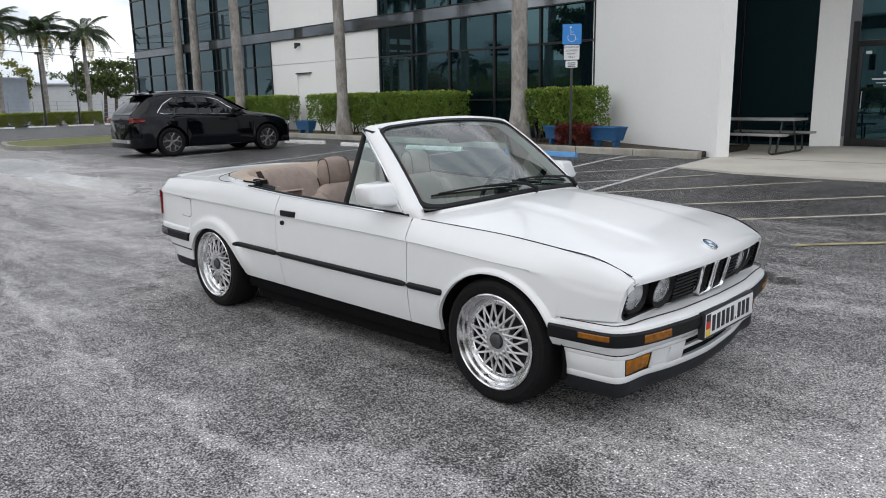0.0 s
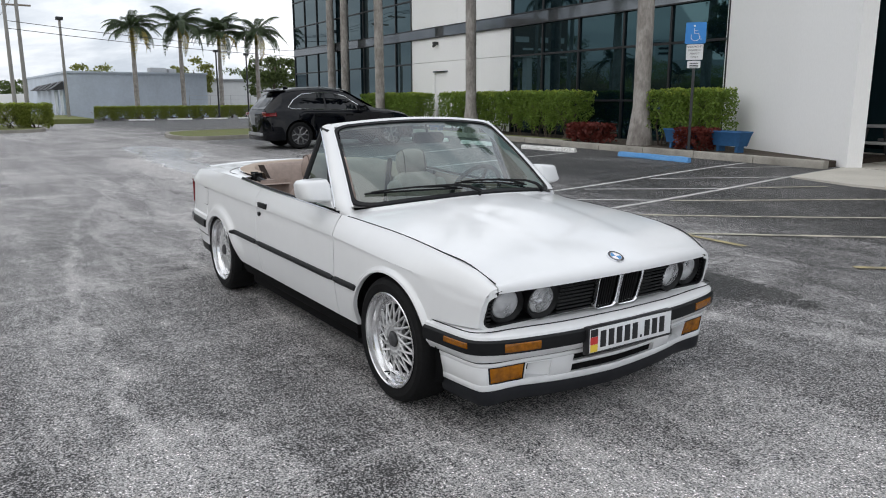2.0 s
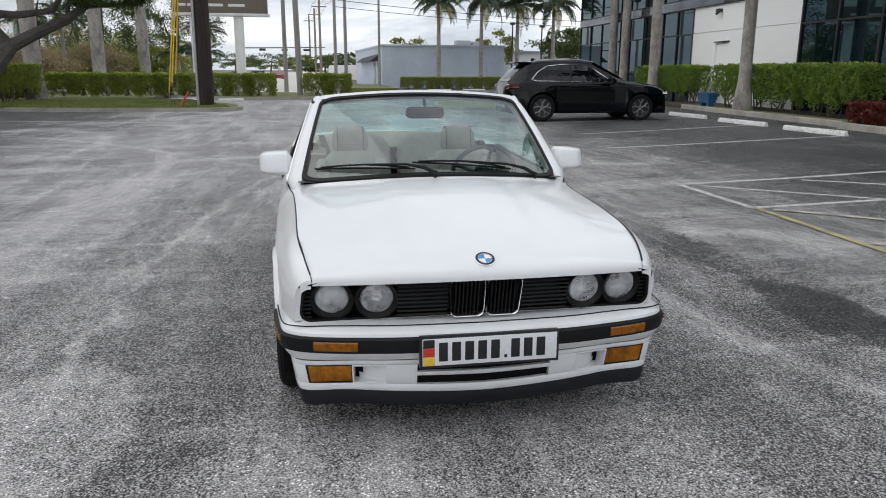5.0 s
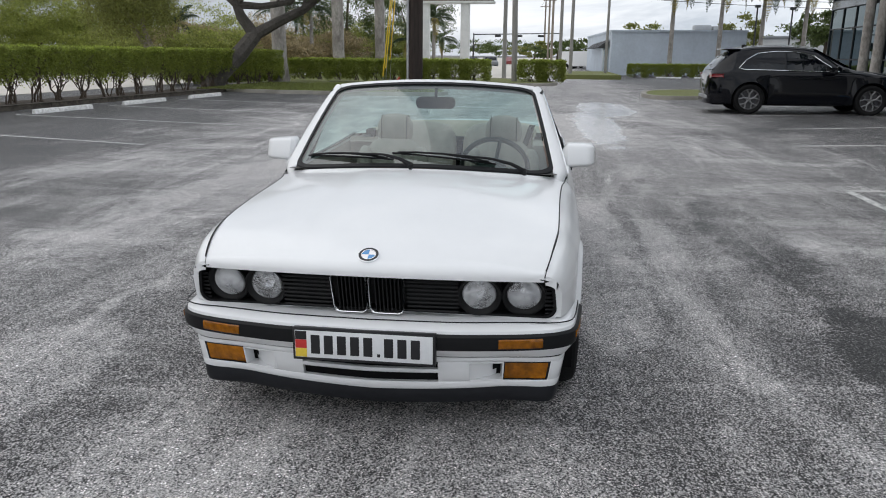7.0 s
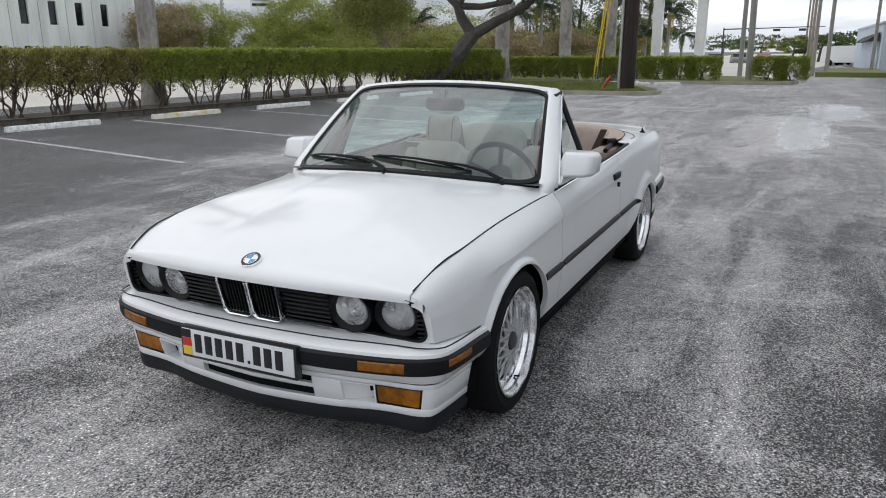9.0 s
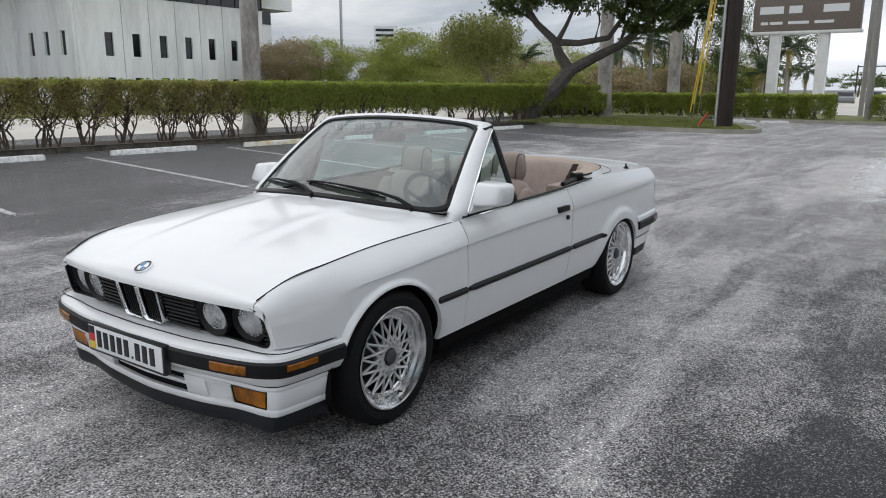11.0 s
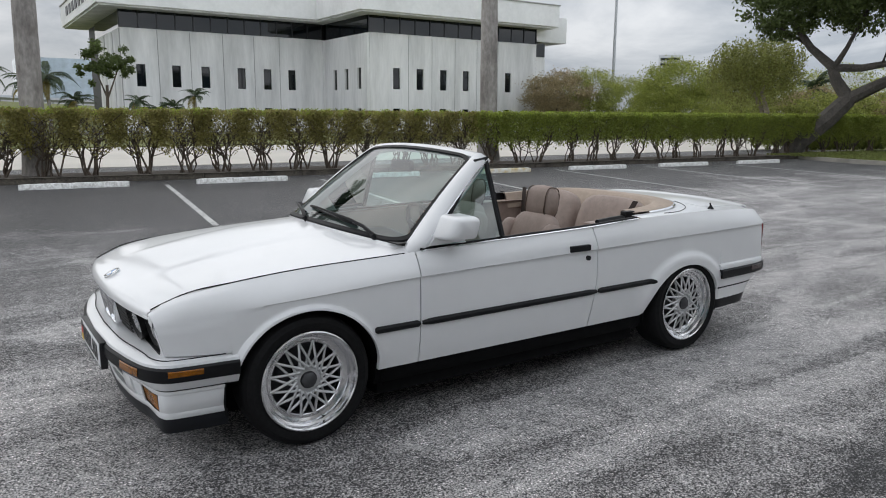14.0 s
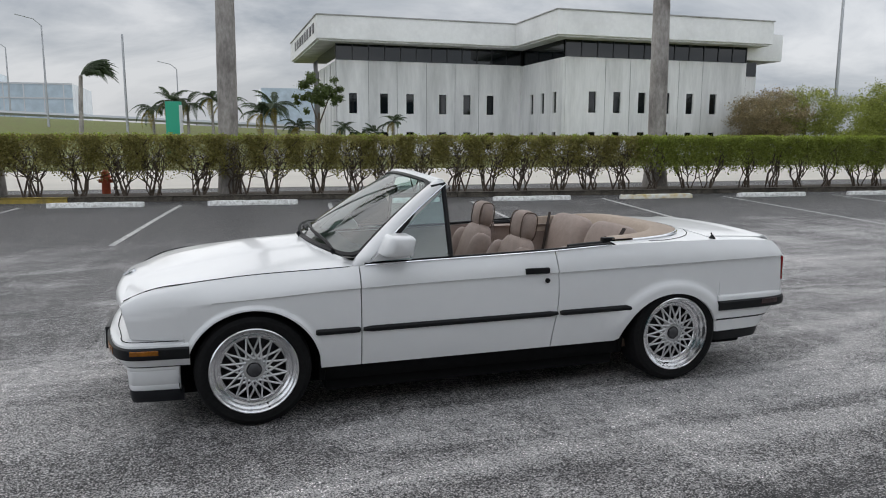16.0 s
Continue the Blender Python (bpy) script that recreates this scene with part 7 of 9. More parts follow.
def leaves(points, size, rng, squash=1.0, droop=0.0):
    """A folded diamond leaf at every point, at a random angle."""
    n = len(points)
    d = rng.normal(size=(n, 3))
    d[:, 2] = d[:, 2] * squash - droop
    d /= np.linalg.norm(d, axis=1)[:, None] + 1e-9
    s = np.cross(d, rng.normal(size=(n, 3)))
    s /= np.linalg.norm(s, axis=1)[:, None] + 1e-9
    up = np.cross(d, s)
    ln = size * rng.uniform(0.65, 1.35, n)[:, None]
    p = np.asarray(points)
    v = np.empty((n, 4, 3))
    v[:, 0] = p - d * ln * 0.5
    v[:, 1] = p + s * ln * 0.28 + up * ln * 0.08
    v[:, 2] = p + d * ln * 0.5
    v[:, 3] = p - s * ln * 0.28 + up * ln * 0.08
    k = np.arange(n)[:, None] * 4
    f = np.concatenate([k + [0, 1, 2], k + [0, 2, 3]], 1).reshape(-1, 3)
    return v.reshape(-1, 3), f


def leaf_object(name, points, size, mat, parent, seed, squash=1.0, droop=0.0, label="", kind=""):
    rng = np.random.default_rng(seed)
    v, f = leaves(points, size, rng, squash, droop)
    me = bpy.data.meshes.new(name)
    me.vertices.add(len(v))
    me.vertices.foreach_set("co", v.astype(np.float32).ravel())
    me.loops.add(len(f) * 3)
    me.loops.foreach_set("vertex_index", f.astype(np.int32).ravel())
    me.polygons.add(len(f))
    me.polygons.foreach_set("loop_start", np.arange(0, len(f) * 3, 3, dtype=np.int32))
    me.polygons.foreach_set("loop_total", np.full(len(f), 3, dtype=np.int32))
    me.update(calc_edges=True)
    me.materials.append(M[mat])
    ob = new(name, me)
    ob.parent = parent
    return tagged(ob, label, kind=kind)


def branch_points(p0, p1, rng, k=5, wob=0.06):
    p0, p1 = Vector(p0), Vector(p1)
    L_ = (p1 - p0).length
    return [p0 + (p1 - p0) * i / k + (Vector(rng.normal(size=3)) * wob * L_ if 0 < i < k else Vector()) for i in range(k + 1)]


def shrub(name, label, cat, group, seed, w, d, z0, z1, count, size, mat, stems=5, shell=0.22, bare=0.0, gap=0.35, twigs=2, fresh=0, foot=0.10):
    """A clipped shrub of a hedge: bare forked stems below, a trimmed block of leaves above."""
    rng = np.random.default_rng(seed)
    t = thing(name, label, cat, group=group)
    bm = BM()
    for i in range(stems):
        a = rng.uniform(0, 6.28)
        b0 = Vector((rng.choice((-1.0, -0.3, 0.5, 1.0)) * foot + rng.uniform(-0.07, 0.07), rng.uniform(-0.10, 0.10), 0))
        b1 = Vector((b0.x * 0.8 + math.cos(a) * w * rng.uniform(0.10, 0.34), math.sin(a) * d * 0.3, z0 + (z1 - z0) * rng.uniform(0.2, 0.5)))
        pts = branch_points(b0, b1, rng, 5, 0.034)
        r = rng.uniform(0.014, 0.026)
        tube(bm, pts, [r * (1.25 - 0.13 * j) for j in range(6)], 6)
        for j in range(twigs):
            q = pts[2 + (j + 1) % 4]
            e = q + Vector((rng.normal() * w * 0.22, rng.normal() * d * 0.2, rng.uniform(0.25, 0.6) * (z1 - z0)))
            tube(bm, branch_points(q, e, rng, 3, 0.06), [r * 0.6, r * 0.5, r * 0.4, r * 0.25], 5)
    part("stem", bm, "bark", t, "bare grey-brown stems")
    n = count
    p = rng.uniform(-1, 1, (n, 3))
    face = rng.integers(0, 5, n)
    depth = 1 - np.abs(rng.normal(0, shell, n))
    p[face == 0, 0] = depth[face == 0]
    p[face == 1, 0] = -depth[face == 1]
    p[face == 2, 1] = depth[face == 2]
    p[face == 3, 1] = -depth[face == 3]
    p[face == 4, 2] = depth[face == 4]
    out = np.empty_like(p)
    bump = 1 + 0.07 * np.sin(p[:, 0] * 7 + seed) * np.cos(p[:, 2] * 5 + seed * 2)
    out[:, 0] = p[:, 0] * w / 2 * (1 + 0.05 * np.sin(p[:, 2] * 6 + seed))
    out[:, 1] = p[:, 1] * d / 2 * bump
    low = z0 + (z1 - z0) * 0.16 * (np.sin(p[:, 0] * 5 + seed) + np.cos(p[:, 1] * 7 + seed))
    out[:, 2] = low + (z1 - low) * (p[:, 2] + 1) / 2 + 0.02 * np.sin(p[:, 0] * 9 + seed)
    # clumps and gaps
    keep = np.sin(out[:, 0] * 9 + seed) * np.sin(out[:, 1] * 8 + 1.3 * seed) * np.sin(out[:, 2] * 10 + 0.7 * seed) > -gap - rng.uniform(0, 0.6, n)
    if bare:
        keep &= (rng.uniform(0, 1, n) > bare + 0.30 * np.clip((z1 - 0.25 - out[:, 2]) / (z1 - z0), 0, 1)) | (out[:, 2] > z1 - 0.20)
    out = out[keep]
    leaf_object("foliage", out, size, mat, t, seed + 5)
    if fresh:
        # this season's shoots stand a little above the clipped top, in tufts
        tufts = rng.uniform(-1, 1, (max(6, fresh // 14), 2))
        idx = rng.integers(0, len(tufts), fresh)
        q = np.empty((fresh, 3))
        q[:, 0] = (tufts[idx, 0] + rng.normal(0, 0.07, fresh)) * w / 2
        q[:, 1] = (tufts[idx, 1] + rng.normal(0, 0.09, fresh)) * d / 2
        q[:, 2] = z1 + rng.uniform(-0.10, 0.035, fresh) + 0.03 * np.sin(tufts[idx, 0] * 9 + seed)
        leaf_object("fresh_growth", q, size * 0.9, "leaf_fresh", t, seed + 7, squash=1.6, label="fresh yellow-green shoots", kind="stuff")
    return t


def row_of(kinds, places):
    """Lay copies of the given shrubs along a hedge; the first use of each is the shrub itself."""
    used = set()
    for i, (k, m) in enumerate(places):
        if k not in used:
            kinds[k].matrix_basis = m
            used.add(k)
        else:
            copy_thing(kinds[k], m)


# south hedge on its kerb, thin at its eastern end, dense towards the west
kerb("kerb_south", kerb_south_y, -26.0, 1.25, -0.16, 0.13, "kerb_dark", "dark dirty kerb behind the wheel stops", 12)
kerb("kerb_south_painted", kerb_south_y, 1.25, 4.4, -0.16, 0.13, "kerb_yellow", "worn yellow painted kerb", 2)
kerb("kerb_south_east", kerb_south_y, 4.4, 12.0, -0.16, 0.13, "kerb_dark", "dark dirty kerb beyond the painted length", 3)
slab("hedge_bed", strip_outline(lambda x: kerb_south_y(x) - 0.12, lambda x: kerb_south_y(x) - 1.75, -26.0, 12.0, 12), -0.02, 0.13, "mulch", "dark leaf litter below the hedge", "planting bed")
hedge_y = lambda x: kerb_south_y(x) - 0.85
thin = [shrub("hedge_shrub", "clipped hedge shrub with thin olive leaves and bare stems", "hedge", "south hedge", 10 + i, 1.34, 0.95, 0.62, 1.46, 6900, 0.054, "leaf_hedge_thin", 8, 0.30, 0.16, 0.50, 8, 420, 0.17) for i in range(4)]
dense = [shrub("hedge_shrub", "dense clipped green hedge shrub", "hedge", "south hedge", 30 + i, 1.28, 1.0, 0.63, 1.45, 7600, 0.056, "leaf_hedge", 7, 0.24, 0.04, 0.55, 4, 900, 0.20) for i in range(4)]
places, x, i = [], 10.5, 0
while x > -31.5:
    kind = (i * 7 + i // 4) % 4 + (4 if x < -13.6 else 0)
    sc = 1.0 + 0.03 * math.sin(i * 2.1)
    places.append((kind, Matrix.Translation((x, hedge_y(x), 0.12)) @ pose(0, 0, 0, 0, 0, -5.4 + (180 if i % 2 else 0)) @ Matrix.Diagonal((1.0, 1.0, sc, 1))))
    x -= 0.93
    i += 1
places = [(k, Matrix.LocRotScale(m.translation, m.to_quaternion(), None)) for k, m in places]
row_of(thin + dense, places)

# north bed: bright clipped hedge and red shrubs
nb = [shrub("hedge_shrub", "bright green clipped hedge shrub by the office", "hedge", "office hedge", 50 + i, 1.15, 0.95, 0.45, 1.42, 4800, 0.07, "leaf_ixora", 5, 0.18, fresh=500) for i in range(3)]
places = []
for i, x in enumerate([-26.6, -25.7, -22.6, -21.6, -20.6, -19.6, -18.6, -17.7, -16.8, -15.9, -12.0, -11.2, -10.75] + [-30.0, -29.0, -28.0]):
    y = kerb_north_y(x) + 1.42
    places.append((i % 3, pose(x, y, 0.18, 0, 0, 90 * (i % 2) * 2 - 3)))
row_of(nb, places)
rs_ = [shrub("red_shrub", "low red-leaved shrub in the planting bed", "shrub", "red shrubs", 70 + i, 0.85, 0.65, 0.10, 0.52, 1500, 0.10, "leaf_red", 5, 0.3) for i in range(2)]
row_of(rs_, [(0, pose(-13.75, 15.65, 0.2)), (1, pose(-10.35, 15.45, 0.2)), (0, pose(-14.5, 15.8, 0.2, 0, 0, 120))])


# palms
def frond_mesh(seed, length, width, droop):
    rng = np.random.default_rng(seed)
    verts, faces = [], []
    n = 34
    def rach(t):
        return Vector((length * t * (1 - 0.12 * t * t), 0, length * (0.34 * t - droop * t**2.1)))
    for i in range(n):
        t = 0.10 + 0.90 * i / (n - 1)
        p, q = rach(t), rach(min(1.0, t + 0.01))
        ax = (q - p).normalized() if (q - p).length > 1e-6 else Vector((1, 0, -1)).normalized()
        ln = width * math.sin(math.pi * min(0.97, 0.12 + 0.85 * t)) * rng.uniform(0.85, 1.12)
        for s in (1, -1):
            tip = p + Vector((ln * 0.35, s * ln * 0.75, -ln * rng.uniform(0.35, 0.8)))
            mid_ = p + Vector((ln * 0.22, s * ln * 0.48, ln * 0.02))
            k = len(verts)
            hw = ax * 0.035 * (length / 3.2)
            verts += [p - hw, p + hw, mid_ + hw * 1.2, mid_ - hw * 1.2, tip]
            faces += [(k, k + 1, k + 2, k + 3), (k + 3, k + 2, k + 4)]
    k0 = len(verts)
    m = 10
    for i in range(m + 1):
        p = rach(i / m)
        r = 0.035 * (1 - 0.8 * i / m) * length / 3.2
        verts += [p + Vector((0, r, 0)), p + Vector((0, 0, r)), p + Vector((0, -r, 0))]
    for i in range(m):
        for j in range(3):
            a, b = k0 + 3 * i + j, k0 + 3 * i + (j + 1) % 3
            faces.append((a, b, b + 3, a + 3))
    return verts, faces


FRONDS = [raw_mesh("frond", *frond_mesh(90 + i, 3.3, 0.80, dr), "leaf_palm") for i, dr in enumerate((0.45, 0.62, 0.80, 0.95))]
FRONDS_DRY = [raw_mesh("frond", *frond_mesh(190 + i, 3.2, 0.75, dr), "leaf_palm_dry") for i, dr in enumerate((0.8, 1.05))]


def palm(at, height, r, label, lean=(0, 0), seed=1, crown=1.0, fronds=15, dry=0, base=1.45, cat="palm tree", shaft=True, group=""):
    rng = np.random.default_rng(seed)
    t = thing("palm_tree", label, cat, at, group=group)
    bm = BM()
    prof = [(r * base, -0.1), (r * base * 0.97, 0.08), (r * (base * 0.6 + 0.4), 0.45), (r * 1.08, 1.0)]
    k = 26
    for i in range(1, k + 1):
        z = 1.0 + (height - 1.0) * i / k
        f = z / height
        prof.append((r * (1.06 - 0.30 * f + 0.10 * math.sin(math.pi * f) + 0.012 * math.sin(i * 2.4)), z))
    rings = lathe(bm, prof, 20, "z")
    for ring, (rr, z) in zip(rings, prof):
        f = max(0.0, z / height)
        for v in ring:
            v.co.x += lean[0] * f**1.3 * height
            v.co.y += lean[1] * f**1.3 * height
    part("trunk", bm, "trunk_royal", t, "smooth grey ringed trunk", sharp=60)
    top = Vector((lean[0] * height, lean[1] * height, height))
    if shaft:
        bm = BM()
        lathe(bm, [(r * 0.80, 0.0), (r * 0.86, 0.15), (r * 0.62, 1.0 * crown), (r * 0.25, 1.55 * crown)], 16, "z", Matrix.Translation(top - Vector((0, 0, 0.05))))
        part("crownshaft", bm, "leaf_palm", t, "smooth green crownshaft")
        top = top + Vector((0, 0, 1.25 * crown))
    for i in range(fronds):
        a = 360 * i / fronds * 2.4 + rng.uniform(-14, 14)
        el = rng.uniform(-22, 52)
        meshes = FRONDS_DRY if i < dry else FRONDS
        me = meshes[int(rng.integers(0, len(meshes)))]
        fr = new("frond", me)
        fr.parent = t
        el = rng.uniform(-45, -15) if i < dry else el
        fr.matrix_basis = Matrix.Translation(top) @ pose(0, 0, 0, 0, 0, a) @ pose(0, 0, 0, 0, -el, 0) @ Matrix.Scale(crown * rng.uniform(0.85, 1.1), 4)
    return t


ROYAL = "tall grey royal palm trunk in the planting bed"
palm((-12.50, 15.95, 0.18), 10.5, 0.20, ROYAL, (0.006, -0.01), 1, base=1.75)
palm((-20.4, 16.2, 0.18), 10.5, 0.175, ROYAL, (-0.012, 0.0), 2, base=1.8)
palm((-28.1, 16.85, 0.12), 10.0, 0.19, ROYAL, (-0.012, 0.0), 3)
palm((-36.6, 18.6, 0.05), 10.0, 0.20, ROYAL, (-0.01, 0.0), 4)
palm((-45.0, 20.3, 0.05), 10.0, 0.21, ROYAL, (-0.03, 0.0), 5)
palm((-34.2, 18.2, 0.05), 10.0, 0.20, ROYAL, (0.01, 0.0), 6)
ROYAL_S = "tall grey royal palm rising from the hedge"
palm((-14.62, -11.35, 0.05), 8.8, 0.245, ROYAL_S, (0.006, 0.0), 7, base=1.6)
palm((-2.35, hedge_y(-2.35) - 0.5, 0.1), 8.5, 0.230, ROYAL_S, (-0.012, 0.0), 8, base=1.35)
palm((3.1, hedge_y(3.1) - 0.5, 0.1), 8.5, 0.230, ROYAL_S, (0.0, 0.0), 9, base=1.35)
palm((-37.0, -9.85, 0.0), 9.0, 0.35, "grey royal palm trunk behind the hedge", (0.0, 0.0), 10)
palm((-46.8, -9.4, 0.0), 9.0, 0.36, "grey royal palm trunk behind the hedge", (0.008, 0.0), 11)
palm((-54.3, -8.3, 0.0), 9.0, 0.36, "grey royal palm trunk behind the hedge", (0.01, 0.0), 12)
for i, (x, y, h, c, dry) in enumerate(((-64.5, 14.2, 6.3, 0.80, 3), (-66.5, 18.5, 6.8, 0.90, 1), (-67.0, 22.0, 6.3, 0.90, 2), (-66.5, 25.3, 6.5, 0.85, 1))):
    palm((x, y, ground_z(x, y)), h, 0.185, "royal palm with a full crown beyond the lot", (0.006 * (-1) ** i, 0.0), 20 + i, c, 24, dry)


def tree(at, label, seed, limbs, blobs, count, size, mat, bark="bark", droop=0.0, squash=1.0, trunk_r=0.2, name="tree"):
    """Limbs: lists of points with radii; blobs: (centre, radii) that the crown's clumps fill."""
    rng = np.random.default_rng(seed)
    t = thing(name, label, "tree", at)
    bm = BM()
    for pts, r0, r1 in limbs:
        k = len(pts)
        tube(bm, pts, [r0 + (r1 - r0) * i / (k - 1) for i in range(k)], 8)
    part("trunk", bm, bark, t)
    pts = []
    total = sum(b[1][0] * b[1][1] * b[1][2] for b in blobs) ** 1.0
    for c, rad in blobs:
        share = max(40, int(count * rad[0] * rad[1] * rad[2] / total))
        clumps = max(8, share // (45 if droop else 105))
        u = rng.normal(size=(clumps, 3))
        u /= np.linalg.norm(u, axis=1)[:, None]
        rr = rng.uniform(0.25, 1.0, clumps) ** 0.45
        cc = np.array(c) + u * rr[:, None] * np.array(rad)
        idx = rng.integers(0, clumps, share)
        spread = np.array(rad) * (0.045 if droop else 0.115)
        p = cc[idx] + rng.normal(size=(share, 3)) * spread
        if droop:
            p[:, 2] -= np.abs(rng.normal(size=share)) * droop
        pts.append(p)
    leaf_object("crown", np.concatenate(pts), size, mat, t, seed + 3, squash, droop * 0.8)
    return t


# the leaning dark tree at the end of the hedge
tree((-27.0, -9.1, 0.05), "leaning dark-barked shade tree at the end of the hedge", 41,
     [([(0, 0, -0.1), (-0.25, 0.25, 0.6), (-0.9, 0.9, 1.4), (-1.35, 1.35, 2.1)], 0.42, 0.30),
      ([(-1.35, 1.35, 2.1), (-1.2, 0.9, 2.8), (-1.1, 0.75, 3.3), (-0.9, 0.0, 4.0), (-0.6, -0.6, 5.0)], 0.24, 0.10),
      ([(-1.35, 1.35, 2.1), (-1.7, 2.2, 2.6), (-2.0, 3.2, 3.1), (-2.3, 4.2, 3.9), (-2.6, 5.2, 5.2)], 0.24, 0.09),
      ([(-1.1, 0.75, 3.25), (-1.4, 1.7, 3.2), (-1.8, 2.8, 3.4), (-2.0, 3.3, 4.2), (-2.1, 3.6, 5.3)], 0.15, 0.07),
      ([(-1.1, 0.85, 3.25), (-1.0, 1.3, 3.9), (-1.2, 1.8, 5.2)], 0.12, 0.05),
      ([(-0.95, 0.2, 3.85), (-1.3, -0.6, 4.3), (-1.1, -1.5, 4.9), (-1.3, -2.1, 5.6)], 0.08, 0.03),
      ([(-2.0, 3.2, 3.1), (-2.3, 3.3, 3.9), (-2.0, 3.0, 4.6), (-2.2, 2.6, 5.4)], 0.08, 0.03),
      ([(-2.2, 3.9, 3.6), (-2.5, 5.0, 3.7), (-2.4, 6.0, 4.3), (-2.6, 6.8, 5.0)], 0.09, 0.03),
      ([(-1.6, 2.3, 3.3), (-1.3, 2.6, 4.0), (-1.5, 2.4, 4.8)], 0.06, 0.025)],
     [((-0.6, -1.0, 5.4), (1.8, 1.7, 1.0)), ((-1.5, 2.2, 5.8), (2.2, 2.4, 1.4)), ((-2.4, 5.0, 5.2), (1.8, 2.0, 1.2)), ((-1.8, 3.6, 4.6), (1.3, 1.5, 0.6)), ((-1.0, 0.4, 6.6), (2.4, 3.2, 1.3)), ((-2.2, 6.6, 5.6), (1.2, 1.4, 1.2)), ((-1.6, 3.4, 6.2), (2.0, 3.0, 1.2)), ((-2.2, 4.4, 4.1), (1.2, 1.5, 0.6)), ((-2.3, 6.0, 4.4), (1.1, 1.2, 0.7))], 52000, 0.15, "leaf_tree", "bark_grey")
# trees across the street
tree((-40.2, -19.4, 0.0), "weeping tree with hanging olive foliage and pale trunk", 42,
     [([(0, 0, -0.1), (-0.3, 0.4, 1.6), (-0.4, -0.6, 3.0), (-0.6, -1.2, 4.4)], 0.22, 0.10), ([(0, 0, -0.1), (0.3, 0.9, 1.8), (0.2, 0.4, 3.0), (0.3, 0.8, 4.4)], 0.18, 0.08)],
     [((0, -0.2, 5.2), (2.2, 2.8, 1.1)), ((0, -0.3, 4.5), (2.4, 3.0, 0.6))], 26000, 0.13, "leaf_willow", "bark_pale", droop=1.05)
tree((-42.9, -27.6, 0.0), "bright green rounded tree across the street", 43, [([(0, 0, -0.1), (0.1, 0.1, 1.5), (0.0, 0.3, 3.0)], 0.2, 0.1)],
     [((0, 0.2, 3.6), (2.6, 3.0, 1.7)), ((0, 2.2, 2.5), (2.2, 2.4, 1.2)), ((0, -1.8, 2.4), (2.0, 2.2, 1.2))], 30000, 0.125, "leaf_bright")
tree((-47.5, -44.6, 0.0), "brownish rounded tree beside the pale office", 44, [([(0, 0, -0.1), (0.1, 0.1, 3.0)], 0.25, 0.12)],
     [((0, 0, 3.6), (3.0, 3.4, 2.0)), ((-1.0, -1.6, 2.3), (2.6, 2.8, 1.6))], 24000, 0.15, "leaf_brown")
tree((-50.5, -43.6, 0.0), "green rounded tree beside a brownish one", 45, [([(0, 0, -0.1), (0.1, 0.1, 3.0)], 0.25, 0.12)],
     [((0, 0, 3.7), (2.8, 3.0, 2.1)), ((-2.2, 2.6, 3.0), (3.0, 3.4, 1.8)), ((-4.0, 5.0, 2.6), (2.6, 3.0, 1.6))], 26000, 0.15, "leaf_grove")
for i, (x, y, w, h, mt) in enumerate(((-50.0, -27.5, 3.2, 3.2, "leaf_grove"), (-53.0, -23.0, 3.4, 3.6, "leaf_brown"), (-55.5, -20.0, 3.4, 3.2, "leaf_grove"), (-58.0, -16.5, 3.0, 3.0, "leaf_willow"), (-60.5, -13.0, 3.4, 3.4, "leaf_grove"),
                                      (-63.0, -9.5, 3.0, 3.0, "leaf_grove"), (-62.0, -26.0, 4.5, 5.6, "leaf_grove"), (-66.0, -19.0, 4.5, 5.4, "leaf_brown"), (-57.0, -33.0, 4.2, 5.0, "leaf_grove"), (-70.0, -12.0, 4.0, 4.6, "leaf_grove"),
                                      (-46.0, -13.5, 2.8, 2.6, "leaf_brown"), (-43.0, -16.5, 2.6, 2.9, "leaf_grove"), (-54.0, -12.0, 3.0, 3.0, "leaf_brown"), (-60.3, -12.6, 3.6, 8.8, "leaf_tree"), (-63.0, -7.6, 3.2, 8.4, "leaf_tree"))):
    tree((x, y, 0.0), "leafy tree in the grove across the street", 60 + i, [([(0, 0, -0.1), (0.1, 0.2, h * 0.35), (0.0, 0.4, h * 0.7)], 0.16, 0.08), ([(0, 0.1, h * 0.3), (0.4, -0.7, h * 0.6)], 0.09, 0.04)],
         [((0, 0, h * 0.72), (w * 0.8, w, h * 0.30)), ((0.3, w * 0.5, h * 0.5), (w * 0.6, w * 0.7, h * 0.26)), ((0.2, -w * 0.5, h * 0.48), (w * 0.6, w * 0.7, h * 0.28))], 12500, 0.14, mt)
for i, (x, y, h) in enumerate(((-50.6, -14.5, 4.2), (-51.3, -12.6, 4.8), (-53.7, -4.2, 4.0), (-52.5, -23.2, 3.6), (-66.0, -18.0, 4.6), (-59.0, -6.8, 2.6), (-75, -6.5, 3.0), (-78, -8.5, 3.4))):
    palm((x, y, 0.0), h, 0.13, "slender feather palm across the street", (0.01, 0.01), 80 + i, 0.62, 12, 1, shaft=False)


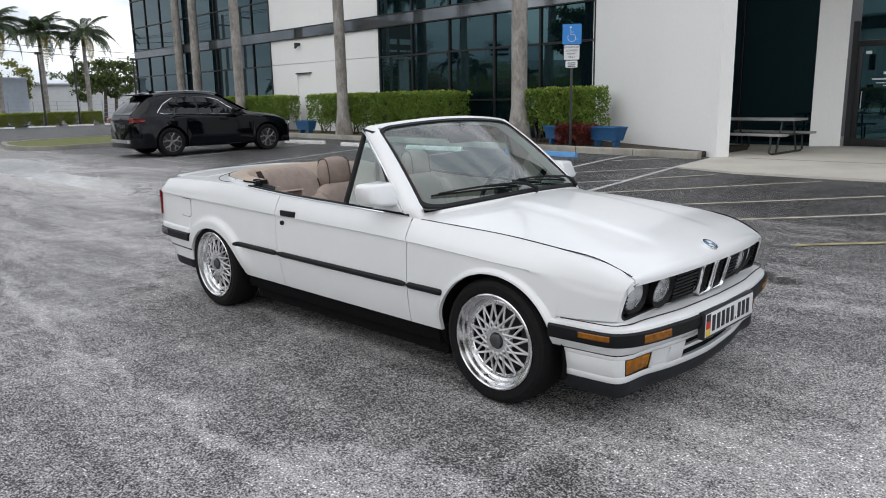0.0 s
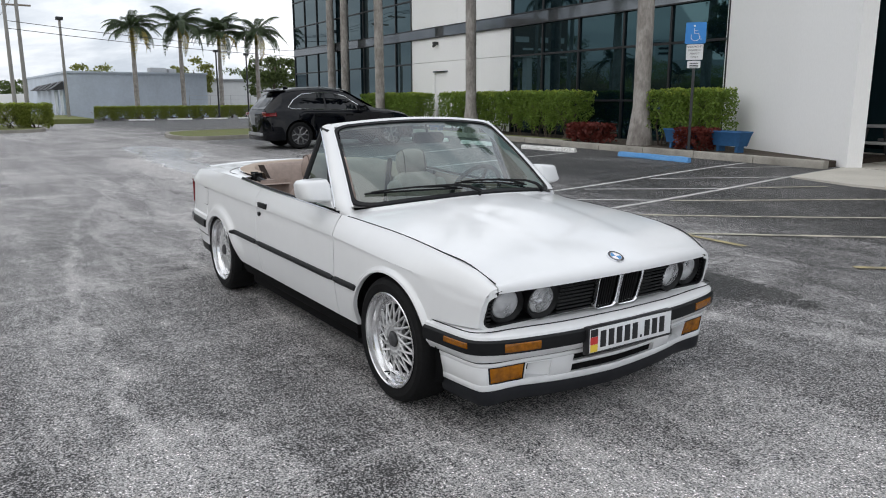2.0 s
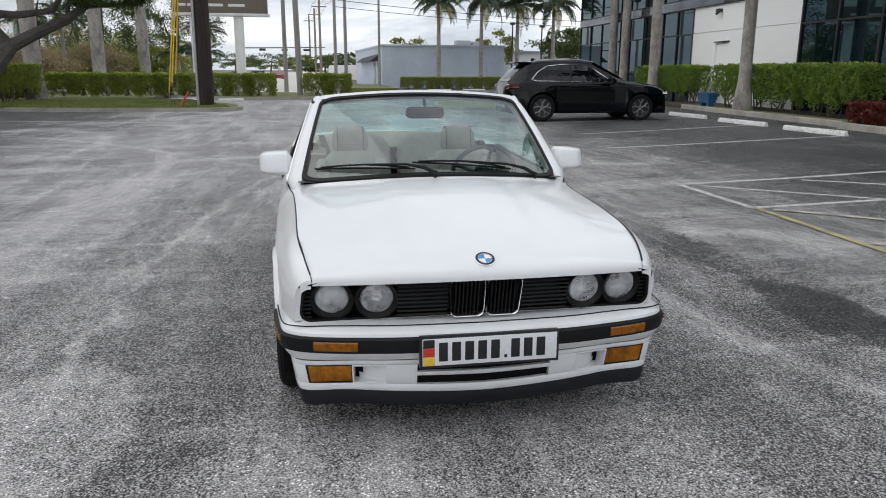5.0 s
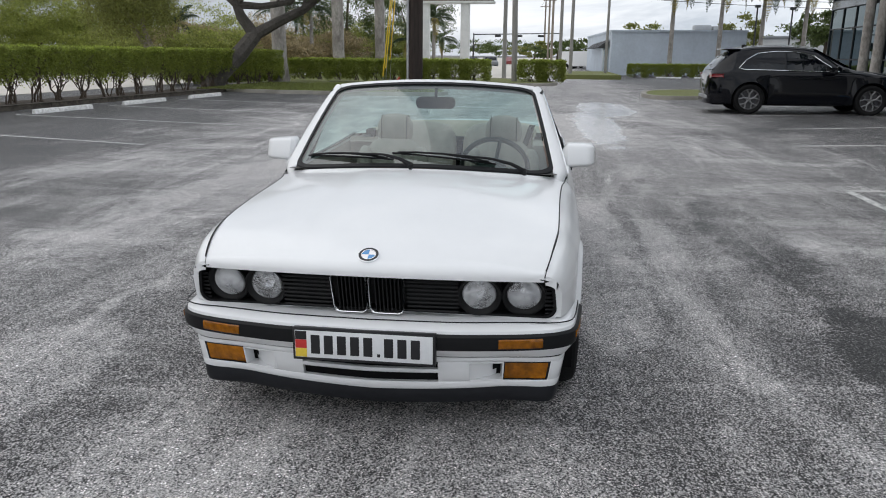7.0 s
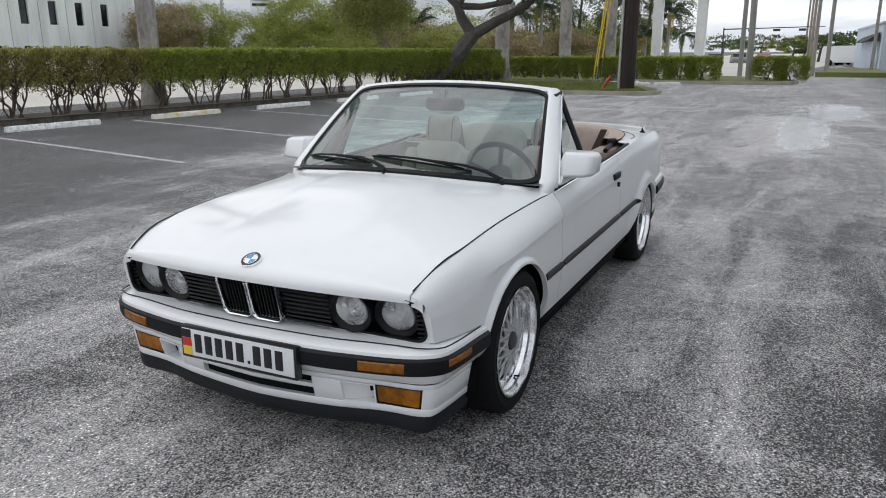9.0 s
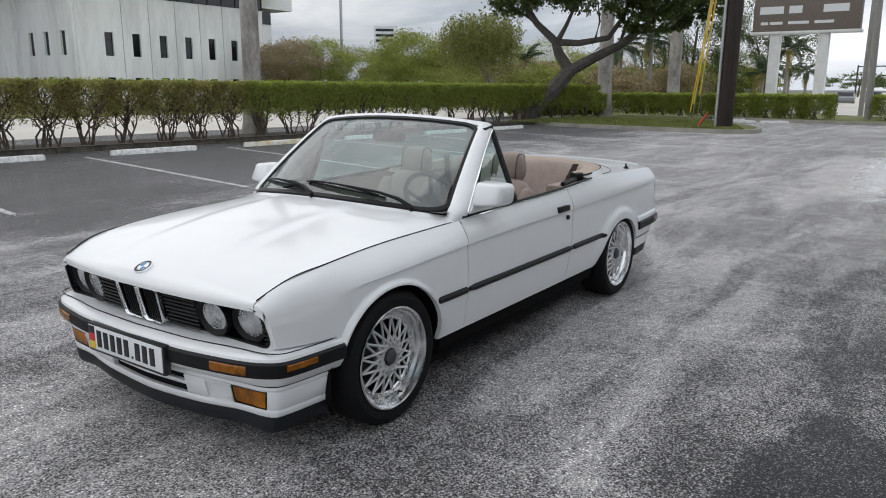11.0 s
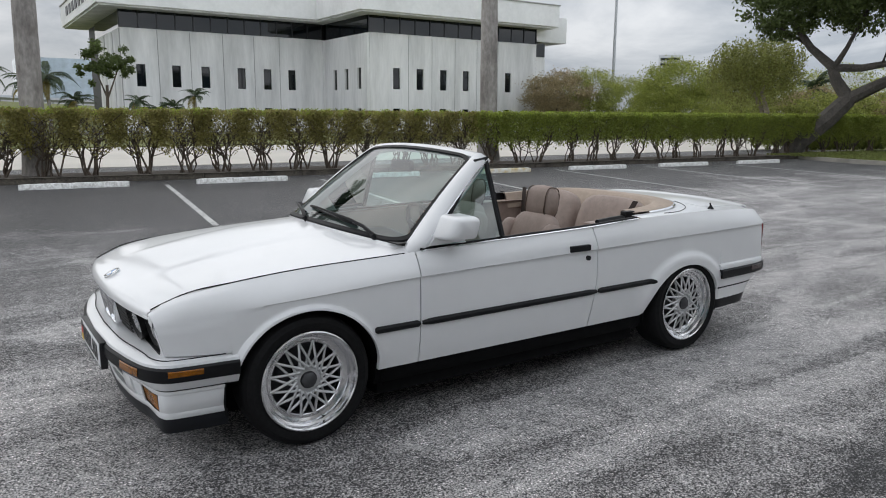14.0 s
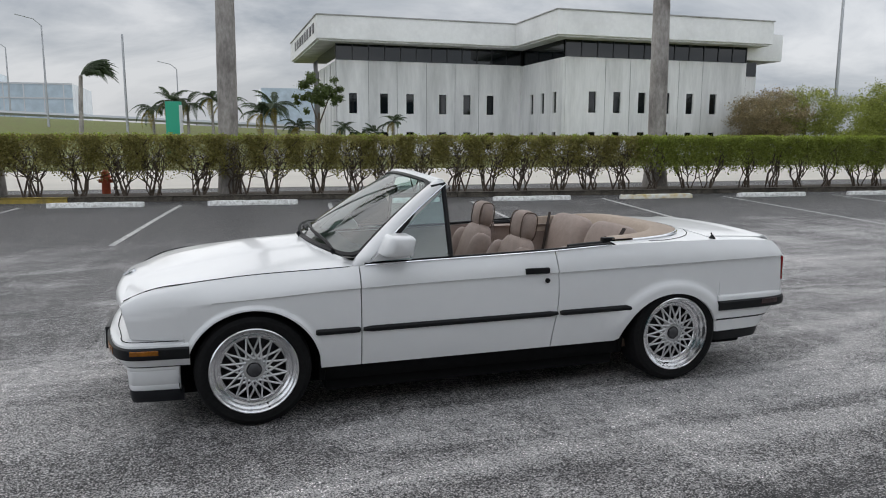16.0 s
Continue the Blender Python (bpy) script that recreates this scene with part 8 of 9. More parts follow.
# ---- streets, poles, far buildings ----
slab("street_south", [(-60, -13.4 + 1.9), (40, -18.9 + 1.5), (40, -30.0), (-60, -25.5)], -0.03, 0.055, "road", "pale concrete street behind the hedge", "road")
slab("verge_south", [(-60, -25.5), (40, -30.0), (40, -48.6), (-29.8, -48.6), (-30.2, -46.0), (-60, -46.0)], -0.03, 0.09, "grass", "grass verge across the street", "grass")
slab("street_west", [(-42.0, -3.2), (-42, 2.6), (-90, 6.5), (-400, 12), (-400, -30), (-90, -9.5)], -0.4, -0.02, "road", "pale street running west", "road")
slab("verge_west", [(-56.0, 5.2), (-56.0, 9.5), (-69.9, 9.6), (-69.9, 6.0)], -0.4, 0.05, "grass", "grass verge by the blue-grey building", "grass")
slab("grove_lawn", [(-30, -12.6), (-36.0, -4.6), (-90, -9.6), (-400, -31), (-400, -120), (-60, -46), (-60, -25.4), (-31, -15.5)], -0.4, 0.03, "grass", "rough lawn under the grove", "grass")


def island(name, outline, label):
    """A kerbed island: pale kerb ring with grass within."""
    t = thing(name, label, "traffic island", kind="structure")
    cx, cy = sum(p[0] for p in outline) / len(outline), sum(p[1] for p in outline) / len(outline)
    k = len(outline)
    inner = []
    for x, y in outline:
        d = Vector((cx - x, cy - y)).normalized() * 0.16
        inner.append((x + d.x, y + d.y))
    bm = BM()
    for z0, z1 in ((-0.05, 0.17),):
        lo = [bm.verts.new((x, y, z0)) for x, y in outline]
        hi = [bm.verts.new((x, y, z1)) for x, y in outline]
        hi2 = [bm.verts.new((x, y, z1)) for x, y in inner]
        lo2 = [bm.verts.new((x, y, z0)) for x, y in inner]
        for j in range(k):
            n = (j + 1) % k
            for a, b in ((lo, hi), (hi, hi2), (hi2, lo2)):
                bm.faces.new((a[j], a[n], b[n], b[j]))
    part("kerb_ring", bm, "kerb", t)
    part("island_grass", prism(BM(), inner, 0.0, 0.155), "grass", t)
    return t


def blob_outline(pts, n=6):
    """Round a closed outline by cutting its corners."""
    for _ in range(2):
        out = []
        k = len(pts)
        for i in range(k):
            a, b = Vector(pts[i]), Vector(pts[(i + 1) % k])
            out += [tuple(a * 0.75 + b * 0.25), tuple(a * 0.25 + b * 0.75)]
        pts = out
    return pts


island("traffic_island", blob_outline([(-24.6, 0.6), (-24.4, -1.6), (-25.2, -8.2), (-30.5, -9.9), (-33.0, -8.6), (-31.0, -2.0), (-27.5, 0.2)]), "grassed island with a pale kerb round the wooden pole")
island("parking_island", blob_outline([(-24.6, 7.4), (-24.4, 8.6), (-26.2, 14.8), (-31.0, 15.0), (-30.0, 8.2), (-27.0, 7.3)]), "narrow grassed parking island")
island("street_island", blob_outline([(-34.0, 3.6), (-36.2, 4.8), (-40.5, 3.6), (-44.0, -1.0), (-44.0, -5.6), (-37.0, -4.5), (-34.5, -1.0)]), "grassed island with poles by the street")
for x0, y0, x1, y1 in ((-35.0, -2.2, -33.3, -3.2), (-32.0, -3.9, -30.6, -4.9)):
    st = wheel_stop("wheel_stop", 1.9, "stop_white", "white wheel stop by the far hedge")
    st.matrix_basis = pose((x0 + x1) / 2, (y0 + y1) / 2, 0.04, 0, 0, math.degrees(math.atan2(y1 - y0, x1 - x0)))
for i in range(5):
    st = wheel_stop("wheel_stop", 1.9, "stop_white", "white wheel stop at the far edge of the lot")
    st.matrix_basis = pose(-60.5 - 0.4 * i, 13.6 + 3.0 * i, ground_z(-61, 14), 0, 0, 82)

# rough grass on the island by the wooden pole
g_rng = np.random.default_rng(300)
g_n = 26000
gx, gy = g_rng.uniform(-31.5, -24.6, g_n), g_rng.uniform(-9.0, 0.1, g_n)
ok = (gx > -25.4 - 0.25 * np.abs(gy + 3.0)) | (gx < -25.2)
ok &= (gx < -25.0 + 0.05 * gy) & (gy < -2.2 + 0.36 * (gx + 31.5)) & (gy > -9.3 - 0.12 * (gx + 25.0))
tall = 0.5 + 0.5 * np.sin(gx * 2.1) * np.cos(gy * 1.7)
pts_ = np.stack([gx, gy, 0.165 + 0.03 * tall], 1)[ok]
lawn = thing("lawn_grass", "rough patchy grass on the kerbed island", "grass", kind="stuff")
leaf_object("blades", pts_, 0.085, "leaf_lawn", lawn, 301, squash=2.2)

# hedges of the street islands and the far edge
far_kinds = [shrub("hedge_shrub", "small clipped hedge shrub by the street", "hedge", "far hedges", 120 + i, 1.45, 1.05, 0.22, 1.08, 6800, 0.078, "leaf_hedge", 5, 0.26, 0.0, 0.65, fresh=700) for i in range(2)]
pl_ = []
for x, y in ((-36.9, 3.25), (-37.0, 4.15)):
    pl_.append((len(pl_) % 2, pose(x, y, 0.12, 0, 0, 95)))
for i in range(10):
    pl_.append((len(pl_) % 2, pose(-36.3 - 0.2 * i, 0.45 - 1.05 * i, 0.12, 0, 0, 80)))
for i in range(16):
    pl_.append((len(pl_) % 2, pose(-31.2 - 0.45 * i * 0.3, -12.6 + 0.2 * i * 0, 0.1, 0, 0, 10)) if i < 1 else (len(pl_) % 2, pose(-31.0 - 0.36 * i, -11.8 + 0.12 * i, 0.1, 0, 0, 10)))
for i in range(11):
    pl_.append((len(pl_) % 2, pose(-62.5 - 0.25 * i, 11.3 + 1.35 * i, ground_z(-62, 12), 0, 0, 80)))
row_of(far_kinds, pl_)


def post(name, label, at, h, r0, r1, mat, cat="pole", lean=(0, 0)):
    t = thing(name, label, cat, at)
    part("shaft", tube(BM(), [(lean[0] * i / 4, lean[1] * i / 4, h * i / 4 - (0.1 if i == 0 else 0)) for i in range(5)], [r0 + (r1 - r0) * i / 4 for i in range(5)], 14), mat, t)
    return t


wp = post("utility_pole", "dark creosoted wooden utility pole with yellow guy guards", (-26.2, -0.85, 0.14), 11.0, 0.29, 0.22, "pole_wood", lean=(0.0, 0.15))
bm = rod(BM(), (0.22, -0.22, 0.0), (0.20, -0.16, 9.0), 0.05, n=10)
part("conduit", bm, "metal", wp, "grey conduit pipe")
for i, (dx, dy) in enumerate(((-0.2, -0.75), (-0.1, -0.62), (-0.3, -0.5))):
    w_ = rod(BM(), (dx, dy - 0.5, 0.25), (dx * 0.2, -0.28, 9.0), 0.008, n=6)
    part("guy_wire", w_, "metal", wp)
    w_ = rod(BM(), (dx, dy - 0.48, 0.5 + 0.3 * i), (dx * 0.4 + 0.0, dy * 0.5 - 0.32, 4.8), 0.024, n=8)
    part("guy_guard", w_, "yellow_plastic", wp, "yellow guy wire guard")
rm = rod(BM(), (0.1, -0.85, 0.02), (0.02, -0.55, 0.50), 0.04, n=10)
part("marker_tube", rm, "red_plastic", wp, "red marker tube")

post("utility_pole", "grey concrete utility pole by the street", (-42.5, 1.55, 0.1), 10.5, 0.125, 0.09, "pole_concrete")
post("utility_pole", "pale concrete pole beside a hedge", (-37.6, 2.35, 0.1), 11.0, 0.15, 0.115, "pole_concrete", lean=(0, -0.2))
for x, y, h, r in ((-58.5, 5.0, 9.5, 0.14), (-60.5, 5.9, 9.0, 0.15), (-94, 4.6, 10.0, 0.17), (-108, 4.2, 10.0, 0.16), (-130, 3.6, 10.5, 0.16)):
    p_ = post("utility_pole", "wooden utility pole with cross arm along the street", (x, y, ground_z(x, y)), h, r, r * 0.75, "pole_concrete" if x > -61 else "bark_pale")
    bm = BM()
    box(bm, -0.06, 0.06, -0.9, 0.9, h - 0.9, h - 0.78, 0.01)
    part("cross_arm", bm, "bark_pale", p_)
lp = post("street_lamp", "slim grey lamp post with a small head", (-63.5, 8.9, ground_z(-63, 9)), 7.6, 0.13, 0.09, "pole_concrete", cat="lamp")
bm = BM()
box(bm, -0.2, 0.2, -0.25, 0.25, 7.55, 7.8, 0.03)
part("lamp_head", bm, "dark_metal", lp)
for x, y, h in ((-62.5, 20.3, 5.5), (-64.0, 23.4, 5.4), (-62.0, 27.4, 5.2)):
    q_ = post("street_lamp", "dark lamp post among far palms", (x, y, ground_z(x, y)), h, 0.08, 0.06, "dark_metal", cat="lamp")
    bm = BM()
    box(bm, -0.15, 0.15, -0.2, 0.2, h - 0.05, h + 0.15, 0.02)
    part("lamp_head", bm, "dark_metal", q_)
post("light_pole", "tall plain grey light pole beyond the hedge", (-55.1, -45.1, 0.0), 14.0, 0.17, 0.12, "metal")


def wire(p0, p1, sag, r=0.018):
    p0, p1 = Vector(p0), Vector(p1)
    return single("overhead_wire", tube(BM(), [p0 + (p1 - p0) * t - Vector((0, 0, 4 * sag * t * (1 - t))) for t in [i / 12 for i in range(13)]], r, 5), "dark_metal", "thin overhead wire between poles", "wire")


for dy in (-0.8, 0.0, 0.8):
    wire((-26.2, -0.8 + dy * 0.3, 10.6), (-42.5, 1.55 + dy * 0.5, 9.6), 0.4)
    wire((-42.5, 1.55 + dy * 0.5, 9.6), (-58.5, 5.0 + dy, 8.7), 0.4)
    wire((-58.5, 5.0 + dy, 8.7), (-94, 4.6 + dy, 9.2), 0.7)
    wire((-94, 4.6 + dy, 9.2), (-130, 3.6 + dy, 9.7), 0.7)
for z in (6.6, 6.1):
    wire((-58.5, 5.0, z), (-80.0, 60.0, z + 0.6), 1.0, 0.022)

# brown sign on white posts
bs = thing("street_sign", "large brown sign board on two white posts", "sign", (-48.2, -2.38, 0.0), 0)
bm = BM()
box(bm, -0.35, 0.35, -2.85, 2.85, 4.75, 7.6, 0.05)
bd_ = part("sign_board", bm, "sign_brown", bs)
bm = BM()
box(bm, -0.42, 0.42, -2.95, 2.95, 4.60, 4.76, 0.02)
part("sign_ledge", bm, "white_frame", bs)
for y in (-1.55, 1.05):
    bm = BM()
    box(bm, -0.3, 0.3, y - 0.28, y + 0.28, 0.0, 4.60, 0.03)
    part("sign_post", bm, "white_frame", bs)
for z, y0, y1, h in ((5.75, -2.5, -1.2, 0.42), (5.75, -0.9, -0.2, 0.42), (5.75, 0.9, 2.2, 0.42), (5.15, -2.4, -2.0, 0.16), (5.15, -1.9, -1.2, 0.16), (5.15, -0.9, 0.2, 0.16), (5.15, 0.5, 1.5, 0.16)):
    bm = BM()
    box(bm, 0.345, 0.362, y0, y1, z, z + h)
    part("lettering_bar", bm, "plate", bd_)

# blue-grey shop building and white shed
sh = thing("shop_building", "low pale blue-grey building with awnings by the street", "building", (0, 0, 0))
part("wall", prism(BM(), [(-70, 9.8), (-70, 21.6), (-95, 22), (-95, 9.0)], -0.4, 3.55), "shed_blue", sh)
part("parapet", prism(BM(), [(-69.9, 9.7), (-69.9, 21.7), (-95.1, 22.1), (-95.1, 8.9)], 3.55, 3.72), "shed_blue", sh)
for i in range(5):
    x = -72.5 - 3.6 * i
    bm = BM()
    prism(bm, [(0, 0), (0, 0.7), (-1.0, 0.0)], x - 1.3, x + 1.3, Matrix(((0, 0, 1, 0), (1, 0, 0, 9.65 - 0.03 * i), (0, 1, 0, 2.2), (0, 0, 0, 1))))
    part("awning", bm, "dark_metal", sh, "dark awning")
    bm = BM()
    box(bm, x - 1.0, x + 1.0, 9.60 - 0.03 * i, 9.72 - 0.03 * i, 0.0, 2.1)
    part("shop_window", bm, "far_blue_glass", sh, "blue shop window")
bm = BM()
box(bm, -82, -80.5, 19.0, 20.6, 3.7, 4.55, 0.04)
box(bm, -82, -80.5, 20.8, 21.6, 3.7, 4.45, 0.04)
part("roof_unit", bm, "metal", sh, "grey rooftop cooling unit")
ws_ = thing("white_shed", "long low white building behind a fence", "building", (0, 0, 0))
part("wall", prism(BM(), [(-92, 24), (-92, 70), (-110, 70), (-110, 24)], -0.4, 3.6), "far_white", ws_)
part("roof", prism(BM(), [(-91.7, 23.7), (-91.7, 70.3), (-110, 70.3), (-110, 23.7)], 3.6, 3.8), "metal", ws_)
fc = thing("wire_fence", "grey wire fence before the white building", "fence", (0, 0, 0))
for i in range(14):
    part("fence_post", rod(BM(), (-68.5, 19.5 + 1.9 * i, -0.3), (-68.5, 19.5 + 1.9 * i, 1.7), 0.03, n=6), "metal", fc)
for z in (0.3, 0.65, 1.0, 1.35, 1.68):
    part("fence_rail", rod(BM(), (-68.5, 19.5, z), (-68.5, 44.5, z), 0.012, n=5), "metal", fc)
for i, (x, y, w, h) in enumerate(((-88, 14.3, 3.2, 5.4), (-108, 10, 5.0, 4.4), (-115, 5.5, 4.0, 4.0), (-130, 1.9, 4.0, 4.2), (-150, -4, 6.0, 4.8), (-165, -12, 7.0, 5.0), (-86, 24.5, 3.0, 6.2), (-74, 29.5, 3.0, 6.5), (-80, 33, 4.5, 6.5), (-150, 20, 8, 5.5), (-98, 36, 5, 6))):
    tree((x, y, -0.25), "distant leafy tree along the street", 140 + i, [([(0, 0, -0.1), (0.1, 0.2, h * 0.5), (0.0, 0.4, h * 0.75)], 0.2, 0.08)],
         [((0, 0, h * 0.70), (w * 0.7, w, h * 0.28)), ((0.3, w * 0.5, h * 0.55), (w * 0.5, w * 0.6, h * 0.22)), ((0.2, -w * 0.5, h * 0.55), (w * 0.5, w * 0.6, h * 0.24))], 2600, 0.34, "leaf_tree" if i % 3 else "leaf_willow")
# traffic light gantry far along the street
tg = thing("traffic_gantry", "distant traffic light gantry over the street", "traffic light", (-125, -8, -0.3))
part("mast", rod(BM(), (0, 0, 0), (0, 0, 5.2), 0.12, 0.1), "dark_metal", tg)
part("arm", rod(BM(), (0, 0, 5.0), (0, 14, 5.2), 0.09, 0.06), "dark_metal", tg)
for y in (4, 7.5, 11):
    bm = BM()
    box(bm, -0.12, 0.12, y - 0.5, y + 0.5, 4.6, 4.95, 0.03)
    part("signal_head", bm, "dark_metal", tg)

# pale precast office across the street
of = thing("precast_office", "pale precast office with dark window band and heavy parapet", "building", (0, 0, 0))
G0, WALL, BAND, PAR = -0.3, 8.25, 9.70, 11.75


def precast(xa, xb, y, wins, ends=(0, 0)):
    """A street front between xa and xb (xa > xb): panels with joints, two rows of slit windows."""
    edges = [xa]
    for a, b in zip(wins, wins[1:]):
        edges.append((a + b) / 2)
    edges.append(xb)
    for (a, b), w in zip(zip(edges, edges[1:]), wins):
        for x0, x1, z0, z1 in ((b + 0.03, w - 0.36, G0, WALL), (w + 0.36, a - 0.03, G0, WALL), (w - 0.36, w + 0.36, G0, 0.5), (w - 0.36, w + 0.36, 2.1, 3.73), (w - 0.36, w + 0.36, 5.50, WALL)):
            bm = BM()
            box(bm, x0, x1, y - 0.25, y, z0, z1)
            part("precast_panel", bm, "office", of, sharp=0)
        for z0, z1 in ((0.5, 2.1), (3.73, 5.50)):
            bm = BM()
            box(bm, w - 0.36, w + 0.36, y - 0.25, y - 0.16, z0, z1)
            part("slit_window", bm, "window_dark", of, sharp=0)
    for e in edges:
        bm = BM()
        box(bm, e - 0.03, e + 0.03, y - 0.2, y - 0.05, G0, WALL)
        part("joint", bm, "office_joint", of, sharp=0)
    bm = BM()
    box(bm, xb, xa, y - 0.2, y - 0.12, WALL + 0.05, BAND)
    part("window_band", bm, "window_dark", of, "dark continuous window band", sharp=0)
    n = int((xa - xb) / 1.45)
    for i in range(n + 1):
        x = xb + (xa - xb) * i / n
        bm = BM()
        box(bm, x - 0.04, x + 0.04, y - 0.12, y - 0.06, WALL + 0.05, BAND)
        part("band_mullion", bm, "mullion", of, sharp=0)
    bm = BM()
    box(bm, xb, xa, y - 0.25, y + 0.06, WALL, WALL + 0.05)
    part("band_sill", bm, "office", of)


precast(-30.5, -48.6, -49.0, [-33.1, -35.45, -37.9, -40.35, -42.75, -45.2])
precast(-12.75, -30.2, -57.6, [-14.2, -17.0, -19.4, -22.5, -24.85, -27.15])
# return wall between the two fronts, facing east
for y0, y1 in ((-57.35, -55.5), (-54.8, -53.2), (-52.5, -50.8), (-50.1, -49.0)):
    bm = BM()
    box(bm, -30.5, -30.25, y0, y1, G0, WALL)
    part("precast_panel", bm, "office", of, sharp=0)
for y0, y1 in ((-55.5, -54.8), (-53.2, -52.5), (-50.8, -50.1)):
    for z0, z1 in ((G0, 0.5), (2.1, 3.73), (5.50, WALL)):
        bm = BM()
        box(bm, -30.5, -30.25, y0, y1, z0, z1)
        part("precast_panel", bm, "office", of, sharp=0)
    for z0, z1 in ((0.5, 2.1), (3.73, 5.50)):
        bm = BM()
        box(bm, -30.5, -30.42, y0, y1, z0, z1)
        part("slit_window", bm, "window_dark", of, sharp=0)
bm = BM()
box(bm, -30.5, -30.4, -57.6, -49.2, WALL + 0.05, BAND)
part("window_band", bm, "window_dark", of, sharp=0)
bm = BM()
box(bm, -30.45, -30.172, -57.84, -57.34, G0, WALL)
part("corner_panel", bm, "office", of, sharp=0)
# east end
for y0, y1 in ((-60.6, -57.85), (-64.4, -61.0), (-68.0, -64.8)):
    bm = BM()
    box(bm, -13.0, -12.75, y0, y1, G0, WALL)
    part("precast_panel", bm, "office", of, sharp=0)
bm = BM()
box(bm, -13.0, -12.9, -70, -57.8, WALL + 0.05, BAND)
part("window_band", bm, "window_dark", of, sharp=0)
part("core", prism(BM(), [(-13.15, -57.95), (-30.7, -57.95), (-30.7, -49.4), (-48.4, -49.4), (-48.4, -75), (-13.15, -75)], G0, PAR - 0.3), "unlit_black", of)
part("parapet", prism(BM(), [(-10.9, -55.9), (-28.9, -55.9), (-28.9, -47.4), (-49.95, -47.4), (-49.95, -76), (-10.9, -76)], BAND + 0.15, PAR), "parapet", of, "deep pale overhanging parapet")
part("parapet_cap", prism(BM(), [(-10.82, -55.82), (-28.82, -55.82), (-28.82, -47.32), (-50.03, -47.32), (-50.03, -76.1), (-10.82, -76.1)], PAR, PAR + 0.10), "office_joint", of)
part("soffit", prism(BM(), [(-11.1, -56.1), (-29.1, -56.1), (-29.1, -47.6), (-49.75, -47.6), (-49.75, -75.8), (-11.1, -75.8)], BAND, BAND + 0.15), "office", of)
bm = BM()
box(bm, -50.2, -48.6, -53.5, -49.6, G0, 7.2)
part("side_wing", bm, "office", of)
bm = BM()
box(bm, -50.1, -48.7, -53.0, -49.52, 7.2, 8.45)
part("wing_window", bm, "window_dark", of, sharp=0)
bm = BM()
box(bm, -52.6, -48.4, -54.5, -49.2, 8.6, 11.0, 0.02)
part("wing_parapet", bm, "parapet", of)
for i in range(8):
    bm = BM()
    box(bm, -10.9 + 0.001, -10.84, -72.0 + 1.9 * i, -70.9 + 1.9 * i, 10.5, 11.3)
    part("sign_letter_bar", bm, "dark_metal", of)

# highway embankment and what stands beyond it
def bank(x, y):
    return smooth(-66, -88, y) * (4.3 - 0.035 * max(0.0, 30 - x) * 1.2)


bm = BM()
sheet(bm, lambda u, v: Vector((120 - 150 * u, -62 - 45 * v, 0.05 + max(0.0, bank(120 - 150 * u, -62 - 45 * v)))), 30, 16)
single("highway_embankment", bm, "grass", "grassy highway embankment", "embankment", kind="structure")
hw_ = thing("guard_rail", "long steel guard rail on the highway embankment", "guard rail", (0, 0, 0))
part("rail", tube(BM(), [(120 - 10 * i, -94, 0.6 + bank(120 - 10 * i, -94)) for i in range(19)], 0.22, 6, flat=1.4), "metal", hw_)
for i in range(30):
    x = 115 - 5.5 * i
    part("rail_post", rod(BM(), (x, -94.2, bank(x, -94)), (x, -94.2, bank(x, -94) + 0.8), 0.07, n=6), "metal", hw_)
br = thing("highway_bridge", "pale concrete highway overpass", "bridge", (0, 0, 0))
bm = BM()
prism(bm, [(-18.0, -118), (-70, -138), (-70, -150), (-18, -132)], 1.9, 3.0)
part("deck", bm, "far_white", br)
bm = BM()
prism(bm, [(0.0, -117), (-70, -137), (-70, -137.6), (0, -117.6)], 2.9, 3.9)
part("barrier", bm, "far_white", br)
for x, y in ((-30, -126), (-45, -131)):
    part("pier", rod(BM(), (x, y, 0), (x, y, 2.0), 0.8), "far_white", br)
gb = thing("glass_office", "pale blue glass office beyond the highway", "building", (0, 0, 0))
part("tower", prism(BM(), [(22.5, -150), (70, -150), (70, -175), (22.5, -175)], 0, 11.8), "far_blue_glass", gb)
part("upper_floor", prism(BM(), [(38, -152), (70, -152), (70, -172), (38, -172)], 11.8, 14.4), "far_blue_glass", gb)
for z in (3.0, 6.0, 9.0, 11.7):
    bm = BM()
    box(bm, 22.4, 70, -149.98, -149.9, z - 0.15, z + 0.15)
    part("floor_band", bm, "far_white", gb)
for i in range(14):
    bm = BM()
    x = 24 + 3.4 * i
    box(bm, x - 0.1, x + 0.1, -149.98, -149.92, 0, 11.8)
    part("fin", bm, "far_white", gb)
gb2 = thing("glass_office", "pale distant glass office by the overpass", "building", (0, 0, 0))
part("tower", prism(BM(), [(-40, -230), (-18, -230), (-18, -250), (-40, -250)], 0, 17), "far_blue_glass", gb2)
gs = thing("pylon_sign", "tall green sign pylon beyond the hedge", "sign", (0.55, -52.1, 0.0), -12)
part("body", prism(BM(), rounded(1.15, 0.5, 0.12), 0.0, 4.25), "green_box", gs)
bm = BM()
box(bm, -0.60, -0.46, -0.27, 0.27, 0.1, 4.0, 0.03)
part("white_edge", bm, "far_white", gs)
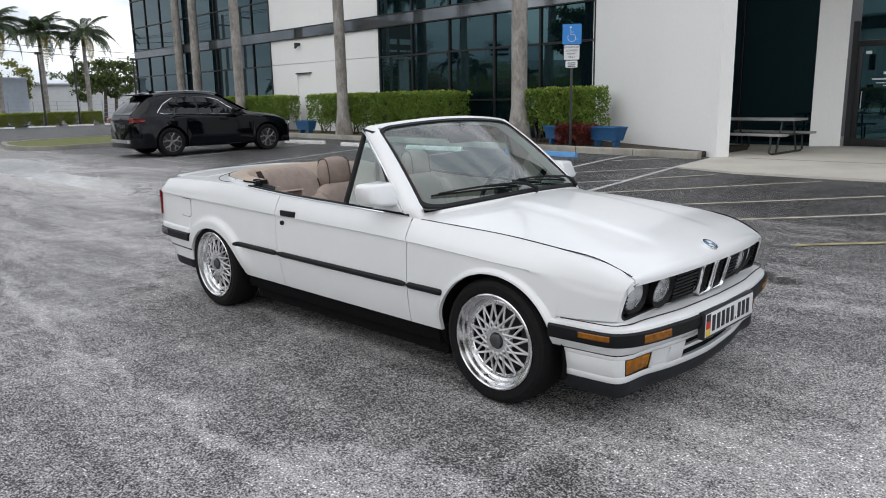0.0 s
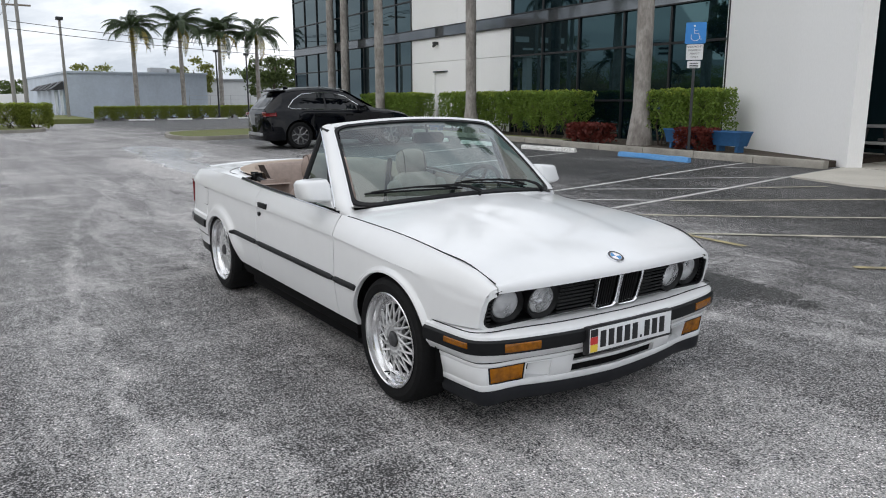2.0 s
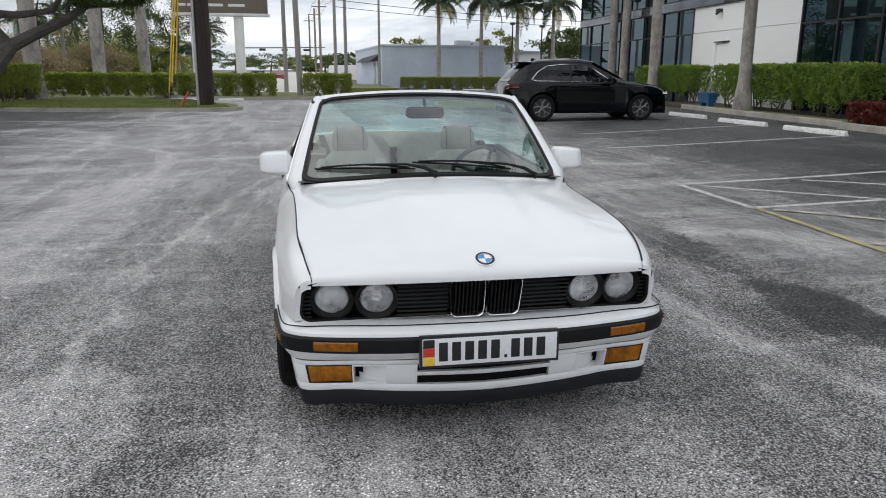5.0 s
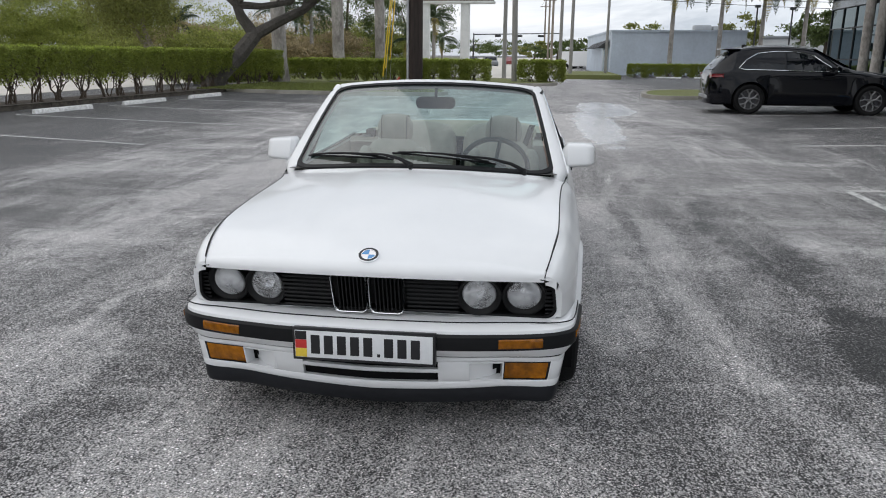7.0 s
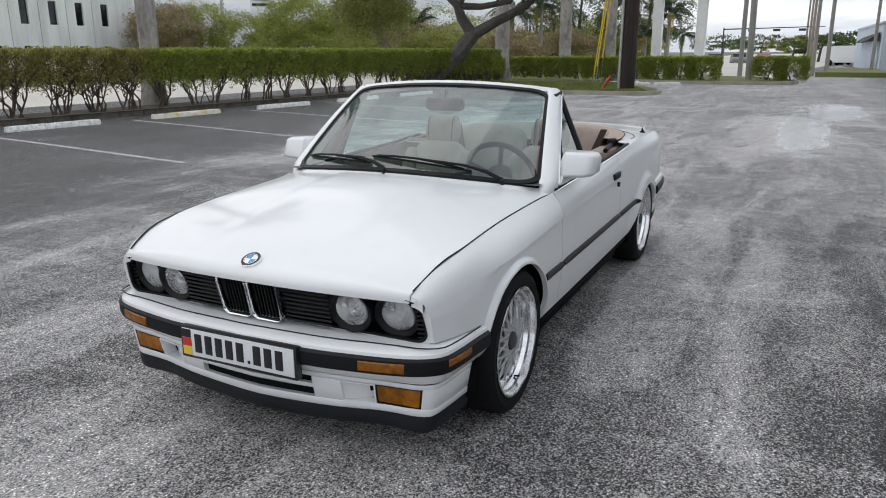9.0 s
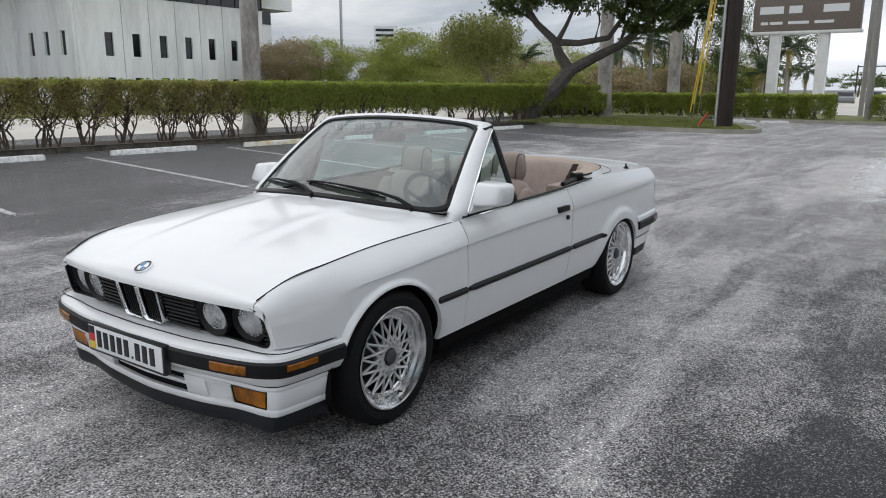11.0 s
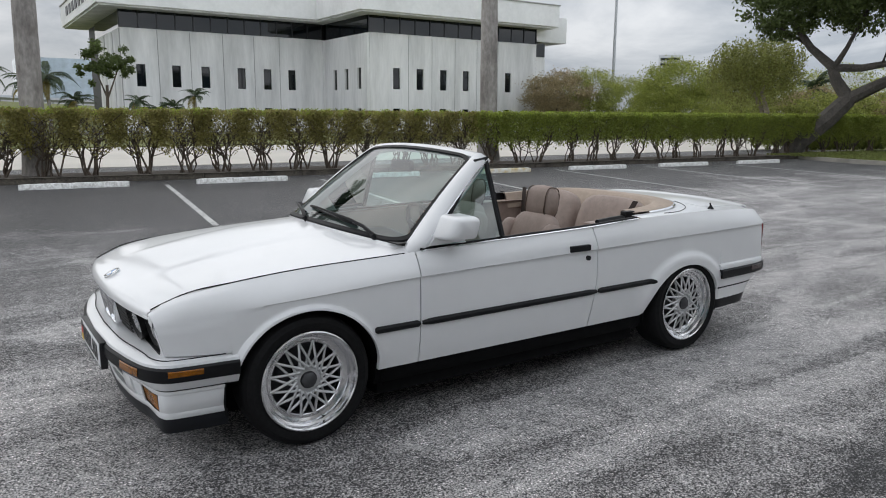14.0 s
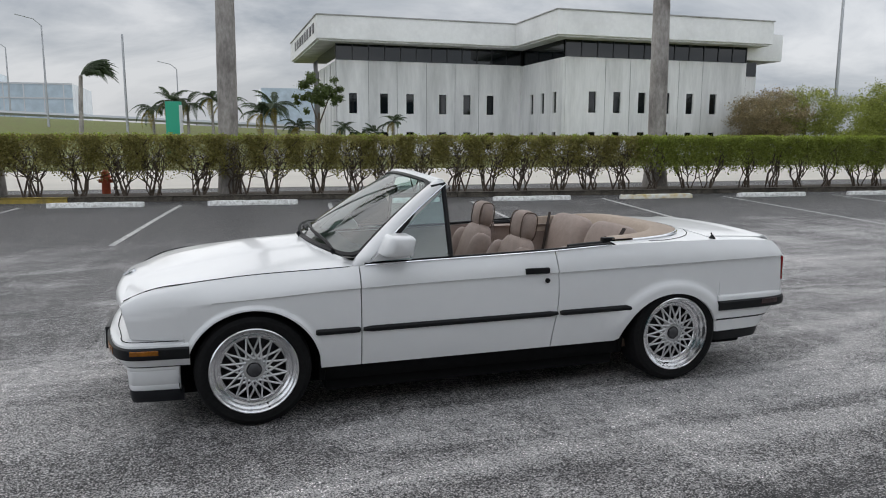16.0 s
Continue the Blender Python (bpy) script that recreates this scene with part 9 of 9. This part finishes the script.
for x, y, h, arm in ((14.3, -80.6, 14.2, (-2.4, 0.9)), (23.0, -104.0, 14.3, (-3.0, 0.5)), (2.0, -105, 12.2, (-2.5, 0.5)), (-30.5, -120, 10.0, (-2.5, 0.5))):
    t_ = post("highway_lamp", "tall curved highway lamp post", (x, y, bank(x, y)), h - bank(x, y) - 1.0, 0.13, 0.07, "metal", cat="lamp")
    hh = h - bank(x, y) - 1.0
    part("arm", tube(BM(), [(0, 0, hh - 0.05), (-arm[0] * 0.3, 0, hh + 0.6), (-arm[0], 0, hh + 1.0)], 0.05, 6), "metal", t_)
p_ = post("utility_pole", "concrete pole on the embankment", (5.70, -71.8, bank(6, -71.8)), 11.5 - bank(6, -71.8), 0.13, 0.10, "metal")
for i, (x, y, h, c) in enumerate(((1.5, -72.1, 4.6, 0.75), (0.0, -73.0, 4.2, 0.7), (-2.4, -72.2, 5.0, 0.6), (-6.6, -62.0, 3.8, 0.7), (-7.8, -61.9, 4.4, 0.75), (-4.0, -76, 4.0, 0.7), (3.4, -74, 3.6, 0.7), (-10.0, -63.5, 2.6, 0.6))):
    palm((x, y, max(0.0, bank(x, y))), h, 0.14, "slender palm with a wind-blown crown beyond the hedge", (0.01, 0.0), 160 + i, c, 13, 2, shaft=False)
# palm bent by the wind: its fronds all stream one way
wb = thing("palm_tree", "slender palm with fronds blown to one side", "palm tree", (4.75, -36.7, 0.0))
part("trunk", tube(BM(), [(0, 0, -0.1), (-0.05, 0, 1.8), (-0.12, 0, 3.6), (-0.20, 0, 4.85)], [0.16, 0.13, 0.11, 0.10], 10), "trunk_royal", wb)
for i in range(22):
    fr = new("frond", FRONDS[i % 3])
    fr.parent = wb
    fr.matrix_basis = Matrix.Translation((-0.20, 0, 4.85)) @ pose(0, 0, 0, 0, 0, 180 + (i - 11) * 4.5) @ pose(0, 0, 0, 0, -(8 + i * 37 % 34), 0) @ Matrix.Scale(0.60, 4)
tree((-8.9, -41.7, 0.0), "small open tree before the pale office", 170, [([(0, 0, -0.1), (0.05, 0, 1.6), (0.0, 0.1, 3.2)], 0.12, 0.08), ([(0, 0, 2.4), (0.5, 0.2, 3.8)], 0.06, 0.03), ([(0, 0, 2.4), (-0.6, 0.2, 4.0)], 0.06, 0.03)],
     [((0, 0, 4.8), (1.3, 1.3, 1.0)), ((-0.8, 0, 4.2), (0.9, 1.0, 0.8)), ((0.8, 0, 3.9), (0.9, 1.0, 0.7))], 4200, 0.17, "leaf_tree")
for i, (x, y, h) in enumerate(((-10.2, -39.5, 2.15), (-11.3, -39.2, 1.75), (-12.1, -39.0, 1.85), (-13.3, -38.8, 2.55))):
    palm((x, y, 0.05), h, 0.10, "low bushy palm before the pale office", (0.02, 0), 180 + i, 0.30, 16, 2, shaft=False)
# pale hospital slab and tower on the skyline
hs = thing("skyline_building", "long pale building on the skyline", "building", (0, 0, 0))
part("slab_block", prism(BM(), [(-140, -163), (-200, -95), (-215, -105), (-155, -173)], 0, 12.4), "far_white", hs)
tw = thing("skyline_tower", "pale tower on the skyline", "building", (0, 0, 0))
part("shaft", prism(BM(), [(-172, -140), (-176.5, -135), (-184, -141), (-180, -146)], 0, 19.0), "far_white", tw)
for z in (14.5, 16.0, 17.5):
    part("window_row", prism(BM(), [(-172.3, -139.5), (-175.8, -135.6), (-175.9, -135.7), (-172.4, -139.6)], z, z + 0.7), "unlit_black", tw)


# fire hydrant behind the hedge
hy = thing("fire_hydrant", "faded red fire hydrant behind the hedge", "hydrant", (0.62, -12.25, 0.05))
part("barrel", (lambda b: (lathe(b, [(0.001, 0.0), (0.15, 0.0), (0.15, 0.05), (0.105, 0.06), (0.10, 0.46), (0.135, 0.47), (0.135, 0.51), (0.11, 0.53)], 20, "z"), b)[1])(BM()), "hydrant", hy)
part("bonnet", (lambda b: (lathe(b, [(0.11, 0.53), (0.10, 0.60), (0.06, 0.66), (0.025, 0.67), (0.025, 0.72), (0.001, 0.72)], 20, "z"), b)[1])(BM()), "hydrant", hy)
for p0, p1, r in (((0, 0.08, 0.38), (0, 0.19, 0.38), 0.065), ((0.08, 0, 0.40), (0.165, 0, 0.40), 0.048), ((-0.08, 0, 0.40), (-0.165, 0, 0.40), 0.048)):
    part("nozzle_cap", rod(BM(), p0, p1, r, n=12), "hydrant", hy)
